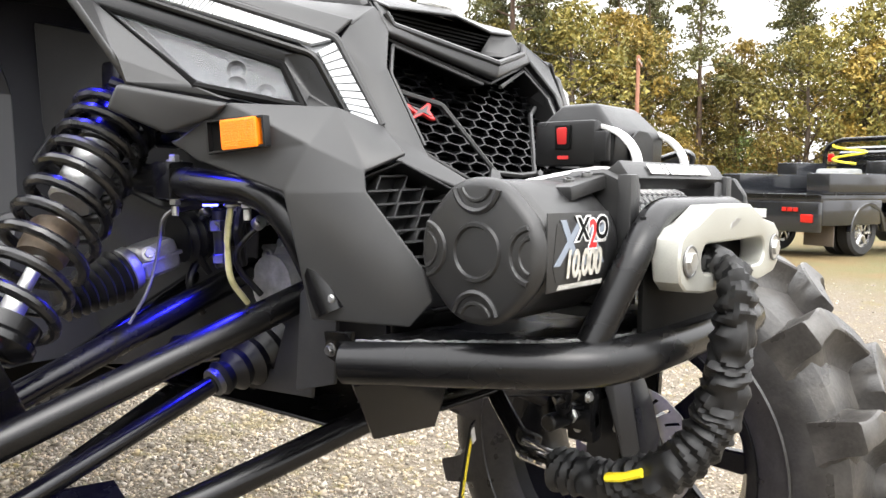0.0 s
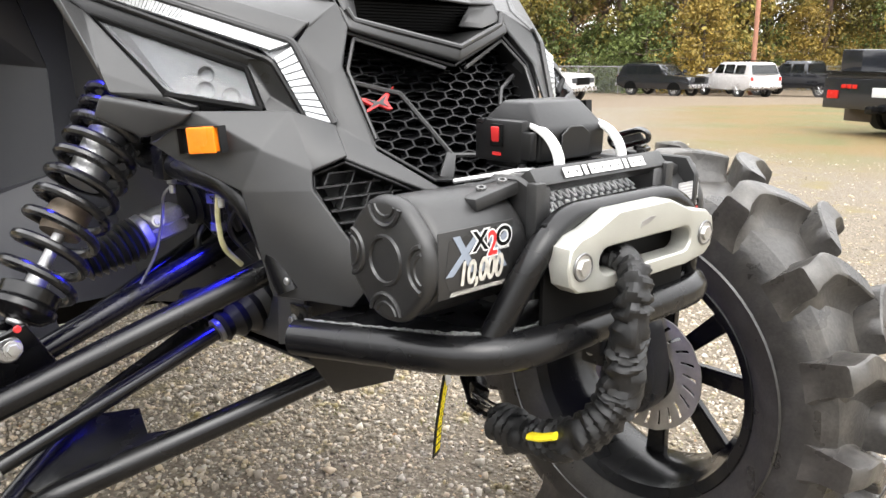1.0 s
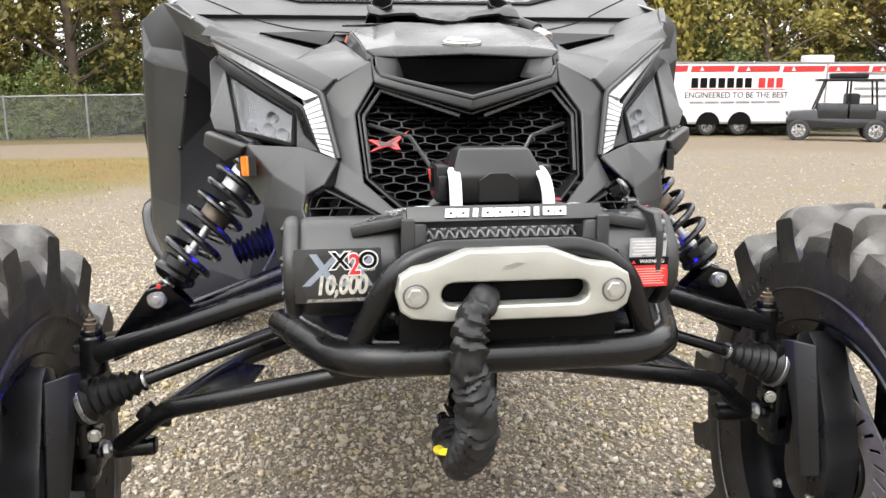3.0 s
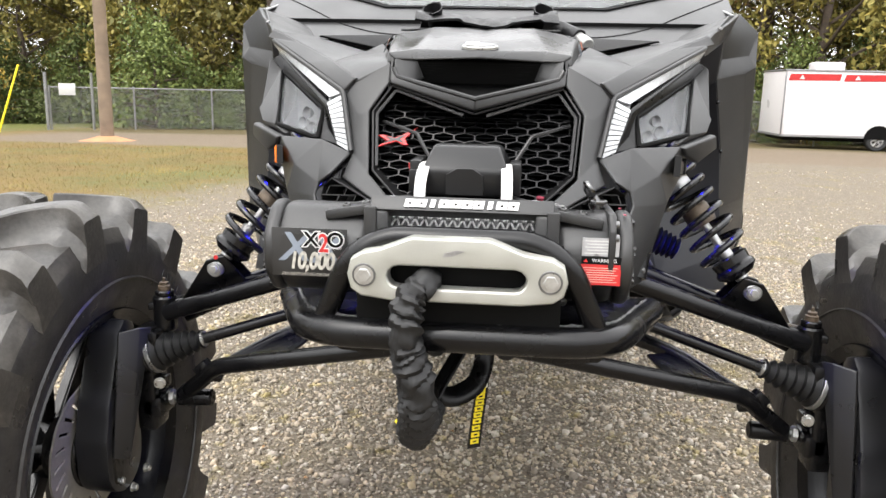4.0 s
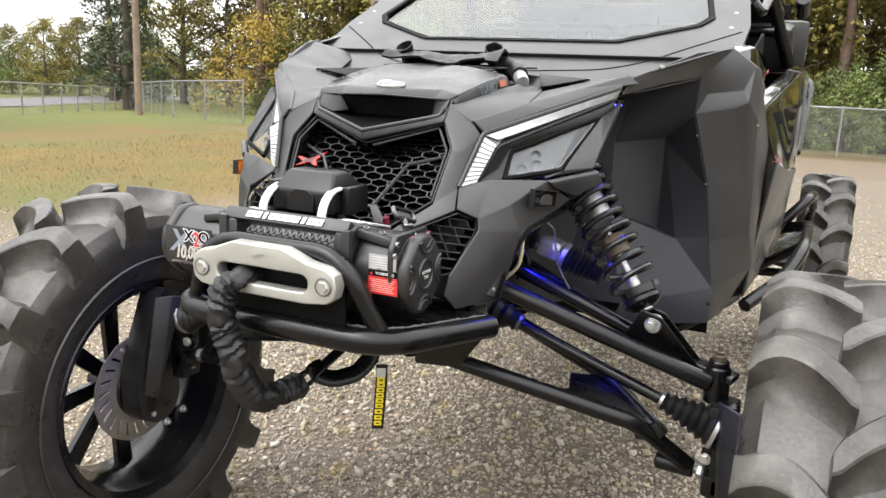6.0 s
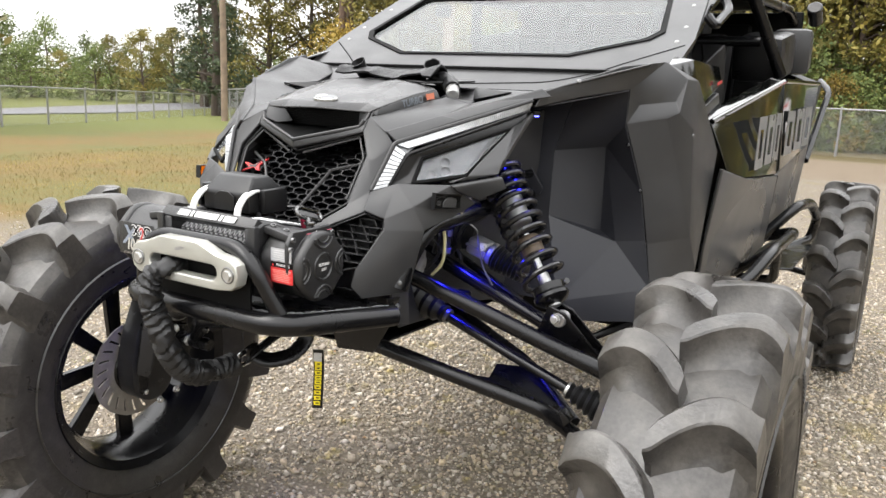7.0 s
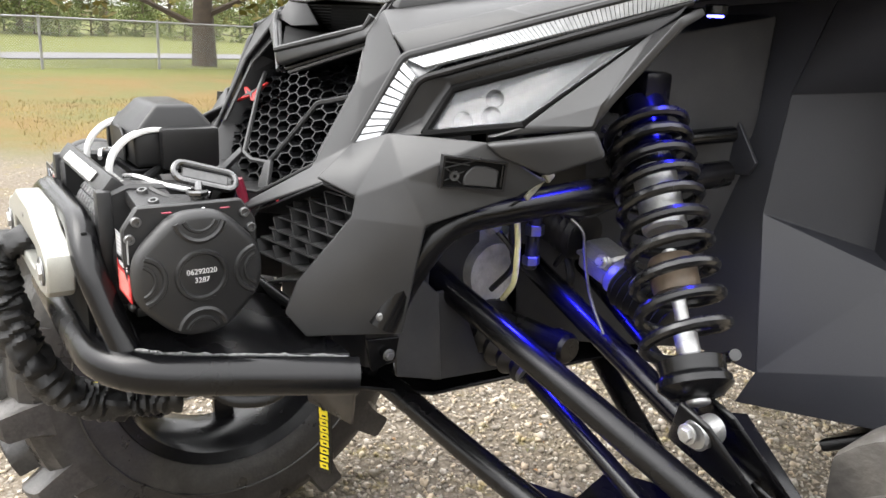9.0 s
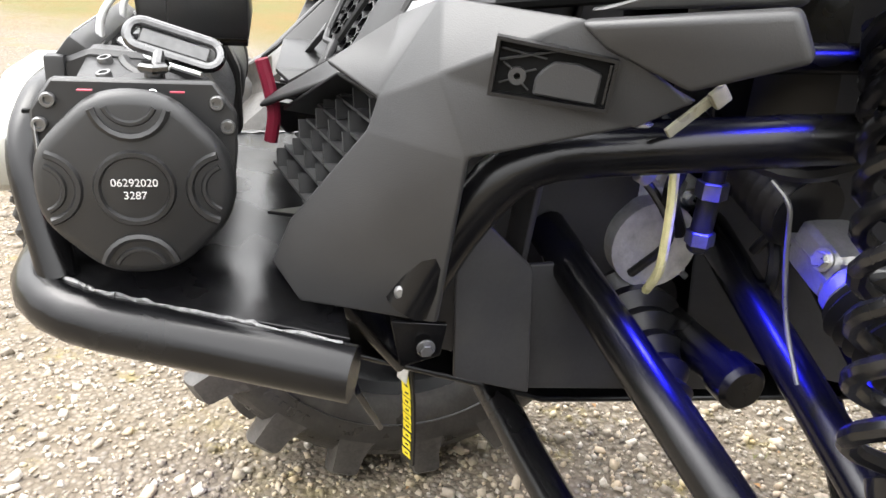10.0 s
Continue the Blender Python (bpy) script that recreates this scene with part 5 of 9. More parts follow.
    diff = part("differential", bm, M_CAST, buggy, "bright cast aluminium front differential")
    for k in range(9):
        a = k * 2 * math.pi / 9
        c = Vector(S(0.0, 0.60, 1.053)) + Vector((0, 0.060 * math.cos(a), 0.060 * math.sin(a)))
        part("casting_rib", box((0.080, 0.007, 0.040), c + Vector((0.100 * s, 0, 0)), 0.002, (math.degrees(a) - 90, 0, 0)), M_CAST, diff)
        part("casting_bolt", hexbolt(c * 1.0 + Vector((0.139 * s, 0, 0)), (s, 0, 0), 0.007, 0.008), M_ZINC, diff)
    for k, (y0, z0) in enumerate(((0.52, 1.16), (0.64, 1.18), (0.66, 1.12), (0.56, 1.20))):
        part("bay_hose", tube([S(0.17, y0, z0), S(0.235, y0 + 0.02, z0 - 0.012 - 0.008 * k), S(0.262, y0 + 0.05 - 0.02 * k, z0 - 0.06), S(0.225, y0 + 0.03, z0 - 0.11)], 0.0042 + 0.0009 * k, 8, 0.03), M_BOOT, buggy)
        part("hose_band", cyl(S(0.235, y0 + 0.016, z0 - 0.010 - 0.008 * k), S(0.235, y0 + 0.026, z0 - 0.016 - 0.008 * k), 0.009, 14, 0.001), M_ZINC, buggy)
    part("battery_case", box((0.14, 0.16, 0.16), S(0.14, 0.72, 1.22), 0.012), M_PLASTIC_DK, buggy)
    # shock absorber
    A, B = Vector(S(0.568, 0.593, 0.982)), Vector(S(0.316, 0.709, 1.322))
    ax = (B - A).normalized()
    P = lambda d: A + ax * d
    L = (B - A).length
    bm = cyl(P(0.03), P(0.115), 0.014, 18, 0.002)
    shock = part("shock_absorber", bm, M_ALU, buggy, "coil-over shock absorber with a black spring")
    part("shock_eye", cyl(A - Vector((0, 0.018, 0)), A + Vector((0, 0.018, 0)), 0.018, 20, 0.003), M_ALU, shock)
    part("spring_seat", lathe([(0.012, 0), (0.030, 0.004), (0.043, 0.016), (0.043, 0.024), (0.038, 0.030), (0.040, 0.046), (0.030, 0.05), (0.012, 0.05)], 30, along(P(0.035), P(1))), M_SATIN, shock)
    part("shock_rod", cyl(P(0.10), P(0.22), 0.0085, 16), M_ALU, shock)
    part("spring_collar", lathe([(0.0, 0), (0.027, 0.0), (0.029, 0.008), (0.029, 0.040), (0.026, 0.045), (0, 0.045)], 26, along(P(0.165), P(1))), M_RUST, shock)
    part("shock_tube", cyl(P(0.245), P(0.40), 0.0275, 26, 0.004), M_ALU, shock)
    part("shock_tube_top", cyl(P(0.33), P(L - 0.005), 0.031, 26, 0.004), M_SATIN, shock)
    turns, seg = 10.5, 18
    hel = []
    u = ax.orthogonal().normalized()
    v = ax.cross(u)
    for k in range(int(turns * seg) + 1):
        t = k / (turns * seg)
        a = 2 * math.pi * turns * t * s
        rr = 0.050
        hel.append(P(0.082 + (L - 0.115) * (1.28 * t - 0.28 * t * t)) + (u * math.cos(a) + v * math.sin(a)) * rr)
    part("coil_spring", tube(hel, 0.0072, 9), M_SPRING, shock)
    part("shock_mount", box((0.07, 0.05, 0.06), B + ax * 0.01, 0.008), M_POWDER, buggy)
    if s < 0:
        part("reservoir_cap", cyl(A + Vector((-0.01 * s, -0.03, 0.03)), A + Vector((-0.01 * s, -0.034, 0.03)), 0.005, 16, 0.001), M_RED, shock)
    # blue rock lights under the fender and in the bay
    for at, to, pw in ((S(0.425, 0.700, 1.432), S(0.40, 0.62, 0.95), 2.6), (S(0.285, 0.575, 1.172), S(0.42, 0.60, 0.9), 7.5)):
        pod = part("rock_light", cyl(Vector(at) + Vector((0, 0, 0.012)), at, 0.014, 18, 0.002), M_SATIN, buggy)
        part("rock_light_lens", cyl(at, Vector(at) - Vector((0, 0, 0.003)), 0.010, 16, 0.001), M_BLUELED, pod)
        ld = bpy.data.lights.new("rock_lamp", "SPOT")
        ld.energy, ld.color, ld.spot_size, ld.spot_blend, ld.shadow_soft_size = pw, (0.012, 0.012, 1.0), radians(100), 0.6, 0.012
        lo = new("rock_lamp", ld)
        lo.matrix_world = look(Vector(at) - Vector((0, 0, 0.008)), to)


# ---------------- wheels ----------------
T_R, T_W, RIM_R = 0.575, 0.30, 0.315


def tyre_mesh():
    """Carcass turned round x."""
    base = T_R - 0.060
    half = T_W / 2
    prof = [(RIM_R - 0.012, -half + 0.045), (RIM_R + 0.012, -half + 0.028), (RIM_R + 0.06, -half + 0.008), (RIM_R + 0.13, -half + 0.003), (base - 0.04, -half + 0.014),
            (base - 0.012, -half + 0.034), (base, -half + 0.07), (base + 0.004, 0), (base, half - 0.07), (base - 0.012, half - 0.034),
            (base - 0.04, half - 0.014), (RIM_R + 0.13, half - 0.003), (RIM_R + 0.06, half - 0.008), (RIM_R + 0.012, half - 0.028), (RIM_R - 0.012, half - 0.045)]
    bm = lathe(prof, 72, pose(0, 0, 0, 0, 90, 0))
    for f in bm.faces:
        c = f.calc_center_median()
        if math.hypot(c.y, c.z) > base - 0.028 and abs(c.x) < half - 0.02:
            f.material_index = 1
    # raised ring and small lettering blocks on the sidewall
    for sx in (1, -1):
        x = sx * (half - 0.004)
        join(bm, lathe([(RIM_R + 0.075, x), (RIM_R + 0.077, x + sx * 0.004), (RIM_R + 0.081, x)], 72, pose(0, 0, 0, 0, 90, 0)))
        for c in range(2):
            for k in range(7):
                a = c * math.pi + 0.6 + k * 0.055
                p = Vector((x + sx * 0.0005, (RIM_R + 0.11) * math.cos(a), (RIM_R + 0.11) * math.sin(a)))
                join(bm, box((0.004, 0.018, 0.010), p, 0, (math.degrees(a), 0, 0)))
    return bm


def lug_mesh(side):
    """One scooped tread lug of the outer (1) or inner (-1) row, curved back towards the shoulder."""
    base, half, steps = T_R - 0.060, T_W / 2, 14
    bm, rows = bmesh.new(), []
    for i in range(steps + 1):
        u = i / steps
        x = side * (-0.014 + (half + 0.010) * u)
        ang = -0.17 * math.sin(min(1.0, u * 1.3) * math.pi / 2) + 0.05 * u * u
        th = 0.025 + (0.006 if i == steps else 0.004 * (1 - u))
        if i == 0:
            th *= 0.7
        drop = 0.0 if u < 0.70 else (u - 0.70) ** 2 * 0.30
        top = T_R - drop
        bot = base - 0.02 - 0.050 * max(0, u - 0.7) / 0.3
        mid = (bot + top) / 2
        scoop = 1.0 + 1.2 * math.sin(math.pi * min(1, u * 1.05)) if u < 0.95 else 0.35
        ring = []
        for rr, w in ((bot, 1.1 + 1.5 * scoop), (bot * 0.72 + top * 0.28, 1.05 + 0.62 * scoop), (mid, 1.05 + 0.18 * scoop), (top - 0.010, 1.08), (top - 0.003, 1.0), (top, 0.80),
                      (top, -0.80), (top - 0.004, -1.0), (mid, -1.15), (bot, -1.55 if u < 0.95 else -1.25)):
            aa = ang + w * th / rr
            ring.append(bm.verts.new((x, rr * math.cos(aa), rr * math.sin(aa))))
        rows.append(ring)
    for r0, r1 in zip(rows, rows[1:]):
        for j in range(len(r0) - 1):
            bm.faces.new((r0[j], r0[j + 1], r1[j + 1], r1[j]))
    bm.faces.new(rows[0])
    bm.faces.new(rows[-1])
    bmesh.ops.recalc_face_normals(bm, faces=bm.faces)
    return bm


def rim_mesh():
    half = T_W / 2 - 0.035
    prof = [(RIM_R + 0.004, -half - 0.008), (RIM_R + 0.010, -half), (RIM_R - 0.012, -half + 0.006), (RIM_R - 0.022, -half + 0.04), (RIM_R - 0.045, -0.03), (RIM_R - 0.045, 0.06), (RIM_R - 0.02, half - 0.01), (RIM_R + 0.008, half), (RIM_R + 0.004, half + 0.008),
            (RIM_R - 0.012, half + 0.004), (RIM_R - 0.030, half - 0.012), (RIM_R - 0.055, 0.06), (RIM_R - 0.055, -0.03), (RIM_R - 0.030, -half + 0.04), (RIM_R - 0.022, -half + 0.008)]
    return lathe(prof, 72, pose(0, 0, 0, 0, 90, 0), True)


def wheel_set(name, x, y, s, turn=0.0, first=None, size=1.0):
    """rim > tyre, spokes, hub; the inner side faces the chassis."""
    at = Vector((x * s, y, (T_R - 0.014) * size)) - root_place(buggy)
    rot = (turn, 0, 0)
    if first is None:
        hand = (lambda b: flip(b)) if s < 0 else (lambda b: b)
        me = mesh_of("wheel", hand(rim_mesh()), M_SATIN)
        rim = new("wheel", me)
        rim["label"] = "tall narrow mud tyre on a black spoked wheel"
        kids = [("tyre", mesh_of("tyre", hand(tyre_mesh()), [M_RUBBER, M_TREAD], 34), None)]
        for side in (1, -1):
            lug = mesh_of("tread_lug", hand(lug_mesh(side)), M_TREAD, 34)
            kids += [("tread_lug", lug, (2 * math.pi * (k + (0.5 if side < 0 else 0)) / 16, 0, 0)) for k in range(16)]
        sp = bmesh.new()
        x0 = 0.035
        pts = [(0.050, -0.020, -0.012), (0.050, 0.020, -0.012), (RIM_R - 0.045, 0.028, -0.018), (RIM_R - 0.045, -0.028, -0.018)]
        bmv = [sp.verts.new((x0 + dx + off, yy, rr)) for off in (0, 0.026) for rr, yy, dx in pts]
        for f in ((0, 1, 2, 3), (7, 6, 5, 4), (0, 4, 5, 1), (1, 5, 6, 2), (2, 6, 7, 3), (3, 7, 4, 0)):
            sp.faces.new([bmv[i] for i in f])
        bmesh.ops.recalc_face_normals(sp, faces=sp.faces)
        bmesh.ops.bevel(sp, geom=sp.edges[:], offset=0.004, segments=2, affect="EDGES")
        sme = mesh_of("spoke", hand(sp), M_SATIN)
        for k in range(8):
            kids.append(("spoke", sme, (k * math.pi / 4, 0, 0)))
        kids.append(("hub", mesh_of("hub", hand(lathe([(0, -0.01), (0.060, -0.01), (0.072, 0.0), (0.072, 0.05), (0.05, 0.062), (0.045, 0.085), (0, 0.085)], 36, pose(0.01, 0, 0, 0, 90, 0))), M_SATIN), None))
        first = (me, kids)
    else:
        rim = new("wheel", first[0])
        rim["label"] = "tall narrow mud tyre on a black spoked wheel"
        kids = first[1]
    rim.parent, rim.location, rim.rotation_euler, rim.scale = buggy, at, rot, (size, size, size)
    for nm, me, r in kids:
        o = new(nm, me)
        o.parent = rim
        if r:
            o.rotation_euler = r
    return first


WX, WY = 0.922, 0.540
first = wheel_set("wheel", WX, WY, 1, 0.018)
first_l = wheel_set("wheel", WX, WY, -1, 0.06)
wheel_set("wheel", WX + 0.015, 3.83, 1, 0.3, first, 0.92)
wheel_set("wheel", WX + 0.015, 3.83, -1, 0.2, first_l, 0.92)
WZ = T_R - 0.014

# portal boxes and brake discs
M_PORTAL = mat("black_anodised_housing", (0.011, 0.011, 0.012), 0.34, var=0.15, scale=14, bump=0.08, bump_scale=600, spec=0.4)
for s in SIDES:
    S = lambda x, y, z: (x * s, y, z)
    pm = plane_pose(S(0.775, WY, WZ), (0, 1, 0), (0, 0, 1))     # plate seen from the chassis side; z points to +x
    outline = [(0.078 * math.cos(a), -0.015 + 0.078 * math.sin(a)) for a in [math.pi * (1.0 + k / 12) for k in range(13)]]
    outline += [(0.080, 0.10), (0.084, 0.24), (0.070, 0.285), (0.030, 0.300), (0.004, 0.280), (-0.022, 0.215), (-0.060, 0.125), (-0.080, 0.05)]
    bm = prism(outline, 0.075 * s, 0.010 * 1, pm, 2)
    portal = part("portal_box", bm, M_PORTAL, buggy, "black portal gear housing on the hub")
    # raised front cover strip
    bm = prism([(-0.060, -0.05), (-0.030, -0.075), (0.000, 0.06), (0.045, 0.245), (0.020, 0.255), (-0.020, 0.16), (-0.064, 0.04)], 0.05 * s, 0.006, pm @ pose(0, 0, -0.004 * s))
    part("portal_cover", bm, M_SATIN, portal)
    bm = panel([(0.735, WY + 0.010, 0.850), (0.770, WY - 0.016, 0.845), (0.772, WY - 0.066, 0.575), (0.750, WY - 0.035, 0.560), (0.722, WY + 0.035, 0.845)], [(0, 1, 2, 3), (0, 3, 4)], 0.008, 0.003, s)
    part("portal_blade", bm, M_PORTAL, portal)
    for dy, dz in ((-0.035, -0.055), (0.085, -0.085), (-0.005, 0.07), (0.06, 0.20), (0.02, -0.10)):
        part("portal_bolt", hexbolt(S(0.776, WY + dy, WZ + dz), (-s, 0, 0), 0.008, 0.012), M_ZINC, portal)
    bm = tube([S(0.772 - 0.001, WY - 0.030 + 0.016 * math.cos(a), WZ + 0.005 + 0.020 * math.sin(a)) for a in [k * 0.55 for k in range(10)]], 0.0022, 5)
    part("portal_mark", bm, M_SATIN, portal)
    # brake disc with slots
    bm = bmesh.new()
    ro, ri, n = 0.158, 0.078, 96
    def dpt(r, a, z):
        w = 1 + 0.006 * math.sin(a * 16)
        return bm.verts.new((z, r * (w if r > 0.15 else 1) * math.cos(a), r * (w if r > 0.15 else 1) * math.sin(a)))
    radii = [ri, 0.108, 0.118, 0.127, 0.136, 0.145, ro]
    for z0, z1 in ((0.0, 0.005),):
        grid = [[[dpt(r, 2 * math.pi * (k + (0.45 * i if 0 < i < 6 else 0)) / n, z) for k in range(n)] for i, r in enumerate(radii)] for z in (z0, z1)]
        solid = lambda i, k: not (1 <= i <= 4 and k % 4 == 0)
        for i in range(len(radii) - 1):
            for k in range(n):
                j = (k + 1) % n
                if not solid(i, k):
                    for a0, a1 in (((i, k), (i + 1, k)), ((i, j), (i + 1, j))):
                        bm.faces.new((grid[0][a0[0]][a0[1]], grid[0][a1[0]][a1[1]], grid[1][a1[0]][a1[1]], grid[1][a0[0]][a0[1]]))
                    if i == 1:
                        bm.faces.new((grid[0][i][k], grid[0][i][j], grid[1][i][j], grid[1][i][k]))
                    if i == 4:
                        bm.faces.new((grid[0][i + 1][k], grid[0][i + 1][j], grid[1][i + 1][j], grid[1][i + 1][k]))
                    continue
                bm.faces.new((grid[0][i][k], grid[0][i][j], grid[0][i + 1][j], grid[0][i + 1][k]))
                bm.faces.new((grid[1][i][k], grid[1][i + 1][k], grid[1][i + 1][j], grid[1][i][j]))
        for i in (0, len(radii) - 1):
            for k in range(n):
                j = (k + 1) % n
                bm.faces.new((grid[0][i][k], grid[0][i][j], grid[1][i][j], grid[1][i][k]))
    bmesh.ops.recalc_face_normals(bm, faces=bm.faces)
    bmesh.ops.transform(bm, verts=bm.verts, matrix=pose(*S(0.862, WY, WZ)))
    disc = part("brake_disc", bm, M_DISC, buggy, "slotted wave brake disc", 30)
    part("disc_carrier", cyl(S(0.850, WY, WZ), S(0.875, WY, WZ), 0.085, 32, 0.004), M_POWDER, disc)
    part("brake_caliper", box((0.07, 0.07, 0.11), S(0.862, WY + 0.115, WZ + 0.07), 0.015, (25, 0, 0), 2), M_POWDER, buggy)

# rear axle shapes seen past the doors
for s in SIDES:
    part("trailing_arm", tube([(0.62 * s, 2.55, 0.78), (0.80 * s, 3.55, 0.70), (0.78 * s, 3.78, 0.55)], 0.035, 12, 0.1), M_POWDER, buggy)
    part("radius_rod", tube([(0.10 * s, 3.9, 0.60), (0.80 * s, 3.83, 0.50)], 0.018, 10), M_POWDER, buggy)
part("engine_cover", box((0.9, 0.9, 0.5), (0, 3.8, 1.25), 0.08, (0, 0, 0), 3), M_PLASTIC_DK, buggy)

# ---------------- bumper, winch, fairlead ----------------
bm = tube([(-0.312, 0.292, 1.013), (-0.218, 0.040, 1.031), (0.218, 0.040, 1.031), (0.312, 0.292, 1.013)], 0.0225, 20, 0.075)
bumper = part("bumper_bar", bm, M_POWDER, buggy, "black tubular front bumper with weld seams")
bm = tube([(-0.198, 0.066, 1.045), (-0.157, 0.040, 1.140), (-0.107, 0.045, 1.173), (0.107, 0.045, 1.173), (0.157, 0.040, 1.140), (0.198, 0.066, 1.045)], 0.0165, 18, 0.05)
part("hoop", bm, M_POWDER, bumper)
bm = panel([(-0.296, 0.290, 1.030), (-0.232, 0.100, 1.0435), (-0.196, 0.056, 1.047), (0.196, 0.056, 1.047), (0.232, 0.100, 1.0435), (0.296, 0.290, 1.030)], [(0, 1, 2, 3, 4, 5)], 0.005, 0.001)
part("winch_tray", bm, M_POWDER, bumper)
random.seed(5)
weld = [Vector(p) for p in rounded([(-0.303, 0.285, 1.0345), (-0.213, 0.050, 1.0525), (0.213, 0.050, 1.0525), (0.303, 0.285, 1.0345)], 0.07)]
bm = bmesh.new()
for a, b in zip(weld, weld[1:]):
    k = max(1, int((b - a).length / 0.006))
    pts = [a.lerp(b, i / k) + Vector((random.uniform(-1, 1), random.uniform(-1, 1), random.uniform(-1, 1))) * 0.0012 for i in range(k + 1)]
    join(bm, tube(pts, 0.0028, 6, radii=[random.uniform(0.0016, 0.0034) for _ in pts]))
part("weld_seam", bm, M_WELD, bumper)
for s in SIDES:
    bm = panel([(0.272, 0.325, 1.035), (0.272, 0.372, 1.030), (0.270, 0.368, 1.000), (0.270, 0.335, 0.990)], [(0, 1, 2, 3)], 0.006, 0.001, s)
    part("bumper_bracket", bm, M_POWDER, bumper)
    part("bracket_bolt", hexbolt((0.277 * s, 0.354, 1.012), (s, 0, 0), 0.0055, 0.006), M_BOLT, bumper)
    bm = panel([(0.296, 0.300, 0.985), (0.14, 0.29, 0.985), (0.15, 0.31, 0.905), (0.235, 0.33, 0.905)], [(0, 1, 2, 3)], 0.005, 0.001, s)
    part("bumper_plate", bm, M_POWDER, bumper)
# plate without a hole, coloured black to stand in for the slot's shaded inside
part("fairlead_plate", box((0.29, 0.006, 0.13), (0, 0.042, 1.105), 0.001), M_BLACK, bumper)

# fairlead
bolt_z = 1.127
out = []
for x, z in ((-0.151, 0.0), (-0.146, 0.022), (-0.130, 0.032), (-0.108, 0.036), (-0.062, 0.054), (0.044, 0.054), (0.092, 0.036), (0.130, 0.030), (0.146, 0.020), (0.151, 0.0),
             (0.146, -0.020), (0.132, -0.030), (0.088, -0.0355), (-0.088, -0.0355), (-0.132, -0.030), (-0.146, -0.020)):
    out.append((x, z))
def slot(w, h):
    """Long hole with round ends, point for point beside the outline."""
    ends = [(-1, 180), (-1, 150), (-1, 120), (-1, 90), (-0.4, 90), (0.4, 90), (1, 90), (1, 60), (1, 30), (1, 0), (1, -30), (1, -60), (1, -90), (-1, 270), (-1, 240), (-1, 210)]
    return [(q * (w - h) + h * math.cos(radians(d)), -0.001 + h * math.sin(radians(d))) for q, d in ends]
fm = Matrix.Translation((0, 0.030, bolt_z)) @ Matrix(((1, 0, 0, 0), (0, 0, -1, 0), (0, 1, 0, 0), (0, 0, 0, 1)))
bm = frame_ring(out, slot(0.095, 0.0155), 0.030, fm)
es = [e for e in bm.edges if e.calc_face_angle(0) > radians(50)]
bmesh.ops.bevel(bm, geom=es, offset=0.005, segments=3, profile=0.6, affect="EDGES", clamp_overlap=True)
fair = part("fairlead", bm, M_ALU_FAIR, bumper, "silver aluminium hawse fairlead")
for s in SIDES:
    part("fairlead_bolt", hexbolt((0.127 * s, -0.0005, bolt_z), (0, -1, 0), 0.0100, 0.005), M_ZINC, fair)
    ring = [(0.127 * s + 0.0148 * math.cos(a), -0.0012, bolt_z + 0.0148 * math.sin(a)) for a in [k * math.pi / 14 for k in range(29)]]
    part("bolt_recess", tube(ring, 0.0016, 6, cap=False), M_BOLT, fair)
    part("fairlead_nut", hexbolt((0.127 * s, 0.045, bolt_z - 0.002), (0, 1, 0), 0.010, 0.012), M_ZINC, fair)
part("fairlead_mark", prism([(-0.015, -0.004), (0.0, -0.002), (0.016, 0.005), (0.004, 0.006), (-0.012, 0.002)], 0.0006, 0, fm @ pose(-0.005, 0.033, 0.0302)), M_ALU, fair)

# winch
WC = Vector((0, 0.137, 1.138))
def barrel(x0, x1, r, flat=0.9, bevel=0.008, taper=1.0):
    """A drum of a rounded eight-sided section along x."""
    n = 64
    b = min(bevel, abs(x1 - x0) * 0.45) * (1 if x1 > x0 else -1)
    bm = bmesh.new()
    rows = []
    for x, inset in ((x0, 0.0095), (x0 + b * 0.12, 0.005), (x0 + b * 0.45, 0.0015), (x0 + b, 0.0), (x1 - b, 0.0), (x1 - b * 0.45, 0.0015), (x1 - b * 0.12, 0.005), (x1, 0.0095)):
        ring = []
        for i in range(n):
            a = 2 * math.pi * i / n
            k = r * (1.018 + 0.022 * math.cos(4 * a) - 0.010 * math.cos(8 * a)) - inset
            ring.append(bm.verts.new((x, WC.y + k * math.cos(a), WC.z + k * math.sin(a))))
        rows.append(ring)
    for p, q in zip(rows, rows[1:]):
        for i in range(n):
            bm.faces.new((p[i], p[(i + 1) % n], q[(i + 1) % n], q[i]))
    bm.faces.new(rows[0][::-1])
    bm.faces.new(rows[-1])
    bmesh.ops.recalc_face_normals(bm, faces=bm.faces)
    return bm
M_LEVER = mat("worn_chrome_lever", (0.13, 0.13, 0.13), 0.20, metal=1.0, var=0.15, scale=70)
M_LEVER_DK = mat("dull_lever_web", (0.10, 0.10, 0.10), 0.4, metal=0.6, var=0.2, scale=70)
M_PRINT_RED = mat("faded_red_print", (0.22, 0.02, 0.04), 0.5, var=0.3, scale=90)
bm = barrel(0.135, 0.222, 0.066, bevel=0.014)
winch = part("winch", bm, M_WINCH, buggy, "black electric winch with a grey rope drum")
part("motor_body", barrel(-0.272, -0.135, 0.066, bevel=0.014), M_WINCH, winch)
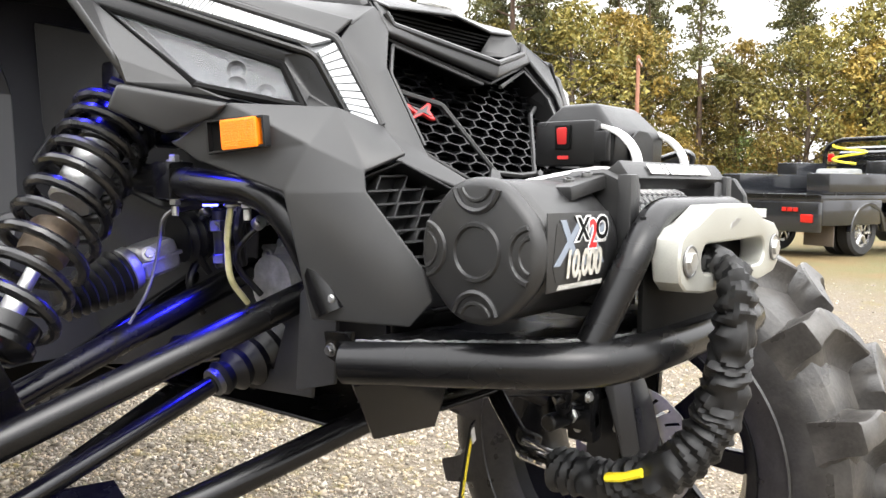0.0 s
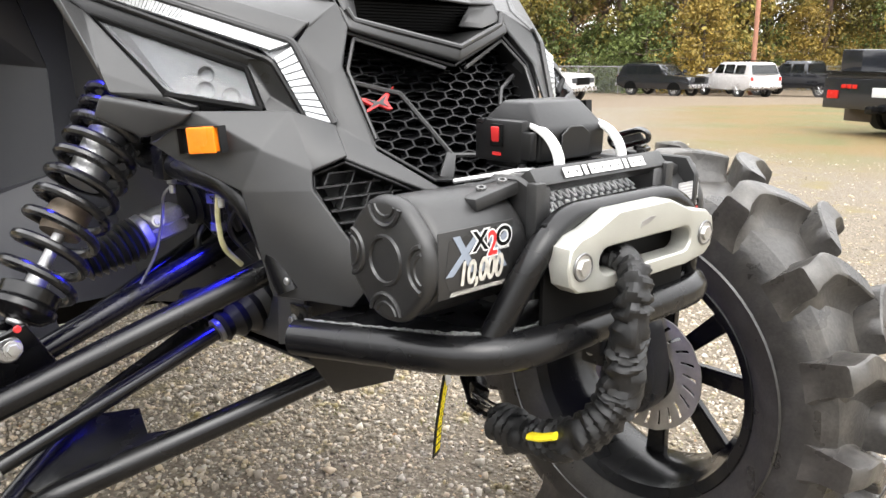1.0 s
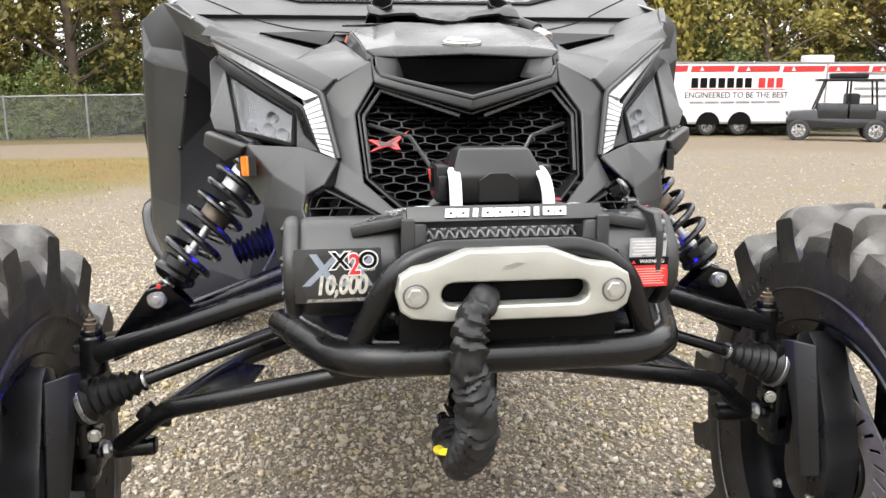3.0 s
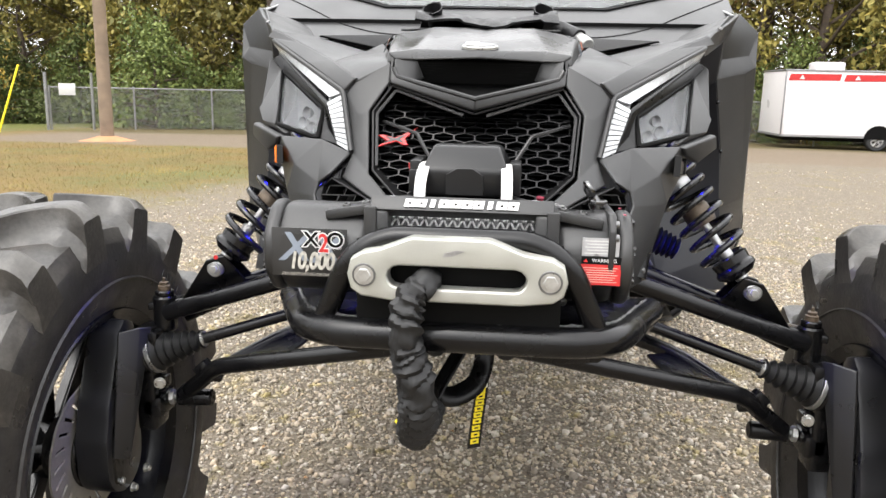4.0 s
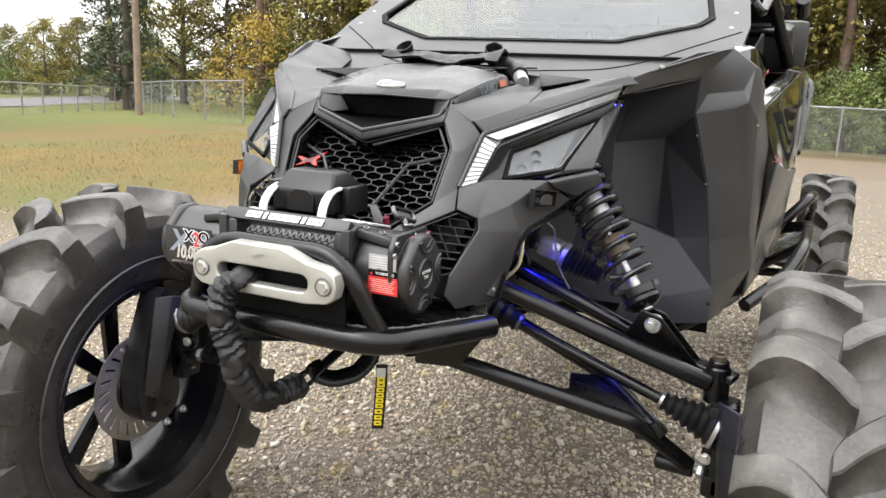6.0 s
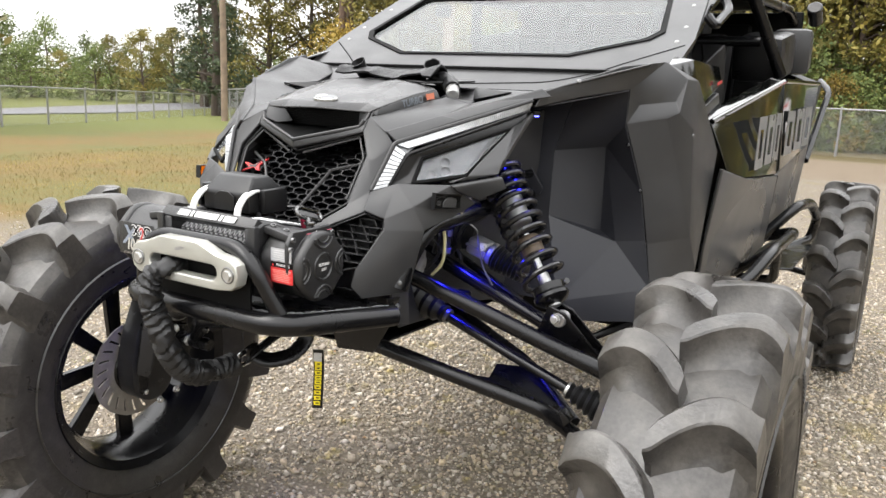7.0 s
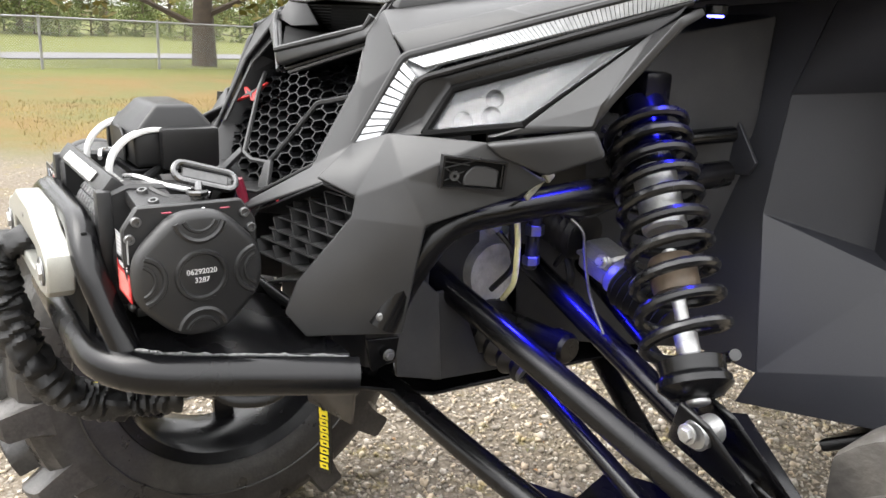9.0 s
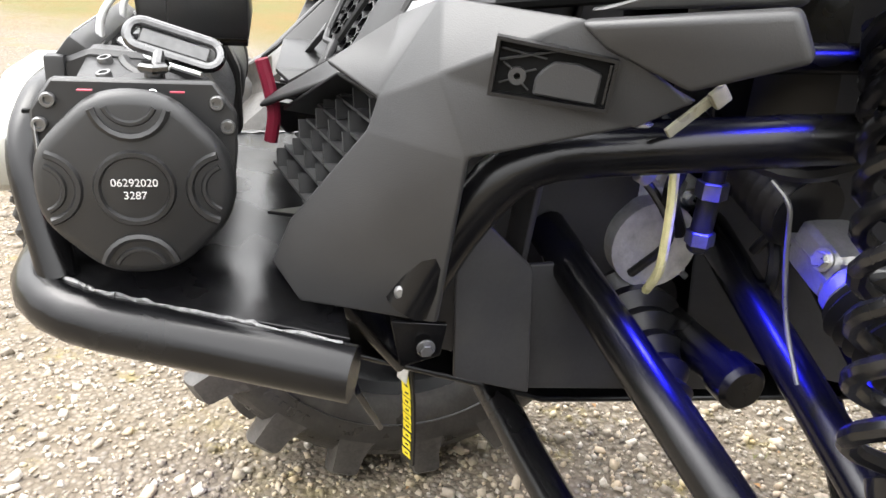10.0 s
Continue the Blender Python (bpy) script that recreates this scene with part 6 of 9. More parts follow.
for s in SIDES:
    cap = part("winch_end_cap", barrel(0.222 if s > 0 else -0.270, 0.246 if s > 0 else -0.292, 0.068, bevel=0.010), M_WINCH, winch)
    fx = 0.246 if s > 0 else -0.292
    fp = plane_pose((fx, WC.y, WC.z), (0, s, 0), (0, 0, 1))
    part("cap_ring", lathe([(0.023, 0.0), (0.0245, 0.003), (0.0275, 0.003), (0.029, 0.0)], 36, fp), M_WINCH, winch)
    for k in range(4):
        a = k * math.pi / 2
        c = fp @ Vector((0.062 * math.cos(a), 0.062 * math.sin(a), 0))
        arc = [fp @ Vector((0.064 * math.cos(a) + 0.026 * math.cos(a + math.pi + d), 0.064 * math.sin(a) + 0.026 * math.sin(a + math.pi + d), 0.0)) for d in [-1.35 + 0.27 * j for j in range(11)]]
        part("cap_rib", tube(arc, 0.0032, 6), M_WINCH, winch)
        arc = [fp @ Vector((0.066 * math.cos(a) + 0.018 * math.cos(a + math.pi + d), 0.066 * math.sin(a) + 0.018 * math.sin(a + math.pi + d), 0.0)) for d in [-1.2 + 0.24 * j for j in range(11)]]
        part("cap_rib", tube(arc, 0.0022, 6), M_WINCH, winch)
    # drum flange with ears and screws
    bm = prism([(-0.072, -0.05), (-0.05, -0.065), (0.05, -0.065), (0.066, -0.05), (0.064, 0.02), (0.045, 0.062), (0.02, 0.076), (-0.045, 0.080), (-0.074, 0.068)], 0.030 * s, 0.004, plane_pose((0.105 * s, WC.y, WC.z), (0, 1, 0), (0, 0, 1)))
    part("drum_support", bm, M_WINCH, winch)
    bm = box((0.078, 0.046, 0.015), (0.164 * s, 0.112, 1.1985), 0.004, (-2, 10 * s, 0))
    part("support_ear", bm, M_WINCH, winch)
    for x, y, z in ((0.144, 0.106, 1.209), (0.174, 0.110, 1.203)):
        part("socket_screw", lathe([(0, 0.001), (0.003, 0.001), (0.0034, 0.005), (0.0055, 0.005), (0.0062, 0.003), (0.0062, -0.004)], 16, along((x * s, y, z), (x * s + 0.15 * s, y - 0.15, z + 0.8))), M_BOLT, winch)
    part("socket_screw", screw((0.150 * s, 0.085, 1.078), (0.2 * s, -1, -0.4), 0.006), M_BOLT, winch)
    part("tie_foot", box((0.05, 0.09, 0.012), (0.12 * s, WC.y, 1.068), 0.002), M_WINCH, winch)
# tie bar with raised word shapes
part("tie_bar", box((0.262, 0.020, 0.024), (0, 0.078, 1.212), 0.003, (-38, 0, 0)), M_WINCH, winch)
lm = plane_pose((0, 0.0675, 1.2185), (1, 0, 0), (0, 0.62, 0.785))
for k in range(10):
    w = 0.0150 if k not in (2, 7) else 0.007
    x = -0.0735 + k * 0.0163
    bm = frame_ring([(-w / 2 - 0.001, -0.0065), (w / 2 - 0.001, -0.0065), (w / 2 + 0.001, 0.0065), (-w / 2 + 0.001, 0.0065)],
                    [(-w * 0.16, -0.0024), (w * 0.10, -0.0024), (w * 0.16, 0.0016), (-w * 0.10, 0.0016)], 0.0008, lm @ pose(x, 0, 0.0))
    part("raised_bar", bm, M_WHITE, winch)
for s in SIDES:
    part("tie_post", box((0.018, 0.016, 0.135), (0.130 * s, 0.066, 1.145), 0.003), M_WINCH, winch)
# drum and rope wraps
part("drum", cyl((-0.108, WC.y, WC.z), (0.108, WC.y, WC.z), 0.040, 28), M_WINCH, winch)
random.seed(11)
bm = bmesh.new()
for layer, r in ((0, 0.046), (1, 0.054)):
    for k in range(24):
        x0 = -0.103 + k * 0.0090
        pts = []
        for j in range(25):
            a = 2 * math.pi * j / 24
            pts.append(Vector((x0 + 0.009 * j / 24 * (1 if layer == 0 else -1) + random.uniform(-0.0006, 0.0006), WC.y + r * math.cos(a), WC.z + r * math.sin(a))))
        join(bm, tube(pts, 0.0052, 7, cap=False))
part("wound_rope", bm, M_ROPE, winch, "grey synthetic rope wound on the drum")
bm = bmesh.new()
for k in range(30):
    x, lean = -0.102 + k * 0.0070, (1 if k % 2 else -1)
    for a0 in (3.0, 2.75, 2.50, 2.25, 2.0):
        ends = [Vector((x + 0.0025 * q * lean, WC.y + 0.0600 * math.cos(a0 + 0.105 * q), WC.z + 0.0600 * math.sin(a0 + 0.105 * q))) for q in (-1, 0, 1)]
        join(bm, tube(ends, 0.0016, 5))
part("rope_braid", bm, M_CLOTH_PALE, winch)
bm = prism([(-0.066, -0.03), (-0.072, 0.020), (-0.072, 0.050), (-0.056, 0.073), (0.056, 0.073), (0.072, 0.050), (0.072, 0.020), (0.066, -0.03)], 0.010, 0.002, plane_pose((0.2085, WC.y, WC.z), (0, 1, 0), (0, 0, 1)))
part("gear_flange", bm, M_WINCH, winch)
for y, z in ((-0.0580, 0.058), (-0.0655, 0.040), (0.0580, 0.058), (0.0655, 0.040)):
    part("socket_screw", lathe([(0, 0.001), (0.0026, 0.001), (0.0030, 0.004), (0.0048, 0.004), (0.0055, 0.003), (0.0055, -0.004)], 16, along((0.219, WC.y + y, WC.z + z), (0.30, WC.y + y, WC.z + z))), M_BOLT, winch)
for y, w in ((-0.030, 0.010), (0.0, 0.022), (0.032, 0.010)):
    part("cap_print", box((0.004, w, 0.0008), (0.2335, WC.y + y, WC.z + 0.0683)), M_PRINT_RED, winch)
# labels
lab = Matrix.Translation((-0.222, 0.0672, 1.130)) @ Matrix(((1, 0, 0, 0), (0, 0, -1, 0), (0, 1, 0, 0), (0, 0, 0, 1)))
label_plate = part("label_plate", box((0.112, 0.0015, 0.072), (-0.221, 0.0690, 1.140), 0.0005), M_WINCH, winch)
part("label_ground", prism([(-0.046, -0.004), (-0.040, 0.036), (0.050, 0.044), (0.050, -0.014), (-0.040, -0.018)], 0.0004, 0, lab @ pose(0, 0, -0.0009)), M_WINCH, winch)
narrow = Matrix.Diagonal((0.74, 1.0, 1.0, 1.0))
part("label_shade", text_mesh("X", 0.058, lab @ pose(-0.022, 0.016, 0.0), 0.0003, shear=0.2, bold=0.0012), M_BLUEGREY, winch)
part("label_shade", text_mesh("X", 0.058, lab @ pose(0.024, 0.014, 0.0), 0.0003, shear=0.2, bold=0.0012), M_BLUEGREY, winch)
for word, size, x, y, colour in (("X", 0.030, 0.004, 0.0290, M_BLACK), ("O", 0.030, 0.040, 0.0290, M_BLACK), ("2", 0.038, 0.0225, 0.0235, M_RED)):
    at = lab @ pose(x, y, 0.0006) @ (Matrix.Diagonal((0.80, 1.0, 1.0, 1.0)) if word == "2" else Matrix.Identity(4))
    part("label_outline", text_mesh(word, size, at, 0.0003, bold=0.0024), M_WHITE, winch)
    part("label_word", text_mesh(word, size, at @ pose(0, 0, 0.0004), 0.0003, bold=0.0007), colour, winch)
part("label_word", text_mesh("10,000", 0.035, lab @ pose(0.004, -0.003, 0.0014) @ narrow, 0.0003, shear=0.2, space=0.95, bold=0.0011), M_CREAM, winch)
part("label_word", text_mesh("WINCH", 0.005, lab @ pose(0.040, 0.0175, 0.0008), 0.0003), M_WHITE, winch)
hatch = bmesh.new()
for k in range(48):
    join(hatch, tube([lab @ Vector((-0.040 + k * 0.0017, -0.0245, 0.0004)), lab @ Vector((-0.0375 + k * 0.0017, -0.020, 0.0004))], 0.0003, 4))
part("label_hatch", hatch, M_CREAM, winch)
lab2 = Matrix.Translation((0.190, 0.0672, 1.130)) @ Matrix(((1, 0, 0, 0), (0, 0, -1, 0), (0, 1, 0, 0), (0, 0, 0, 1)))
part("info_sticker", box((0.052, 0.0008, 0.026), (0.198, 0.0688, 1.165), 0), mat("silver_sticker", (0.36, 0.36, 0.37), 0.35, metal=0.4, var=0.1, scale=60), winch)
for k in range(5):
    part("sticker_line", box((0.042 - 0.006 * (k % 2), 0.0004, 0.0012), (0.197, 0.0682, 1.1735 - 0.0044 * k)), M_WHITE, winch)
part("warning_field", box((0.056, 0.0008, 0.010), (0.200, 0.0688, 1.1455), 0), M_BLACK, winch)
part("warning_word", text_mesh("WARNING", 0.0072, lab2 @ pose(0.014, 0.0155, -0.0002), 0.0003), M_WHITE, winch)
part("warning_sign", prism([(-0.003, 0), (0.003, 0), (0, 0.005)], 0.0004, 0, lab2 @ pose(-0.012, 0.013, -0.0004)), M_RED, winch)
part("warning_block", box((0.056, 0.0008, 0.030), (0.200, 0.0688, 1.125), 0), M_RED, winch)
for k in range(7):
    part("warning_line", box((0.048 - 0.005 * (k % 3), 0.0004, 0.0009), (0.199, 0.0682, 1.135 - 0.0034 * k)), mat("faded_print", (0.7, 0.35, 0.3), 0.5) if k == 0 else bpy.data.materials["faded_print"], winch)
# date and number on the gear cap
fp = plane_pose((0.2478, WC.y, WC.z), (0, 1, 0), (0, 0, 1))
part("stamp", text_mesh("06292020", 0.0082, fp @ pose(0, 0.0046, 0), 0.0002), M_WHITE, winch)
part("stamp", text_mesh("3287", 0.0082, fp @ pose(0, -0.005, 0), 0.0002), M_WHITE, winch)
# clutch lever: square foot, hexagon nut and a slim oval handle
lever = part("clutch_lever", cyl((0.200, 0.150, 1.196), (0.200, 0.150, 1.216), 0.0075, 20, 0.002), M_LEVER, winch, "chrome winch clutch lever")
part("lever_nut", cyl((0.200, 0.150, 1.214), (0.200, 0.150, 1.221), 0.0125, 6, 0.002), M_LEVER, lever)
part("lever_base", box((0.024, 0.030, 0.018), (0.204, 0.150, 1.198), 0.003), M_WINCH, lever)
part("lever_screw", cyl((0.2155, 0.150, 1.201), (0.219, 0.150, 1.201), 0.0045, 14, 0.001), M_CHROME, lever)
loop_m = plane_pose((0.186, 0.164, 1.232), (0.08, 1, -0.28), (-0.55, 0.20, 0.80))
oval = [loop_m @ Vector((0.024 * (1 if math.cos(a) > 0 else -1) + 0.0105 * math.cos(a), 0.0105 * math.sin(a), 0)) for a in [(k + 0.5) * math.pi / 12 for k in range(25)]]
bm = tube(oval, 0.0042, 10, cap=False)
part("lever_loop", bm, M_LEVER, lever)
part("loop_web", prism([(-0.026, -0.006), (0.026, -0.006), (0.026, 0.006), (-0.026, 0.006)], 0.003, 0.001, loop_m @ pose(0, 0, -0.003)), M_LEVER_DK, lever)
part("loop_arm", tube([(0.198, 0.152, 1.216), loop_m @ Vector((-0.008, -0.010, 0.0))], 0.0055, 10), M_LEVER, lever)

M_CABLE = mat("dark_red_cable", (0.13, 0.006, 0.02), 0.4, var=0.1)
# control box on the winch
bm = panel([(-0.066, 0.120, 1.222), (0.066, 0.120, 1.222), (0.066, 0.118, 1.262), (0.050, 0.150, 1.296), (0.050, 0.196, 1.296), (0.068, 0.215, 1.272), (0.068, 0.218, 1.224),
            (-0.066, 0.118, 1.262), (-0.050, 0.150, 1.296), (-0.050, 0.196, 1.296), (-0.068, 0.215, 1.272), (-0.068, 0.218, 1.224)],
           [(0, 1, 2, 7), (7, 2, 3, 8), (8, 3, 4, 9), (9, 4, 5, 10), (10, 5, 6, 11), (1, 6, 5, 4, 3, 2), (0, 7, 8, 9, 10, 11), (0, 11, 6, 1)], 0.002, 0.006)
cbox = part("control_box", bm, M_PLASTIC_DK, winch, "black plastic winch control box")
part("box_cover", prism([(-0.028, -0.018), (0.028, -0.018), (0.028, 0.012), (0.012, 0.022), (-0.012, 0.022), (-0.028, 0.012)], 0.003, 0.001, plane_pose((0, 0.1175, 1.243), (1, 0, 0), (0, 0, 1)) @ pose(0, 0, 0.0)), M_PLASTIC_DK, cbox)
part("box_end", box((0.018, 0.080, 0.052), (-0.075, 0.172, 1.248), 0.005), M_PLASTIC_DK, cbox)
part("box_end", box((0.018, 0.070, 0.050), (0.074, 0.182, 1.246), 0.005), M_PLASTIC_DK, cbox)
part("rocker_switch", box((0.006, 0.020, 0.028), (-0.085, 0.172, 1.255), 0.002, (0, 0, 0)), M_BLACK, cbox)
part("rocker_key", box((0.005, 0.013, 0.020), (-0.087, 0.172, 1.256), 0.002, (0, -8, 0)), M_RED, cbox)
part("switch_mark", box((0.001, 0.014, 0.004), (-0.085, 0.172, 1.232)), M_RED, cbox)
part("cable_lug", box((0.012, 0.02, 0.034), (-0.077, 0.128, 1.244), 0.003), M_PLASTIC_DK, cbox)
for s in SIDES:
    bm = ribbon([(0.063 * s, 0.088, 1.210), (0.063 * s, 0.090, 1.236), (0.062 * s, 0.108, 1.258), (0.060 * s, 0.140, 1.270), (0.060 * s, 0.175, 1.262)], (1, 0, 0), 0.0165, 0.0055, 0.02)
    bmesh.ops.bevel(bm, geom=bm.edges[:], offset=0.0012, segments=1, affect="EDGES")
    part("white_strap", bm, M_WHITE, cbox, "white cable loop")
    part("power_cable", tube([(0.05 * s, 0.16, 1.222), (0.10 * s, 0.115, 1.214), (0.155 * s, 0.12, 1.206), (0.19 * s, 0.18, 1.19)], 0.0055, 8, 0.03), M_BOOT, cbox)
    part("silver_cable", tube([(0.066 * s, 0.105, 1.214), (0.10 * s, 0.112, 1.220), (0.13 * s, 0.13, 1.214), (0.15 * s, 0.18, 1.203)], 0.0032, 8, 0.03), M_WIRE, cbox)
part("red_cable", tube([(0.115, 0.227, 1.211), (0.115, 0.233, 1.189), (0.115, 0.238, 1.164), (0.115, 0.234, 1.138)], 0.0062, 10, 0.04), M_CABLE, cbox)
part("box_bracket", box((0.12, 0.10, 0.008), (0, 0.165, 1.216), 0.001), M_POWDER, cbox)

# rope sleeve: from the fairlead down, then back under the nose to the hook
random.seed(3)
spine = rounded([(-0.034, 0.050, 1.116), (-0.044, -0.004, 1.120), (-0.060, -0.026, 1.104), (-0.068, -0.025, 1.055), (-0.055, -0.014, 0.990), (-0.048, 0.004, 0.930), (-0.058, 0.045, 0.880), (-0.062, 0.110, 0.856), (-0.055, 0.190, 0.852)], 0.03, 4)
fine = []
for a, b in zip(spine, spine[1:]):
    k = max(1, int((b - a).length / 0.003))
    fine += [a.lerp(b, i / k) for i in range(k)]
fine.append(spine[-1])
rad = []
for i in range(len(fine)):
    d = i * 0.003
    rad.append((0.0190 + 0.0055 * max(0.0, min(1.0, (d - 0.10) / 0.08))) * min(1.0, 0.62 + i * 0.022))
rope = tube(fine, 0.0235, 26, radii=rad)
rope.verts.ensure_lookup_table()
for i, v in enumerate(rope.verts):
    ring, a = min(i // 26, len(fine) - 1), 2 * math.pi * (i % 26) / 26
    d, out_ = ring * 0.003, (v.co - fine[ring]).normalized()
    turn = 2.4 * math.sin(d * 27) + 1.2 * math.sin(d * 61 + 1)
    soft_n = noise.noise(Vector((d * 22, 0.9 * math.cos(a), 0.9 * math.sin(a))))
    u = d / 0.0165 + 0.55 * math.sin(a + turn) + 0.22 * math.sin(2 * a - 1.7 * turn) + 0.8 * soft_n
    fold = abs((u % 1.0) * 2 - 1) ** 0.75 - 0.5
    depth = 0.0115 * (0.50 + 0.9 * abs(noise.noise(Vector((d * 30 + 5, 1.3 * math.cos(a), 1.3 * math.sin(a))))))
    v.co += out_ * (fold * depth + soft_n * 0.006) * min(1.0, ring / 14.0)
sleeve = part("rope_sleeve", rope, M_SLEEVE, winch, "wrinkled black fabric rope sleeve", 30)
part("sleeve_print", tube([(-0.083, 0.064, 0.886), (-0.087, 0.085, 0.877), (-0.086, 0.104, 0.872)], 0.0085, 8, flat=0.6), M_YELLOW, sleeve, "yellow patch")
# hook and thimble, shackle tab, strap
bm = tube([(-0.055, 0.185, 0.852), (-0.070, 0.205, 0.860), (-0.068, 0.238, 0.864), (-0.050, 0.245, 0.860), (-0.040, 0.220, 0.852), (-0.046, 0.190, 0.848)], 0.0055, 10, 0.012)
hook = part("winch_hook", bm, M_CHROME, buggy, "chrome winch hook clipped to a black tow loop")
part("hook_latch", box((0.006, 0.05, 0.010), (-0.055, 0.215, 0.872), 0.002, (14, 0, 10)), M_CHROME, hook)
bm = tube([(-0.052, 0.232, 0.856), (-0.038, 0.262, 0.880), (-0.020, 0.30, 0.905), (-0.010, 0.32, 0.92)], 0.014, 12, 0.02, flat=0.6)
part("tow_loop", bm, M_POWDER, hook)
bm = tube([(-0.046, 0.236, 0.886), (-0.050, 0.240, 0.862), (-0.020, 0.262, 0.846), (0.018, 0.300, 0.856), (0.030, 0.335, 0.885), (0.032, 0.345, 0.915)], 0.019, 14, 0.02, flat=0.42)
part("tow_ring", bm, M_POWDER, hook)
sp = [(0.028, 0.385, 0.850), (0.025, 0.392, 0.805), (0.019, 0.397, 0.750), (0.014, 0.399, 0.690)]
bm = ribbon(sp, (1, 0.45, 0.05), 0.026, 0.003, 0.02)
strap = part("pull_strap", bm, M_FABRIC, buggy, "black pull strap with yellow print")
for k in range(10):
    t = 0.20 + 0.080 * k
    u = min(2.999, t * 3)
    c = Vector(sp[int(u)]).lerp(Vector(sp[int(u) + 1]), u - int(u))
    for dy in (-0.0024, 0.0024):
        hole = frame_ring([(-0.0085, -0.0055), (0.0085, -0.0055), (0.0085, 0.0055), (-0.0085, 0.0055)], [(-0.004, -0.0022), (0.004, -0.0022), (0.005, 0.0018), (-0.003, 0.0018)], 0.0006,
                          plane_pose(c + Vector((-0.0010, 1, 0)) * dy, (1, 0.45, 0.05), (0.08, -0.1, 1)))
        part("strap_bar", hole, M_YELLOW, strap)
part("strap_tag", box((0.020, 0.001, 0.026), (0.0275, 0.384, 0.834), 0, (-8, 0, 24)), M_WHITE, strap)

# ---------------- ground ----------------
def ground_z(x, y):
    r = math.hypot(x, y)
    return -0.03 * max(0.0, min(r, 50.0) - 14.0)


def ground_material():
    """Gravel yard, dry lawn on one side, a tan dirt track behind, leaf litter beyond."""
    m = bpy.data.materials.new("yard_ground")
    m.use_nodes = True
    nd, ln = m.node_tree.nodes, m.node_tree.links
    b = nd["Principled BSDF"]
    tc, sep = nd.new("ShaderNodeTexCoord"), nd.new("ShaderNodeSeparateXYZ")
    ln.new(tc.outputs["Object"], sep.inputs[0])

    def noise_node(scale, detail=4.0, rough=0.6):
        n = nd.new("ShaderNodeTexNoise")
        n.inputs["Scale"].default_value, n.inputs["Detail"].default_value, n.inputs["Roughness"].default_value = scale, detail, rough
        ln.new(tc.outputs["Object"], n.inputs["Vector"])
        return n.outputs["Fac"]

    def math_node(op, a, c, d=None):
        n = nd.new("ShaderNodeMath")
        n.operation = op
        for i, v in enumerate((a, c, d)):
            if v is None:
                continue
            if isinstance(v, (int, float)):
                n.inputs[i].default_value = v
            else:
                ln.new(v, n.inputs[i])
        return n.outputs[0]

    def ramp(v, lo, hi):
        n = nd.new("ShaderNodeMapRange")
        n.interpolation_type = "SMOOTHSTEP"
        n.inputs["From Min"].default_value, n.inputs["From Max"].default_value = lo, hi
        ln.new(v, n.inputs["Value"])
        return n.outputs[0]

    def mix(f, c1, c2):
        n = nd.new("ShaderNodeMixRGB")
        for k, v in (("Fac", f), ("Color1", c1), ("Color2", c2)):
            if isinstance(v, tuple):
                n.inputs[k].default_value = (*v, 1)
            elif isinstance(v, float):
                n.inputs[k].default_value = v
            else:
                ln.new(v, n.inputs[k])
        return n.outputs[0]

    X, Y = sep.outputs["X"], sep.outputs["Y"]
    big, mid, fin = noise_node(0.35, 5), noise_node(2.2, 5), noise_node(28, 6, 0.7)
    wob = math_node("MULTIPLY", math_node("SUBTRACT", noise_node(0.6, 6, 0.7), 0.5), 5.0)
    # gravel: coloured stones by cells, a darker tone between
    vor = nd.new("ShaderNodeTexVoronoi")
    vor.inputs["Scale"].default_value = 58.0
    ln.new(tc.outputs["Object"], vor.inputs["Vector"])
    cr = nd.new("ShaderNodeValToRGB")
    e = cr.color_ramp.elements
    e[0].position, e[0].color = 0.0, (0.128, 0.109, 0.086, 1)
    e[1].position, e[1].color = 1.0, (0.264, 0.239, 0.201, 1)
    for p, c in ((0.3, (0.202, 0.176, 0.143, 1)), (0.55, (0.238, 0.201, 0.154, 1)), (0.75, (0.180, 0.164, 0.143, 1))):
        k = e.new(p)
        k.color = c
    bw = nd.new("ShaderNodeSeparateColor")
    ln.new(vor.outputs["Color"], bw.inputs[0])
    ln.new(bw.outputs[0], cr.inputs["Fac"])
    gaps = ramp(vor.outputs["Distance"], 0.22, 0.62)
    gravel = mix(gaps, cr.outputs[0], (0.118, 0.098, 0.074))
    gravel = mix(ramp(mid, 0.5, 0.75), gravel, (0.165, 0.136, 0.094))
    gravel = mix(math_node("MULTIPLY", ramp(noise_node(1.1, 6, 0.75), 0.54, 0.70), 0.65), gravel, (0.121, 0.100, 0.031))
    gravel = mix(math_node("MULTIPLY", ramp(noise_node(6.5, 4, 0.65), 0.58, 0.70), 0.6), gravel, (0.19, 0.155, 0.055))
    # lawn
    blades = noise_node(60, 5, 0.8)
    green = mix(blades, (0.046, 0.058, 0.011), (0.121, 0.117, 0.032))
    straw = mix(blades, (0.103, 0.061, 0.016), (0.160, 0.108, 0.030))
    lawn = mix(ramp(math_node("ADD", big, math_node("MULTIPLY", mid, 0.35)), 0.55, 0.85), straw, green)
    far_green = ramp(math_node("SUBTRACT", math_node("MULTIPLY", X, -1.0), wob), 15.5, 21.0)
    lawn = mix(math_node("MULTIPLY", far_green, 0.85), lawn, mix(blades, (0.058, 0.080, 0.010), (0.117, 0.133, 0.027)))
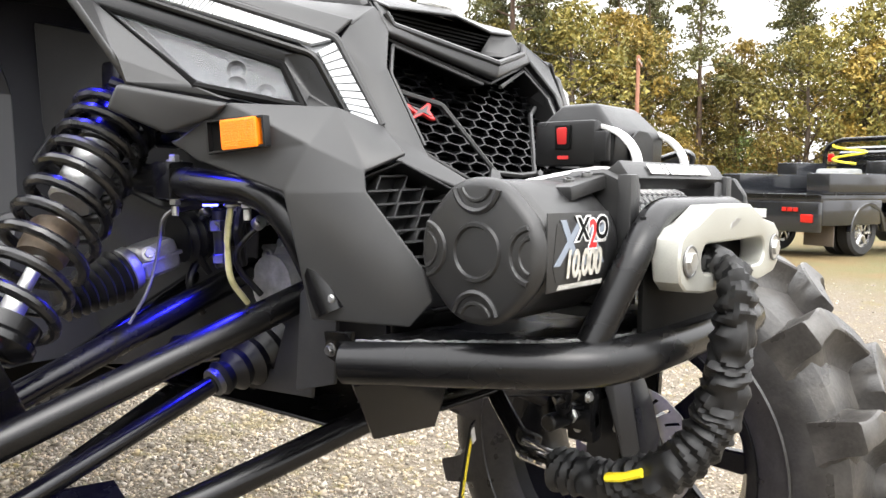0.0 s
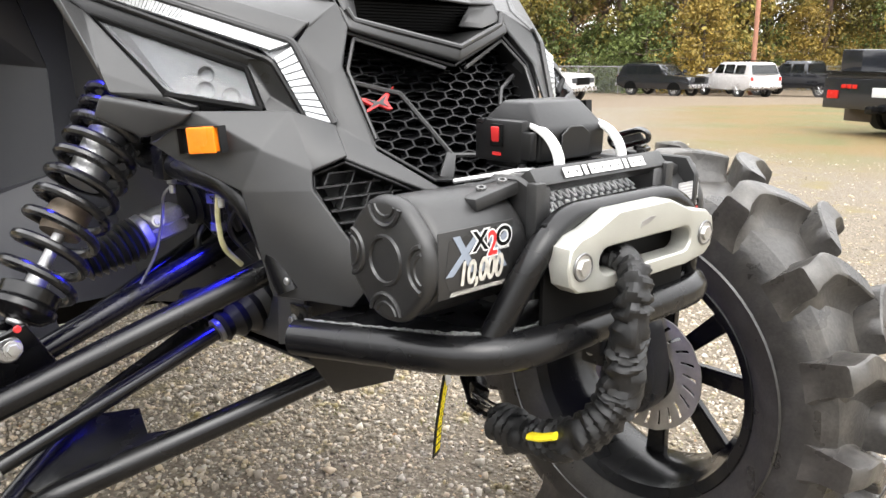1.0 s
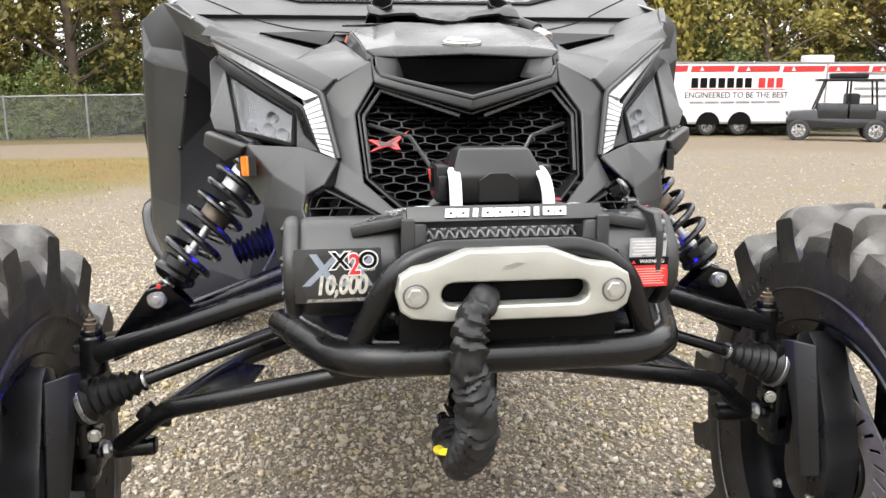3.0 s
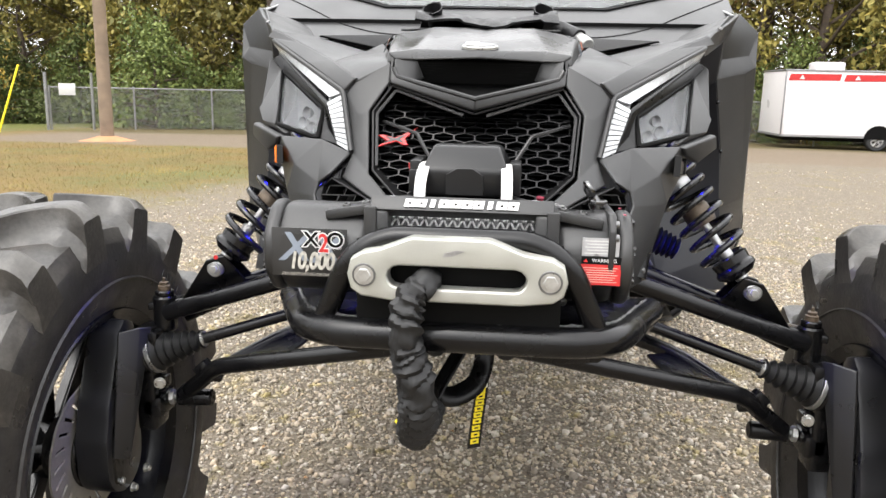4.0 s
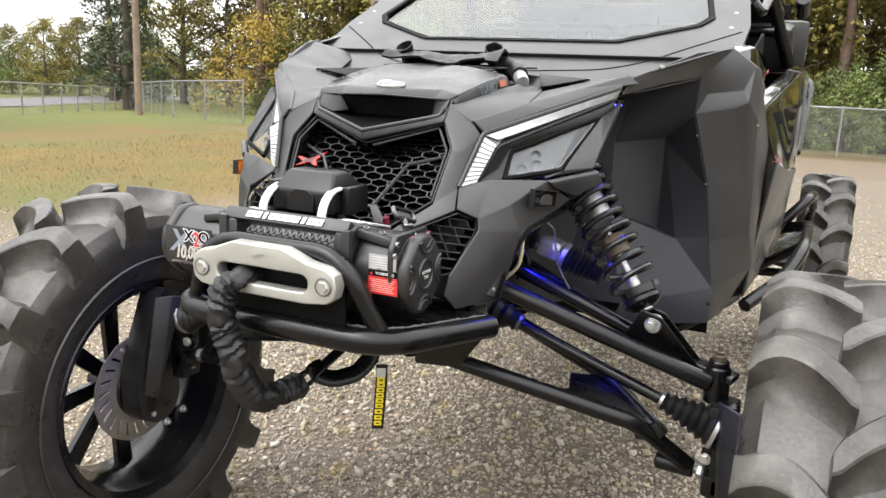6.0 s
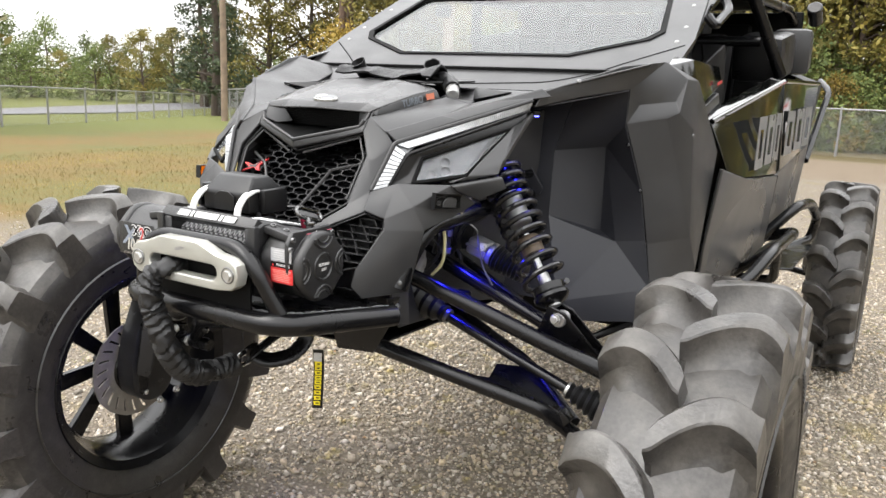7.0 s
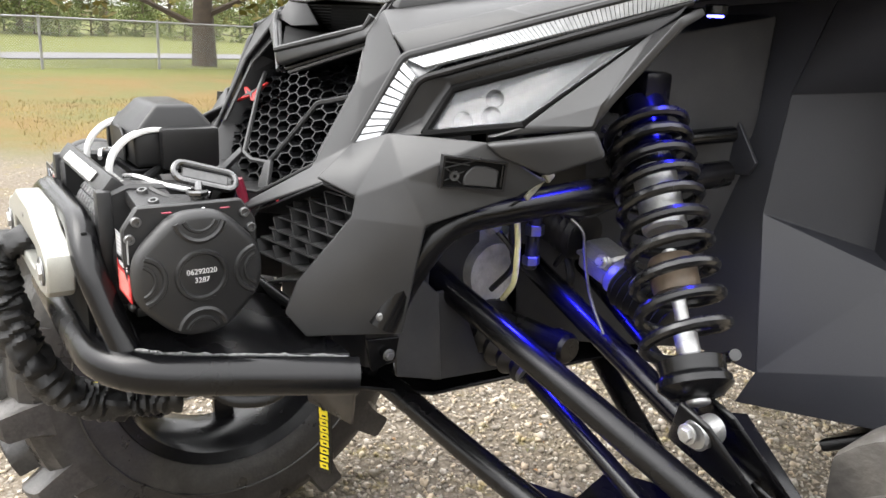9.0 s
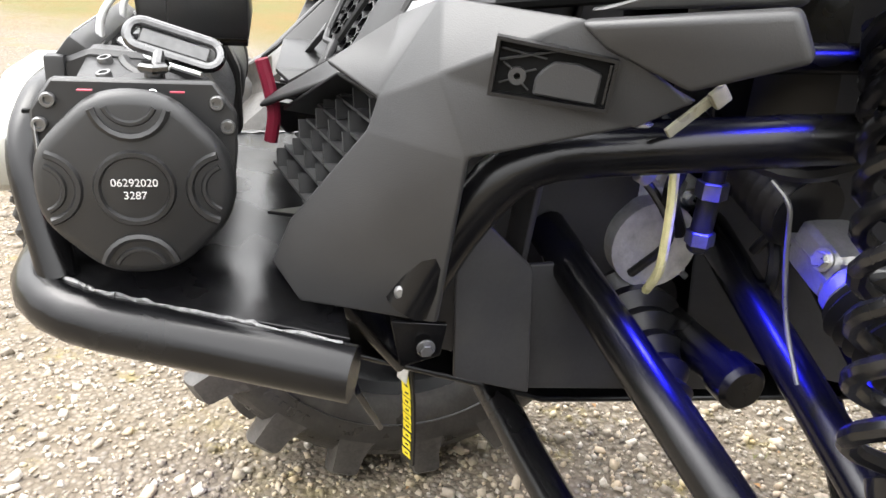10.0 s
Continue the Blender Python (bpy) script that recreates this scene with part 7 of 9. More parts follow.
    # lawn edge: a slanting line left of the yard, and a strip to the right
    d1 = math_node("ADD", math_node("MULTIPLY", math_node("ADD", X, 3.9), -0.919), math_node("MULTIPLY", math_node("SUBTRACT", Y, 8.5), 0.395))
    lawn_l = ramp(math_node("ADD", d1, math_node("MULTIPLY", wob, 0.6)), -0.9, 1.3)
    d2 = math_node("MINIMUM", math_node("SUBTRACT", X, 8.5), math_node("SUBTRACT", math_node("MULTIPLY", X, 0.62), math_node("SUBTRACT", Y, 1.0)))
    lawn_r = ramp(math_node("ADD", d2, wob), -1.0, 3.0)
    col = mix(lawn_l, gravel, lawn)
    col = mix(math_node("MULTIPLY", lawn_r, 0.8), col, lawn)
    # dirt track
    near_l = math_node("ADD", 15.6, math_node("MULTIPLY", math_node("ABSOLUTE", X, 0.0), 0.17))
    near_r = math_node("SUBTRACT", 19.0, math_node("MULTIPLY", X, 0.22))
    edge = math_node("MINIMUM", near_l, math_node("MAXIMUM", near_r, math_node("MULTIPLY", math_node("LESS_THAN", X, 8.0), 60.0)))
    trk = ramp(math_node("ADD", math_node("SUBTRACT", Y, edge), math_node("MULTIPLY", wob, 0.25)), -0.6, 0.7)
    dirt = mix(noise_node(9, 6, 0.7), (0.112, 0.084, 0.056), (0.160, 0.128, 0.094))
    col = mix(trk, col, dirt)
    far_l = ramp(math_node("ADD", math_node("SUBTRACT", Y, math_node("ADD", 24.0, math_node("MULTIPLY", math_node("MAXIMUM", X, 0.0), 0.05))), math_node("MULTIPLY", wob, 0.3)), 0.0, 1.5)
    leftmost = ramp(math_node("MULTIPLY", X, -1.0), 14.0, 17.0)
    litter = mix(noise_node(4, 6, 0.7), (0.066, 0.040, 0.019), (0.089, 0.081, 0.027))
    past = math_node("MULTIPLY", far_l, math_node("LESS_THAN", X, 20.0))
    col = mix(past, col, litter)
    col = mix(leftmost, col, lawn)
    ln.new(mix(math_node("MULTIPLY", fin, 0.25), col, (0.159, 0.130, 0.094)), b.inputs["Base Color"])
    b.inputs["Roughness"].default_value = 0.92
    b.inputs["Specular IOR Level"].default_value = 0.25
    bp = nd.new("ShaderNodeBump")
    bp.inputs["Strength"].default_value, bp.inputs["Distance"].default_value = 0.9, 0.012
    ln.new(math_node("SUBTRACT", math_node("MULTIPLY", fin, 0.8), vor.outputs["Distance"]), bp.inputs["Height"])
    ln.new(bp.outputs["Normal"], b.inputs["Normal"])
    return m


bm = bmesh.new()
rings, n = [0.0, 1, 2, 3, 4.5, 6, 8, 11, 14, 18, 24, 32, 40, 50, 70, 120, 300, 1500], 72
prev = None
for r in rings:
    cur = [bm.verts.new((0, 0, 0))] if r == 0 else [bm.verts.new((r * math.cos(2 * math.pi * k / n), r * math.sin(2 * math.pi * k / n), ground_z(r, 0))) for k in range(n)]
    if prev:
        for k in range(n):
            j = (k + 1) % n
            bm.faces.new((prev[0], cur[k], cur[j]) if len(prev) == 1 else (prev[k], cur[k], cur[j], prev[j]))
    prev = cur
solo("ground", bm, ground_material(), "gravel yard beside a dry lawn and a tan dirt track", "ground", kind="structure")

# paved road beyond the lawn fence
M_ASPHALT = mat("worn_asphalt", (0.111, 0.107, 0.112), 0.85, var=0.15, scale=3, bump=0.4)
bm = bmesh.new()
prev = None
for k in range(25):
    t = k / 24
    x, y = -33.0 - 20 * t + 8 * (t - 0.5) ** 2, 2.0 + 52 * t
    cur = [bm.verts.new((x + dx, y + dx * 0.35, ground_z(x + dx, y) + 0.03)) for dx in (-3.2, 3.2)]
    if prev:
        bm.faces.new((prev[0], prev[1], cur[1], cur[0]))
    prev = cur
solo("road", bm, M_ASPHALT, "grey asphalt road behind the lawn fence", "road", kind="structure")

# loose stones of the yard
rng = np.random.default_rng(4)
NB = 128000
px, py = rng.normal(0.1, 2.3, NB), rng.normal(2.6, 2.5, NB)
NC = 14000
px, py = np.r_[px, rng.uniform(-6, 10.0, NC)], np.r_[py, rng.uniform(-6.0, 14.0, NC)]
keep = (-0.919 * (px + 3.9) + 0.395 * (py - 8.5) + rng.normal(0, 0.6, len(px))) < 0.2
px, py = px[keep], py[keep]
NS = len(px)
cube = np.array([(x, y, z) for x in (-1, 1) for y in (-1, 1) for z in (-1, 1)]) / 1.5
tri = np.array([(0, 1, 3), (0, 3, 2), (4, 6, 7), (4, 7, 5), (0, 4, 5), (0, 5, 1), (2, 3, 7), (2, 7, 6), (0, 2, 6), (0, 6, 4), (1, 5, 7), (1, 7, 3)])
size = np.clip(rng.lognormal(math.log(0.0070), 0.42, NS), 0.0032, 0.024)
v = cube[None] * rng.uniform(0.40, 1.30, (NS, 8, 3))
v = v * (size[:, None] * rng.uniform(0.6, 1.3, (NS, 3)))[:, None, :]
v[:, :, 2] *= 0.75
an, tl = rng.uniform(0, 2 * np.pi, NS)[:, None], rng.normal(0, 0.5, NS)[:, None]
vx, vz = v[:, :, 0] * np.cos(tl) - v[:, :, 2] * np.sin(tl), v[:, :, 0] * np.sin(tl) + v[:, :, 2] * np.cos(tl)
vx, vy = vx * np.cos(an) - v[:, :, 1] * np.sin(an), vx * np.sin(an) + v[:, :, 1] * np.cos(an)
v = np.stack([vx + px[:, None], vy + py[:, None], vz + (size * 0.25)[:, None]], 2).reshape(-1, 3)
f = (tri[None] + (np.arange(NS) * 8)[:, None, None]).reshape(-1, 3)
me = bpy.data.meshes.new("gravel_stones")
me.vertices.add(len(v))
me.vertices.foreach_set("co", v.ravel().astype(np.float32))
me.loops.add(len(f) * 3)
me.loops.foreach_set("vertex_index", f.ravel().astype(np.int32))
me.polygons.add(len(f))
me.polygons.foreach_set("loop_start", np.arange(0, len(f) * 3, 3, dtype=np.int32))
me.update(calc_edges=True)


def stone_material():
    m = bpy.data.materials.new("mixed_gravel_stone")
    m.use_nodes = True
    nd, ln = m.node_tree.nodes, m.node_tree.links
    b = nd["Principled BSDF"]
    g, cr, tc, nz, mx = nd.new("ShaderNodeNewGeometry"), nd.new("ShaderNodeValToRGB"), nd.new("ShaderNodeTexCoord"), nd.new("ShaderNodeTexNoise"), nd.new("ShaderNodeMixRGB")
    e = cr.color_ramp.elements
    e[0].position, e[0].color = 0.0, (0.175, 0.152, 0.122, 1)
    e[1].position, e[1].color = 1.0, (0.672, 0.610, 0.510, 1)
    for p, c in ((0.2, (0.315, 0.272, 0.216, 1)), (0.45, (0.460, 0.392, 0.301, 1)), (0.66, (0.548, 0.442, 0.309, 1)), (0.82, (0.442, 0.403, 0.351, 1))):
        e.new(p).color = c
    ln.new(g.outputs["Random Per Island"], cr.inputs["Fac"])
    nz.inputs["Scale"].default_value, nz.inputs["Detail"].default_value = 120, 4
    ln.new(tc.outputs["Object"], nz.inputs["Vector"])
    mx.blend_type, mx.inputs["Fac"].default_value = "MULTIPLY", 0.5
    ln.new(cr.outputs[0], mx.inputs["Color1"])
    ln.new(nz.outputs["Fac"], mx.inputs["Color2"])
    # yellow moss and clay dust in patches
    n2, rp, m2 = nd.new("ShaderNodeTexNoise"), nd.new("ShaderNodeMapRange"), nd.new("ShaderNodeMixRGB")
    n2.inputs["Scale"].default_value, n2.inputs["Detail"].default_value, n2.inputs["Roughness"].default_value = 1.1, 6, 0.75
    rp.inputs["From Min"].default_value, rp.inputs["From Max"].default_value, rp.inputs["To Max"].default_value = 0.54, 0.70, 0.65
    ln.new(tc.outputs["Object"], n2.inputs["Vector"])
    ln.new(n2.outputs["Fac"], rp.inputs["Value"])
    ln.new(rp.outputs[0], m2.inputs["Fac"])
    ln.new(mx.outputs[0], m2.inputs["Color1"])
    m2.inputs["Color2"].default_value = (0.26, 0.205, 0.06, 1)
    n3, r3, m3 = nd.new("ShaderNodeTexNoise"), nd.new("ShaderNodeMapRange"), nd.new("ShaderNodeMixRGB")
    n3.inputs["Scale"].default_value, n3.inputs["Detail"].default_value, n3.inputs["Roughness"].default_value = 6.5, 4, 0.65
    r3.inputs["From Min"].default_value, r3.inputs["From Max"].default_value, r3.inputs["To Max"].default_value = 0.58, 0.70, 0.70
    ln.new(tc.outputs["Object"], n3.inputs["Vector"])
    ln.new(n3.outputs["Fac"], r3.inputs["Value"])
    ln.new(r3.outputs[0], m3.inputs["Fac"])
    ln.new(m2.outputs[0], m3.inputs["Color1"])
    m3.inputs["Color2"].default_value = (0.36, 0.29, 0.10, 1)
    ln.new(m3.outputs[0], b.inputs["Base Color"])
    b.inputs["Roughness"].default_value = 0.85
    return m


me.materials.append(stone_material())
tagged(new("gravel", me), "loose grey and tan crushed gravel stones", "gravel", kind="stuff")

# small weeds between the stones
M_WEED = mat("yellow_green_weed", (0.139, 0.140, 0.037), 0.7, var=0.4, scale=6)
bm = bmesh.new()
random.seed(8)
for _ in range(260):
    x, y = random.uniform(-3.3, 4.0), random.uniform(0.2, 8)
    for k in range(random.randint(6, 16)):
        a, L = random.uniform(0, 6.28), random.uniform(0.01, 0.035)
        bx, by = x + random.gauss(0, 0.03), y + random.gauss(0, 0.03)
        w = 0.0022
        p = [(bx - w * math.sin(a), by + w * math.cos(a), 0.004), (bx + w * math.sin(a), by - w * math.cos(a), 0.004), (bx + L * 0.7 * math.cos(a), by + L * 0.7 * math.sin(a), 0.004 + L * 0.7)]
        bm.faces.new([bm.verts.new(q) for q in p])
solo("weeds", bm, M_WEED, "sparse yellow-green weeds in the gravel", "weeds", kind="stuff")
# fallen leaves
M_LEAF = mat("dry_fallen_leaf", (0.215, 0.110, 0.037), 0.7, var=0.4, scale=5)
bm = bmesh.new()
for _ in range(420):
    x, y, a, L = random.uniform(-4, 5), random.uniform(0.3, 9), random.uniform(0, 6.28), random.uniform(0.008, 0.022)
    ca, sa = math.cos(a), math.sin(a)
    z = 0.016
    pts = [(0, 0, 0), (L * 0.5, L * 0.35, 0.006), (L, 0, 0.002), (L * 0.5, -L * 0.35, 0.006)]
    bm.faces.new([bm.verts.new((x + p * ca - q * sa, y + p * sa + q * ca, z + r)) for p, q, r in pts])
solo("fallen_leaves", bm, M_LEAF, "small dry brown leaves on the gravel", "leaves", kind="stuff")
# lawn blades near the yard
M_GRASS = mat("dry_lawn_grass", (0.19, 0.145, 0.042), 0.75, var=0.45, scale=0.8, fine=0.3)
gx, gy = rng.uniform(-12, -3, 60000), rng.uniform(1.0, 15.0, 60000)
dd = -0.919 * (gx + 3.9) + 0.395 * (gy - 8.5)
k = (dd + rng.normal(0, 0.7, len(gx))) > 0.2
gx, gy = gx[k][:26000], gy[k][:26000]
NG = len(gx)
ga, gl = rng.uniform(0, 6.283, NG), rng.uniform(0.02, 0.06, NG)
lean = rng.uniform(0.2, 0.9, NG)
vb = np.stack([np.stack([gx - 0.004 * np.sin(ga), gy + 0.004 * np.cos(ga), np.zeros(NG)], 1), np.stack([gx + 0.004 * np.sin(ga), gy - 0.004 * np.cos(ga), np.zeros(NG)], 1),
               np.stack([gx + gl * lean * np.cos(ga), gy + gl * lean * np.sin(ga), gl], 1)], 1).reshape(-1, 3)
me = bpy.data.meshes.new("lawn_grass")
me.from_pydata(vb.tolist(), [], np.arange(NG * 3).reshape(-1, 3).tolist())
me.materials.append(M_GRASS)
tagged(new("lawn_grass", me), "short dry yellow-green lawn grass", "grass", kind="stuff")

# ---------------- trees ----------------
def leaf_material(name, c1, c2):
    m = bpy.data.materials.new(name)
    m.use_nodes = True
    nd, ln = m.node_tree.nodes, m.node_tree.links
    b = nd["Principled BSDF"]
    g, oi, cr, mx, hs = nd.new("ShaderNodeNewGeometry"), nd.new("ShaderNodeObjectInfo"), nd.new("ShaderNodeMixRGB"), nd.new("ShaderNodeMapRange"), nd.new("ShaderNodeHueSaturation")
    cr.inputs["Color1"].default_value, cr.inputs["Color2"].default_value = (*c1, 1), (*c2, 1)
    ln.new(g.outputs["Random Per Island"], cr.inputs["Fac"])
    mx.inputs["To Min"].default_value, mx.inputs["To Max"].default_value = 0.7, 1.3
    ln.new(oi.outputs["Random"], mx.inputs["Value"])
    ln.new(cr.outputs[0], hs.inputs["Color"])
    ln.new(mx.outputs[0], hs.inputs["Value"])
    ln.new(hs.outputs[0], b.inputs["Base Color"])
    b.inputs["Roughness"].default_value = 0.6
    b.inputs["Specular IOR Level"].default_value = 0.3
    return m


M_BARK = mat("grey_brown_bark", (0.082, 0.061, 0.046), 0.9, var=0.3, scale=6, bump=0.8, bump_scale=40, per_object=0.3)
M_PBARK = mat("reddish_pine_bark", (0.108, 0.070, 0.050), 0.9, var=0.3, scale=5, bump=0.8, bump_scale=30, per_object=0.3)
L_OAK = leaf_material("oak_foliage", (0.080, 0.078, 0.017), (0.233, 0.187, 0.043))
L_YELLOW = leaf_material("yellowing_foliage", (0.139, 0.103, 0.020), (0.292, 0.197, 0.039))
L_PINE = leaf_material("pine_foliage", (0.051, 0.057, 0.018), (0.137, 0.126, 0.037))
L_CEDAR = leaf_material("cedar_foliage", (0.025, 0.040, 0.016), (0.066, 0.087, 0.036))
L_HEDGE = leaf_material("hedge_foliage", (0.05, 0.075, 0.02), (0.14, 0.165, 0.045))
L_BROWN = leaf_material("rusty_foliage", (0.126, 0.069, 0.024), (0.214, 0.130, 0.046))


def leaf_cloud(centres, per, spread, leaf, seed):
    """Many small bent leaves scattered round the ends of the limbs."""
    g = np.random.default_rng(seed)
    cs = np.repeat(np.array([c[:3] for c in centres]), per, 0)
    rs = np.repeat(np.array([c[3] for c in centres]), per)
    d = g.normal(size=(len(cs), 3))
    d /= np.linalg.norm(d, axis=1)[:, None]
    p = cs + d * (rs * g.uniform(0.25, 1.0, len(cs)) ** 0.6)[:, None] * np.array([1, 1, spread])
    a = g.normal(size=(len(p), 3))
    a /= np.linalg.norm(a, axis=1)[:, None]
    b = np.cross(a, g.normal(size=(len(p), 3)))
    b /= np.linalg.norm(b, axis=1)[:, None]
    L = (leaf * g.uniform(0.6, 1.5, len(p)))[:, None]
    v = np.stack([p - a * L, p - b * L * 0.5 + a * L * 0.1, p + a * L, p + b * L * 0.5], 1).reshape(-1, 3)
    return v, np.arange(len(v)).reshape(-1, 4)


def make_tree(name, place, height, kind, seed, label):
    g = random.Random(seed)
    t = thing(name, place, label, "tree", "trees round the yard")
    pine = kind == "pine"
    base_r = height * (0.016 if pine else 0.02)
    bend = [Vector((g.gauss(0, 0.012) * height * k / 6, g.gauss(0, 0.012) * height * k / 6, height * 0.94 * k / 6)) for k in range(7)]
    o = Vector(place)
    bm = tube([o + p for p in bend], base_r, 9, radii=[base_r * (1.25 if k == 0 else 1 - 0.14 * k) for k in range(7)])
    centres = []
    lo = {"pine": 0.45, "oak": 0.07, "yellow": 0.07, "cedar": 0.04, "bush": 0.0, "gold_bush": 0.0, "brown": 0.25}[kind]
    nb = {"pine": 22, "oak": 34, "yellow": 32, "cedar": 34, "bush": 22, "gold_bush": 22, "brown": 22}[kind]
    for k in range(nb):
        u = lo + (1 - lo) * (k + 0.5) / nb
        z = height * 0.94 * u
        i = min(5, int(u * 6))
        p0 = o + bend[i].lerp(bend[i + 1], u * 6 - i)
        ang = k * 2.4 + g.uniform(-0.4, 0.4)
        if kind == "cedar":
            reach = height * 0.15 * (1 - u) ** 0.8 + 0.15
        elif kind in ("bush", "gold_bush"):
            reach = height * 0.55 * (1 - u * u) + 0.1
        elif pine:
            reach = height * 0.17 * (1.15 - u) + 0.2
        else:
            reach = height * 0.30 * math.sin(math.pi * min(1, max(0.2, (u - lo) / (1 - lo) * 0.78 + 0.22))) + 0.2
        reach *= g.uniform(0.65, 1.2)
        end = p0 + Vector((math.cos(ang) * reach, math.sin(ang) * reach, reach * (0.12 if pine or kind == "cedar" else 0.04 if "bush" in kind else 0.45)))
        join(bm, tube([p0, p0.lerp(end, 0.55) + Vector((0, 0, 0.04 * reach)), end], 0.02, 5, radii=[base_r * 0.32 * (1.1 - u) + 0.012, base_r * 0.2 * (1.1 - u) + 0.01, 0.006]))
        rr = {"pine": 0.050, "oak": 0.075, "yellow": 0.070, "cedar": 0.048, "bush": 0.17, "gold_bush": 0.17, "brown": 0.07}[kind] * height * g.uniform(0.7, 1.3)
        centres.append((*(end - o), rr))
        centres.append((*(p0.lerp(end, 0.6) - o + Vector((g.gauss(0, rr * 0.5), g.gauss(0, rr * 0.5), g.gauss(0, rr * 0.3)))), rr * 0.9))
    part("trunk", bm, M_PBARK if pine else M_BARK, t, smooth=60)
    per = {"pine": 120, "oak": 115, "yellow": 115, "cedar": 100, "bush": 85, "gold_bush": 85, "brown": 80}[kind]
    leaf = {"pine": 0.11, "oak": 0.135, "yellow": 0.13, "cedar": 0.10, "bush": 0.11, "gold_bush": 0.11, "brown": 0.11}[kind] * (height / 14) ** 0.5
    v, f = leaf_cloud(centres, per, 0.6 if pine else 0.8, leaf, seed)
    me = bpy.data.meshes.new("crown")
    me.from_pydata(v.tolist(), [], f.tolist())
    me.materials.append({"pine": L_PINE, "oak": L_OAK, "yellow": L_YELLOW, "cedar": L_CEDAR, "bush": L_HEDGE, "gold_bush": L_YELLOW, "brown": L_BROWN}[kind])
    crown = new("crown", me)
    crown.parent = t
    return t


random.seed(21)


def spot(az, d):
    x, y = d * math.cos(radians(az)), d * math.sin(radians(az))
    return (x, y, ground_z(x, y) - 0.05)


PROTO = {
    "pine": [make_tree("pine_tree", spot(62, 40), 17, "pine", 1, "tall pine tree with a bare trunk behind the fence"), make_tree("pine_tree", spot(98, 41), 19, "pine", 2, "tall pine tree with a bare trunk behind the fence")],
    "oak": [make_tree("oak_tree", spot(52, 47), 13, "oak", 3, "green leafy tree at the wood's edge"), make_tree("oak_tree", spot(84, 45), 11, "oak", 4, "green leafy tree at the wood's edge")],
    "yellow": [make_tree("yellow_tree", spot(40, 56), 12, "yellow", 5, "tree with yellowing autumn leaves at the wood's edge")],
    "cedar": [make_tree("cedar_tree", (-36, 34, ground_z(-36, 34)), 15, "cedar", 6, "dense dark conifer beyond the lawn")],
    "brown": [make_tree("brown_tree", spot(109, 44), 14, "brown", 7, "tree with thin rusty autumn leaves")],
    "gold_bush": [make_tree("shrub", spot(30, 52), 3.2, "gold_bush", 9, "yellowing leafy shrub at the wood's edge")],
    "bush": [make_tree("shrub", spot(75, 36), 2.6, "bush", 8, "low leafy shrub along the fence")],
}


def grow(kind, x, y, scale=1.0):
    src = random.choice(PROTO[kind])
    m = pose(x, y, ground_z(x, y) - 0.05, 0, 0, random.uniform(0, 360))
    c = copy_thing(src, m)
    c.scale = (scale, scale, scale * random.uniform(0.92, 1.1))
    return c


# woods: rows of trees by bearing; nearer on the far side of the track, further to the right
for az, d0 in [(k, (62 if k < 30 else 54 if k < 45 else 44 if k < 60 else 37 if k < 118 else 46)) for k in range(4, 128, 3)]:
    for row in range(3):
        a, d = az + random.uniform(-1.4, 1.4), d0 + row * 5.5 + random.uniform(-2, 2)
        kind = random.choice(["pine", "oak", "oak", "yellow" if az < 34 else "pine", "brown" if random.random() < 0.3 else "oak", "yellow" if az < 34 else "pine" if row else "oak"])
        x, y = d * math.cos(radians(a)), d * math.sin(radians(a))
        grow(kind, x, y, random.uniform(0.75, 1.15) * (1.10 if az < 42 else 1.0))
    for _ in range(3):
        a, d = az + random.uniform(-1.6, 1.6), d0 - 2.5 + random.uniform(-1.5, 3)
        grow("gold_bush" if random.random() < (0.5 if az < 34 else 0.08) else "bush", d * math.cos(radians(a)), d * math.sin(radians(a)), random.uniform(0.8, 1.7) * (1.35 if az < 45 else 1.0))
# beyond the lawn: hedgerow, a few taller trees, far line
for k in range(34):
    a, d = 127 + k * 1.9 + random.uniform(-0.8, 0.8), random.uniform(66, 76)
    grow("bush", d * math.cos(radians(a)), d * math.sin(radians(a)), random.uniform(1.1, 1.9))
for a, d, kind, sc in ((137.5, 62, "cedar", 1.0), (136, 65, "cedar", 0.9), (133, 60, "oak", 1.0), (130, 58, "oak", 1.1), (128, 60, "yellow", 1.0), (141.5, 70, "oak", 0.5), (143.5, 72, "oak", 0.42),
                       (146.5, 80, "oak", 0.36), (151.2, 110, "cedar", 0.62), (139.5, 70, "oak", 0.6), (152, 115, "cedar", 0.5), (158, 90, "oak", 0.4), (161, 85, "oak", 0.45), (164, 80, "oak", 0.6),
                       (168, 76, "pine", 0.9), (173, 72, "oak", 0.9), (178, 70, "oak", 1.0), (184, 72, "pine", 1.0)):
    grow(kind, d * math.cos(radians(a)), d * math.sin(radians(a)), sc)
for k in range(30):
    a = 128 + 2.4 * k
    grow("bush", 120 * math.cos(radians(a)), 120 * math.sin(radians(a)), random.uniform(2.2, 3.6))
for k in range(13):
    a, d = 198 + k * 12.8 + random.uniform(-2, 2), random.uniform(60, 75)
    grow(random.choice(["oak", "pine", "oak"]), d * math.cos(radians(a)), d * math.sin(radians(a)), random.uniform(0.8, 1.1))
# a thick trunk standing on the lawn
grow("oak", -24.6, 8.2, 1.0).scale = (1.5, 1.5, 1.35)

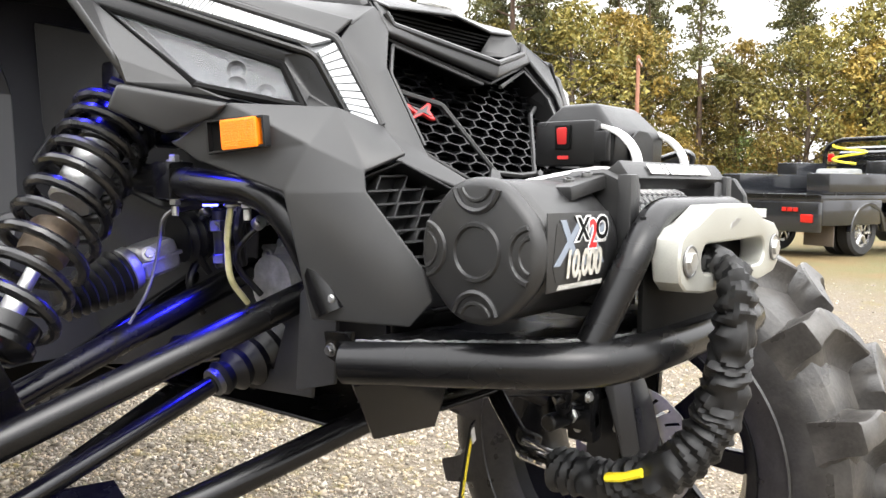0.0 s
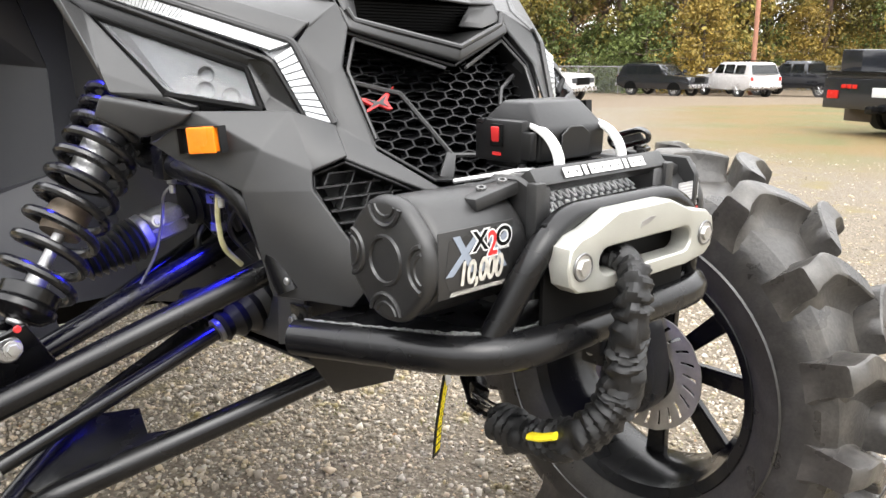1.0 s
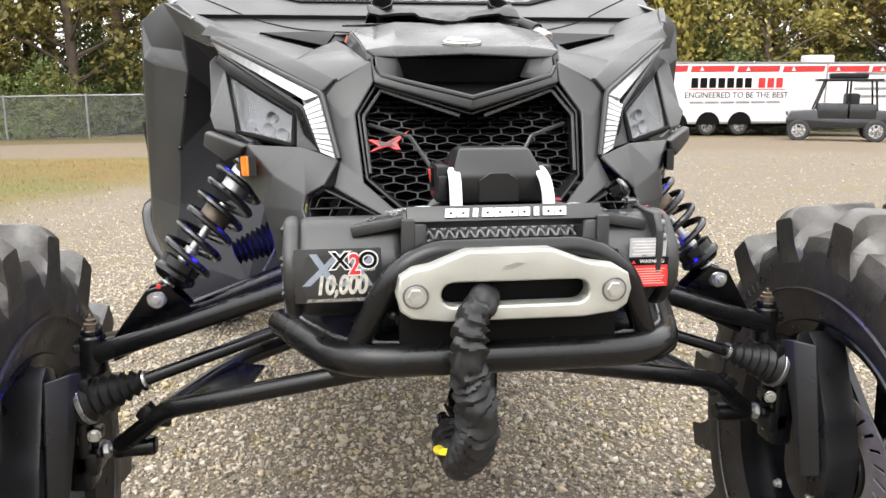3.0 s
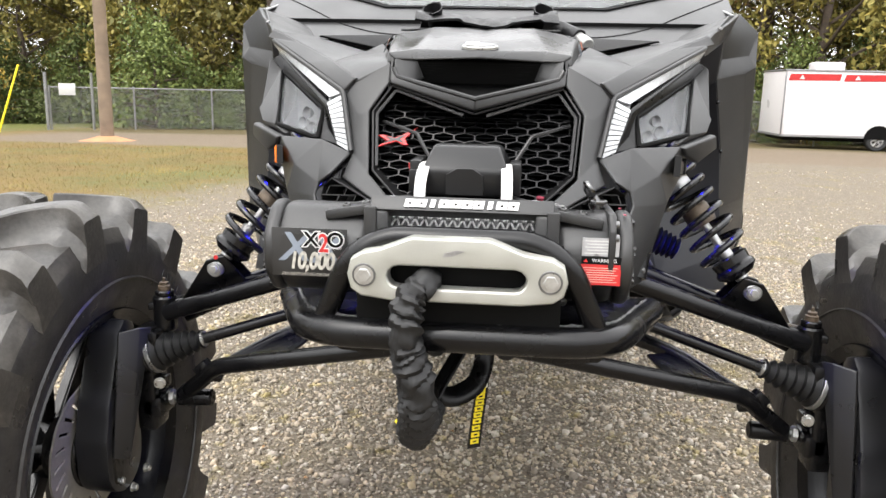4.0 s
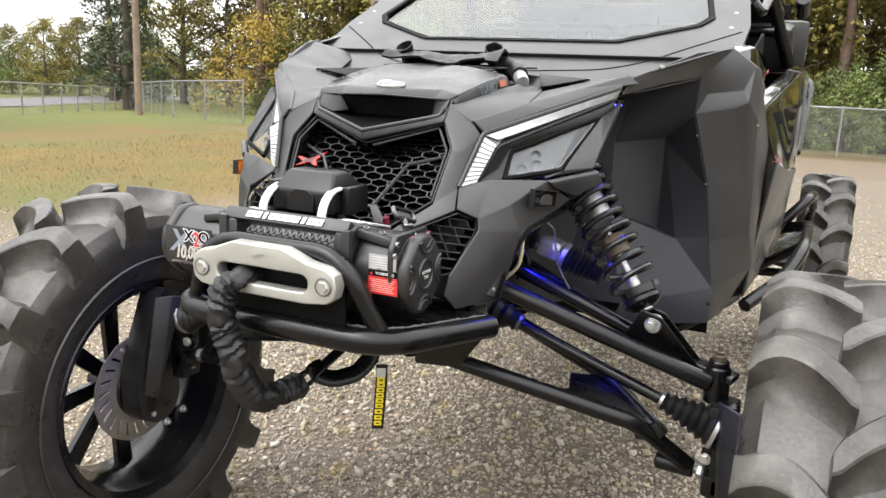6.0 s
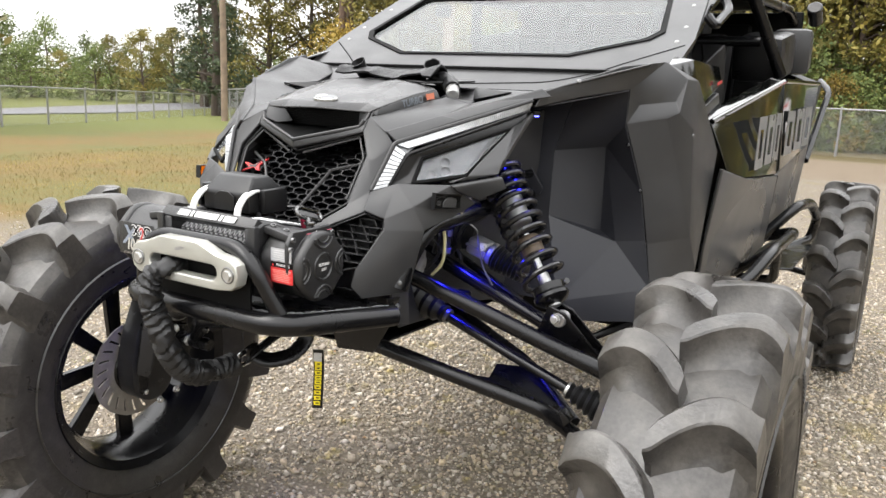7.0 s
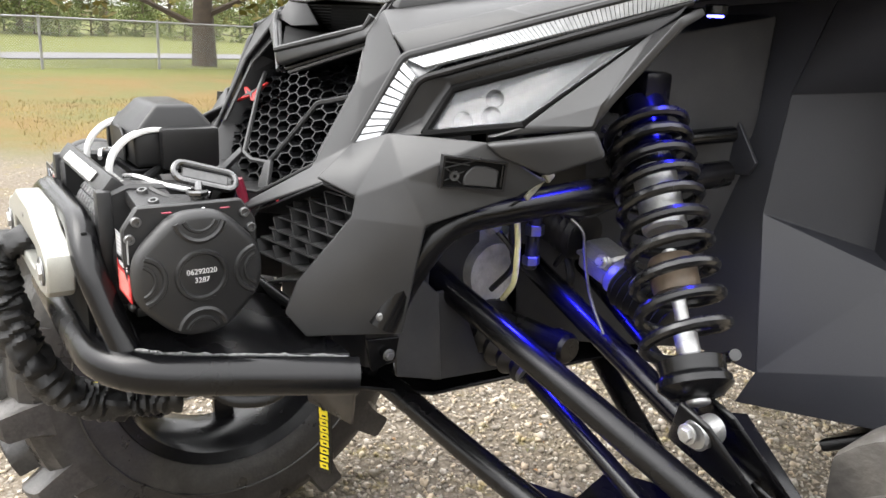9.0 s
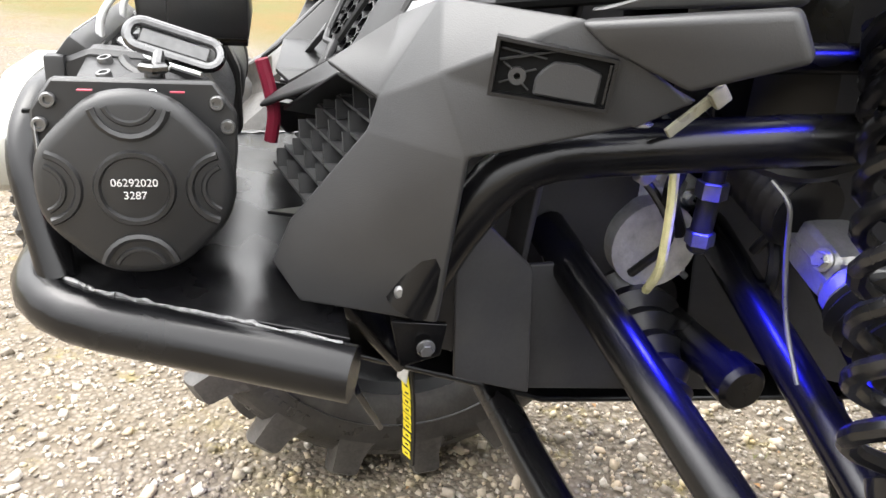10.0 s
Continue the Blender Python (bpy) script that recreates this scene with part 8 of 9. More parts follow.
# ---------------- fences, poles, wires ----------------
M_GALV = mat("galvanised_steel", (0.266, 0.263, 0.267), 0.45, metal=0.6, var=0.15, scale=10)
M_POLE = mat("weathered_pole_timber", (0.190, 0.140, 0.099), 0.85, var=0.25, scale=3, bump=0.5, bump_scale=60)


def mesh_fence_material():
    m = bpy.data.materials.new("chain_link_wire")
    m.use_nodes = True
    nd, ln = m.node_tree.nodes, m.node_tree.links
    b, out = nd["Principled BSDF"], nd["Material Output"]
    b.inputs["Base Color"].default_value = (0.30, 0.31, 0.31, 1)
    b.inputs["Metallic"].default_value, b.inputs["Roughness"].default_value = 0.5, 0.5
    tc, sep, tr, mix = nd.new("ShaderNodeTexCoord"), nd.new("ShaderNodeSeparateXYZ"), nd.new("ShaderNodeBsdfTransparent"), nd.new("ShaderNodeMixShader")
    ln.new(tc.outputs["UV"], sep.inputs[0])
    vals = []
    for sgn in ("ADD", "SUBTRACT"):
        a, fr, sub, ab, lt = (nd.new("ShaderNodeMath") for _ in range(5))
        a.operation, fr.operation, sub.operation, ab.operation, lt.operation = sgn, "FRACT", "SUBTRACT", "ABSOLUTE", "LESS_THAN"
        ln.new(sep.outputs["X"], a.inputs[0])
        ln.new(sep.outputs["Y"], a.inputs[1])
        ln.new(a.outputs[0], fr.inputs[0])
        ln.new(fr.outputs[0], sub.inputs[0])
        sub.inputs[1].default_value = 0.5
        ln.new(sub.outputs[0], ab.inputs[0])
        ln.new(ab.outputs[0], lt.inputs[0])
        lt.inputs[1].default_value = 0.045
        vals.append(lt.outputs[0])
    mx = nd.new("ShaderNodeMath")
    mx.operation = "MAXIMUM"
    ln.new(vals[0], mx.inputs[0])
    ln.new(vals[1], mx.inputs[1])
    ln.new(mx.outputs[0], mix.inputs["Fac"])
    ln.new(tr.outputs[0], mix.inputs[1])
    ln.new(b.outputs[0], mix.inputs[2])
    ln.new(mix.outputs[0], out.inputs["Surface"])
    return m


M_LINK = mesh_fence_material()


def fence(pts, height, label, gap=3.0):
    """Chain-link run: posts, top rail, wire mesh."""
    p3 = [Vector((x, y, ground_z(x, y))) for x, y in pts]
    fn = thing("chain_link_fence", p3[0], label, "fence", "yard fences")
    post = None
    for a, b in zip(p3, p3[1:]):
        L = (b - a).length
        k = max(1, round(L / gap))
        for i in range(k + (1 if b is p3[-1] else 0)):
            q = a.lerp(b, i / k)
            q.z = ground_z(q.x, q.y)
            if post is None:
                bmp = cyl((0, 0, 0), (0, 0, height + 0.06), 0.035, 10, 0.004)
                post = new("post", mesh_of("post", bmp, M_GALV))
                post.parent, post.location = fn, q - p3[0]
            else:
                again(post, fn, q - p3[0])
        part("top_rail", tube([a + Vector((0, 0, height)), b + Vector((0, 0, height))], 0.024, 8), M_GALV, fn)
        bm = bmesh.new()
        uv = bm.loops.layers.uv.new("uv")
        vs = [bm.verts.new(v) for v in (a + Vector((0, 0, 0.03)), b + Vector((0, 0, 0.03)), b + Vector((0, 0, height)), a + Vector((0, 0, height)))]
        fc = bm.faces.new(vs)
        for lp, (u, v) in zip(fc.loops, ((0, 0), (L / 0.075, 0), (L / 0.075, height / 0.075), (0, height / 0.075))):
            lp[uv].uv = (u, v)
        part("wire_mesh", bm, M_LINK, fn, smooth=0)
    return fn


fence([(-16.9, 26.6), (-12.0, 29.6), (-9.0, 29.0), (1.6, 27.5), (8.0, 29.5), (14, 29.6), (20.6, 26.8), (24.0, 25.6), (33.0, 29.0), (45.0, 26.5), (58, 18)], 1.55, "galvanised chain-link fence along the woods")
fence([(-17.6, 21.7), (-24.0, 25.0), (-36.0, 34.0)], 1.55, "galvanised chain-link fence by the gate opening")
fence([(-17.0, -8.0), (-21.0, 3.0), (-22.3, 9.0), (-23.0, 13.0), (-27.5, 20.5), (-36.0, 33.0), (-44, 46)], 1.25, "low chain-link fence between lawn and road", 2.6)
gatepost = thing("gate_post", (-16.9, 26.4, ground_z(-16.9, 26.4)), "galvanised gate posts with a white sign", "gate post")
part("post", cyl((-16.9, 26.4, -0.55), (-16.9, 26.4, 1.55), 0.06, 14, 0.006), M_GALV, gatepost)
part("post", cyl((-15.6, 27.2, -0.55), (-15.6, 27.2, 1.55), 0.05, 14, 0.006), M_GALV, gatepost)
part("sign", box((0.55, 0.02, 0.42), (-16.3, 26.75, 0.95), 0.004, (0, 0, 32)), M_WHITE, gatepost)


def pole(name, x, y, h, r, label, material=M_POLE):
    t = thing(name, (x, y, ground_z(x, y)), label, "utility pole", "poles")
    z = ground_z(x, y)
    part("shaft", cyl((x, y, z - 0.1), (x, y, z + h), r, 16, 0.01, r * 0.75), material, t)
    part("crossarm", box((2.0, 0.09, 0.11), (x, y - 0.12, z + h - 0.5), 0.01, (0, 0, 20)), material, t)
    for k in (-0.8, 0, 0.8):
        part("insulator", cyl((x + k * 0.94, y - 0.12 + k * 0.34, z + h - 0.44), (x + k * 0.94, y - 0.12 + k * 0.34, z + h - 0.28), 0.04, 12, 0.01), M_ALU, t)
    return t


pole("utility_pole", -10.6, 18.8, 10.5, 0.17, "brown timber utility pole beside the dirt track")
bm = lathe([(0, 0.16), (0.2, 0.15), (0.55, 0.05), (0.8, 0.0)], 20, pose(-10.6, 18.8, ground_z(-10.6, 18.8) - 0.02))
solo("dirt_mound", bm, mat("red_clay", (0.36, 0.17, 0.08), 0.9, var=0.2, scale=4, bump=0.5), "small red clay mound round the pole's foot", "dirt mound")
pole("utility_pole", -27.0, 26.0, 11, 0.16, "pale timber utility pole beyond the lawn", M_POLE)
pole("utility_pole", 44.0, 22.0, 10, 0.15, "reddish timber utility pole behind the parked cars", mat("red_brown_timber", (0.30, 0.14, 0.09), 0.85, var=0.2, scale=3))
for (x0, y0, z0), (x1, y1, z1), sag in (((-10.6, 18.8, 8.6), (-27.0, 26.0, 8.8), 0.6), ((-10.6, 18.8, 8.9), (44, 22, 8.2), 1.2), ((-27, 26, 8.8), (-60, 30, 8.0), 0.8), ((44, 22, 8.3), (70, 4, 8.0), 0.8), ((-27, 26, 9.4), (44, 22, 6.0), 1.6)):
    pts = [Vector((x0, y0, z0)).lerp(Vector((x1, y1, z1)), k / 16) - Vector((0, 0, sag * 4 * (k / 16) * (1 - k / 16))) for k in range(17)]
    solo("power_line", tube(pts, 0.014, 5), M_BOOT, "thin black overhead power line", "cable", "overhead lines", origin=pts[0])
guy = thing("guy_wire_guard", (-16.7, 23.6, -0.4), "slanted yellow guy-wire guard", "guy wire guard")
part("guard", cyl((-16.9, 23.6, -0.45), (-16.3, 24.0, 1.75), 0.035, 10, 0.004), M_YELLOW, guy)
mail = thing("mailbox", (-30.5, 15.3, ground_z(-30.5, 15.3)), "pale mailbox on a post beside the road", "mailbox")
part("mail_post", box((0.09, 0.09, 1.1), (-30.5, 15.3, -0.6 + 0.55), 0.01), M_POLE, mail)
part("mail_case", join(box((0.5, 0.2, 0.14), (-30.5, 15.3, 0.57), 0.01), cyl((-30.75, 15.3, 0.64), (-30.25, 15.3, 0.64), 0.1, 20, 0.005)), M_CREAM, mail)

# ---------------- parked vehicles ----------------
M_CARWHITE = mat("white_car_paint", (0.478, 0.461, 0.456), 0.25, var=0.03, coat=0.5, rough_var=0.05)
M_CARBLACK = mat("black_car_paint", (0.013, 0.014, 0.017), 0.2, var=0.05, coat=0.6, rough_var=0.05)
M_TAIL = mat("red_tail_lamp", (0.45, 0.015, 0.01), 0.25, var=0.05)
M_TYRE2 = mat("road_tyre", (0.02, 0.02, 0.021), 0.75, var=0.15, scale=8, bump=0.4)
M_TRIM = mat("grey_bumper_chrome", (0.55, 0.55, 0.56), 0.25, metal=0.8, var=0.05)


def loft_side(profile, half, m, tumble=0.0, z_belt=1.0, bevel=0.04):
    """A body from its side outline (along, up), narrowing above the belt line."""
    bm = bmesh.new()
    rows = []
    for sy in (-1, 1):
        rows.append([bm.verts.new((x, sy * (half - tumble * max(0.0, z - z_belt)), z)) for x, z in profile])
    k = len(profile)
    for i in range(k):
        j = (i + 1) % k
        bm.faces.new((rows[0][i], rows[0][j], rows[1][j], rows[1][i]))
    bm.faces.new(rows[0][::-1])
    bm.faces.new(rows[1])
    bmesh.ops.recalc_face_normals(bm, faces=bm.faces)
    bmesh.ops.bevel(bm, geom=bm.edges[:], offset=bevel, segments=2, profile=0.6, affect="EDGES", clamp_overlap=True)
    bmesh.ops.transform(bm, verts=bm.verts, matrix=m)
    return bm


def road_wheel(t, m, x, y, r, w=0.26):
    a, b = m @ Vector((x, y - w / 2, r)), m @ Vector((x, y + w / 2, r))
    tm = along(a, b)
    ty = part("wheel", lathe([(r * 0.62, 0), (r * 0.9, 0.0), (r, 0.04), (r, w - 0.04), (r * 0.9, w), (r * 0.62, w)], 28, tm, True), M_TYRE2, t)
    bm = lathe([(0, w * 0.5), (r * 0.62, w * 0.5)], 28, tm)
    for z in (0.03, w - 0.03):
        join(bm, lathe([(r * 0.5, z), (r * 0.63, z), (r * 0.63, z + 0.012), (r * 0.5, z + 0.012)], 28, tm, True))
        for k in range(6):
            an = k * math.pi / 3
            join(bm, tube([tm @ Vector((0.04 * math.cos(an), 0.04 * math.sin(an), z + 0.006)), tm @ Vector((r * 0.55 * math.cos(an), r * 0.55 * math.sin(an), z + 0.006))], 0.035, 6))
    part("rim", bm, M_TRIM, ty)


def car(name, x, y, heading, kind, paint, label, sc=1.0):
    z = ground_z(x, y)
    m = pose(x, y, z, 0, 0, heading) @ Matrix.Scale(sc, 4)
    t = thing(name, (x, y, z), label, "pickup truck" if kind == "pickup" else "car", "parked vehicles")
    if kind == "pickup":
        lower = [(-2.95, 0.62), (-2.95, 1.22), (-1.05, 1.25), (0.95, 1.28), (1.05, 1.30), (2.72, 1.25), (2.95, 1.10), (2.98, 0.55), (2.3, 0.48), (-2.2, 0.48)]
        cabin = [(-1.02, 1.22), (-0.92, 1.82), (-0.75, 1.92), (0.35, 1.92), (0.50, 1.86), (1.15, 1.26)]
        wins = ((-0.78, -0.10, 1.30, 1.76), (0.0, 0.62, 1.30, 1.76))
        wb = (-1.85, 2.0)
        r = 0.42
    else:
        lower = [(-2.45, 0.55), (-2.48, 1.05), (-2.30, 1.15), (0.95, 1.18), (2.25, 1.10), (2.48, 0.90), (2.5, 0.45), (1.9, 0.38), (-2.0, 0.38)]
        cabin = [(-2.38, 1.12), (-2.15, 1.70), (-1.9, 1.80), (0.1, 1.82), (0.30, 1.76), (1.0, 1.14)]
        wins = ((-1.95, -1.15, 1.22, 1.66), (-1.05, -0.25, 1.22, 1.68), (-0.15, 0.45, 1.22, 1.68))
        wb = (-1.45, 1.5)
        r = 0.37
    part("body", loft_side(lower, 0.97, m, 0.0, 1.0, 0.06), paint, t)
    cab = part("cabin", loft_side(cabin, 0.93, m, 0.28, 1.2, 0.05), paint, t)
    for x0, x1, z0, z1 in wins:
        for s in SIDES:
            q = [(x0, z0), (x1 + (0.12 if x1 > 0.3 else 0), z0), (x1 - (0.08 if x1 > 0.3 else 0), z1), (x0 + 0.05, z1)]
            bm = bmesh.new()
            bm.faces.new([bm.verts.new((a, s * (0.945 - 0.28 * max(0, b - 1.2)), b)) for a, b in q])
            bmesh.ops.solidify(bm, geom=bm.faces[:], thickness=0.012)
            bmesh.ops.transform(bm, verts=bm.verts, matrix=m)
            part("side_window", bm, M_CARGLASS, cab)
    fz = (0.52, 1.86, 1.16, 1.32) if kind == "pickup" else (0.32, 1.76, 1.0, 1.20)
    for (xa, za, xb, zb) in ((fz[0] + 0.04, fz[1] - 0.06, fz[2] + 0.01, fz[3] - 0.0), ((-0.96, 1.78, -1.05, 1.32) if kind == "pickup" else (-2.20, 1.68, -2.42, 1.22))):
        bm = bmesh.new()
        bm.faces.new([bm.verts.new(p) for p in ((xa, -0.72, za), (xa, 0.72, za), (xb, 0.80, zb), (xb, -0.80, zb))])
        bmesh.ops.solidify(bm, geom=bm.faces[:], thickness=0.02)
        bmesh.ops.transform(bm, verts=bm.verts, matrix=m)
        part("windscreen", bm, M_CARGLASS, cab)
    front, rear = lower[6][0], lower[0][0]
    for s in SIDES:
        for wx in wb:
            road_wheel(t, m, wx, s * 0.84, r)
            # flat black half-disc on the uncut body, painting the wheel well's shade
            arch = prism([(r * 1.18 * math.cos(a), r * 1.18 * math.sin(a)) for a in [k * math.pi / 8 for k in range(9)]], 0.02, 0, m @ pose(wx, s * 0.955, r, 90, 0, 0))
            part("wheel_arch", arch, M_BLACK, t)
        part("head_lamp", box((0.06, 0.34, 0.20), m @ Vector((front + 0.01, s * 0.68, 0.95)), 0.02, (0, 0, heading)), M_REFLECT, t)
        part("tail_lamp", box((0.05, 0.16, 0.36 if kind == "pickup" else 0.20), m @ Vector((rear - 0.005, s * 0.84, 0.98)), 0.015, (0, 0, heading)), M_TAIL, t)
        part("mirror", box((0.12, 0.22, 0.20), m @ Vector((0.85, s * 1.06, 1.36)), 0.03, (0, 0, heading)), paint, t)
    part("grille", box((0.05, 0.95, 0.30), m @ Vector((front + 0.012, 0, 0.92)), 0.02, (0, 0, heading)), M_BLACK, t)
    part("front_bumper", box((0.16, 1.86, 0.20), m @ Vector((front + 0.03, 0, 0.58)), 0.04, (0, 0, heading)), M_TRIM, t)
    part("rear_bumper", box((0.16, 1.84, 0.18), m @ Vector((rear - 0.05, 0, 0.58)), 0.04, (0, 0, heading)), M_TRIM, t)
    part("plate_panel", box((0.01, 0.30, 0.15), m @ Vector((rear - 0.14, 0, 0.62)), 0.003, (0, 0, heading)), M_WHITE, t)
    if kind == "pickup":
        part("bed_floor", box((1.75, 1.6, 0.02), m @ Vector((-1.98, 0, 1.262)), 0, (0, 0, heading)), M_BLACK, t)
    else:
        for s in SIDES:
            part("roof_rail", tube([m @ Vector((-1.9, s * 0.66, 1.86)), m @ Vector((0.0, s * 0.66, 1.87))], 0.02, 6), M_BLACK, t)
    return t


car("pickup_truck", 25.4, 22.6, -86, "pickup", M_CARWHITE, "white crew-cab pickup truck on the dirt by the fence", 0.9)
car("estate_car", 38.0, 24.2, -92, "suv", M_CARBLACK, "black sport-utility car parked by the fence", 0.95)
car("estate_car", 40.2, 21.0, 64, "suv", M_CARWHITE, "white sport-utility car seen from its tail")
car("pickup_truck", 43.5, 19.0, 80, "pickup", M_CARBLACK, "black pickup truck with a red tail lamp")
car("pickup_truck", 52.5, 18.2, 60, "pickup", M_CARBLACK, "dark pickup truck far back by the woods")

# flatbed work truck
tx, ty, th = 13.1, 4.25, -20
tm = pose(tx, ty, ground_z(tx, ty), 0, 0, th)
truck = thing("work_truck", (tx, ty, ground_z(tx, ty)), "black flatbed work truck with side tool boxes", "truck", "parked vehicles")
TB = lambda size, at, bev=0.02, turn=(0, 0, 0): box(size, tm @ Vector(at), bev, (turn[0], turn[1], turn[2] + th))
part("deck", TB((3.2, 2.25, 0.14), (1.6, 0, 0.98)), M_CARBLACK, truck)
part("tail_panel", TB((0.10, 2.25, 0.50), (0.0, 0, 0.68)), M_CARBLACK, truck)
part("deck_rail", TB((3.2, 0.03, 0.03), (1.6, -1.14, 1.06)), M_SATIN, truck)
part("deck_lip", TB((0.04, 2.27, 0.05), (-0.05, 0, 1.03), 0.01), M_SATIN, truck)
for s in SIDES:
    part("bed_box", TB((2.9, 0.42, 0.36), (1.7, 0.88 * s, 1.22)), M_CARBLACK, truck)
    part("skirt", TB((1.6, 0.10, 0.42), (0.85, 1.08 * s, 0.75)), M_CARBLACK, truck)
    part("tool_box", TB((0.9, 0.44, 0.62), (2.3, 0.90 * s, 1.32)), M_CARBLACK, truck)
    part("box_latch", TB((0.05, 0.02, 0.14), (2.3, 1.13 * s, 1.32), 0.004), M_TRIM, truck)
    part("box_latch", TB((0.05, 0.02, 0.14), (2.7, 1.13 * s, 1.32), 0.004), M_TRIM, truck)
    for k in range(3):
        part("tail_lamp", TB((0.02, 0.09, 0.07), (-0.06, (0.55 + 0.12 * k) * s * 0.9, 0.80), 0.01), M_TAIL, truck)
    part("tail_lamp", TB((0.03, 0.22, 0.14), (-0.06, 0.92 * s, 0.66), 0.015), M_TAIL, truck)
    part("mud_flap", TB((0.02, 0.55, 0.34), (0.45, 0.80 * s, 0.36), 0.004), mat("worn_flap", (0.10, 0.08, 0.06), 0.8) if s > 0 else bpy.data.materials["worn_flap"], truck)
    for dx, dy in ((1.3, 0.92), (1.3, 0.62)):
        road_wheel(truck, tm, dx, dy * s, 0.40, 0.25)
    road_wheel(truck, tm, 5.3, 0.88 * s, 0.40, 0.27)
    part("fender_flare", prism([(0.50 * math.cos(a), 0.50 * math.sin(a)) for a in [k * math.pi / 10 for k in range(11)]] + [(-0.44, 0), (-0.30, 0.34), (0, 0.44), (0.30, 0.34), (0.44, 0)], 0.10, 0.01, tm @ pose(1.3, (1.14 if s > 0 else -1.04), 0.42, 90, 0, 0)), M_CARBLACK, truck)
part("plate_panel", TB((0.01, 0.30, 0.15), (-0.06, -0.0, 0.72), 0.003), M_WHITE, truck)
part("hitch", TB((0.4, 0.12, 0.12), (-0.1, 0, 0.45)), M_SATIN, truck)
part("chassis_rail", TB((5.2, 0.9, 0.2), (2.6, 0, 0.62)), M_SATIN, truck)
part("cabin", loft_side([(3.3, 0.6), (3.3, 1.85), (3.5, 1.98), (4.6, 1.98), (4.8, 1.9), (5.4, 1.30), (6.3, 1.22), (6.5, 1.0), (6.5, 0.55)], 0.98, tm, 0.22, 1.2, 0.06), M_CARBLACK, truck)
for s in SIDES:
    bm = bmesh.new()
    bm.faces.new([bm.verts.new((a, s * (0.99 - 0.22 * max(0, b - 1.2)), b)) for a, b in ((3.45, 1.32), (5.05, 1.32), (4.72, 1.84), (3.5, 1.86))])
    bmesh.ops.solidify(bm, geom=bm.faces[:], thickness=0.012)
    bmesh.ops.transform(bm, verts=bm.verts, matrix=tm)
    part("side_window", bm, M_CARGLASS, truck)
rack = part("head_rack", tube([tm @ Vector(p) for p in ((3.15, -1.0, 1.05), (3.15, -1.0, 1.95), (3.15, -0.7, 2.10), (3.15, 0.7, 2.10), (3.15, 1.0, 1.95), (3.15, 1.0, 1.05))], 0.045, 10, 0.15), M_SATIN, truck)
for k in range(5):
    part("rack_bar", TB((0.04, 1.9, 0.05), (3.15, 0, 1.30 + 0.15 * k), 0.008), M_SATIN, rack)
part("rack_lamp", TB((0.05, 0.12, 0.16), (3.08, 0.82, 1.75), 0.02), M_TAIL, truck)
part("welder", TB((0.7, 0.5, 0.42), (2.35, 0.15, 1.30), 0.05), mat("grey_machine_paint", (0.35, 0.36, 0.36), 0.5, var=0.1), truck)
part("hose_reel", lathe([(0.14, 0), (0.24, 0.0), (0.26, 0.06), (0.24, 0.12), (0.14, 0.12)], 24, tm @ pose(2.7, -0.75, 1.82, 90, 0, 20), True), mat("grey_hose", (0.4, 0.4, 0.38), 0.6), truck)
part("hose_coil", tube([tm @ Vector((2.1 + 0.35 * math.cos(k * 0.5) * 0.6, -0.2 + 0.3 * math.sin(k * 0.5), 1.60 + 0.02 * k)) for k in range(18)], 0.022, 8), M_YELLOW, truck)
part("hose_coil", tube([tm @ Vector((2.6 + 0.2 * math.cos(k * 0.5), -0.80 + 0.05 * math.sin(k * 0.3), 1.80 + 0.2 * math.sin(k * 0.5))) for k in range(26)], 0.020, 8), M_BOOT, truck)

# enclosed trailer
TZ = -0.47
trailer = thing("enclosed_trailer", (15.0, 26.8, TZ), "long white enclosed trailer with red band and printed lettering", "trailer")
M_TRAIL = mat("white_trailer_skin", (0.612, 0.591, 0.593), 0.35, var=0.03, scale=1.5)
part("box_body", box((12.4, 2.5, 2.15), (15.1, 28.1, TZ + 0.45 + 1.075), 0.06), M_TRAIL, trailer)
part("roof_edge", box((12.44, 2.54, 0.06), (15.1, 28.1, TZ + 2.62), 0.015), M_GALV, trailer)
part("sill_rail", box((12.42, 2.52, 0.08), (15.1, 28.1, TZ + 0.46), 0.01), M_GALV, trailer)
part("frame_rail", box((12.0, 2.0, 0.14), (15.1, 28.1, TZ + 0.36), 0.01), M_BLACK, trailer)
part("corner_post", box((0.05, 0.05, 2.1), (17.9, 26.84, TZ + 1.53), 0.01), M_GALV, trailer)
part("corner_post", box((0.05, 0.05, 2.1), (8.92, 26.84, TZ + 1.53), 0.01), M_GALV, trailer)
for k in range(7):
    part("red_band", prism([(0, 0), (1.65, 0.02), (1.70, 0.24), (0.06, 0.22)], 0.006, 0, plane_pose((9.0 + 1.78 * k, 26.846, TZ + 2.28), (1, 0, 0), (0, 0, 1))), M_RED, trailer)
    part("band_mark", prism([(0, 0), (0.18, 0), (0.09, 0.15)], 0.006, 0, plane_pose((9.35 + 1.78 * k, 26.842, TZ + 2.33), (1, 0, 0), (0, 0, 1))), M_WHITE, trailer)
tl = Matrix.Translation((14.45, 26.843, TZ + 1.45)) @ Matrix(((1, 0, 0, 0), (0, 0, -1, 0), (0, 1, 0, 0), (0, 0, 0, 1)))
for k in range(7):
    part("name_bar", box((0.26, 0.006, 0.36), (12.75 + 0.345 * k, 26.843, TZ + 1.90), 0), M_BLACK, trailer)
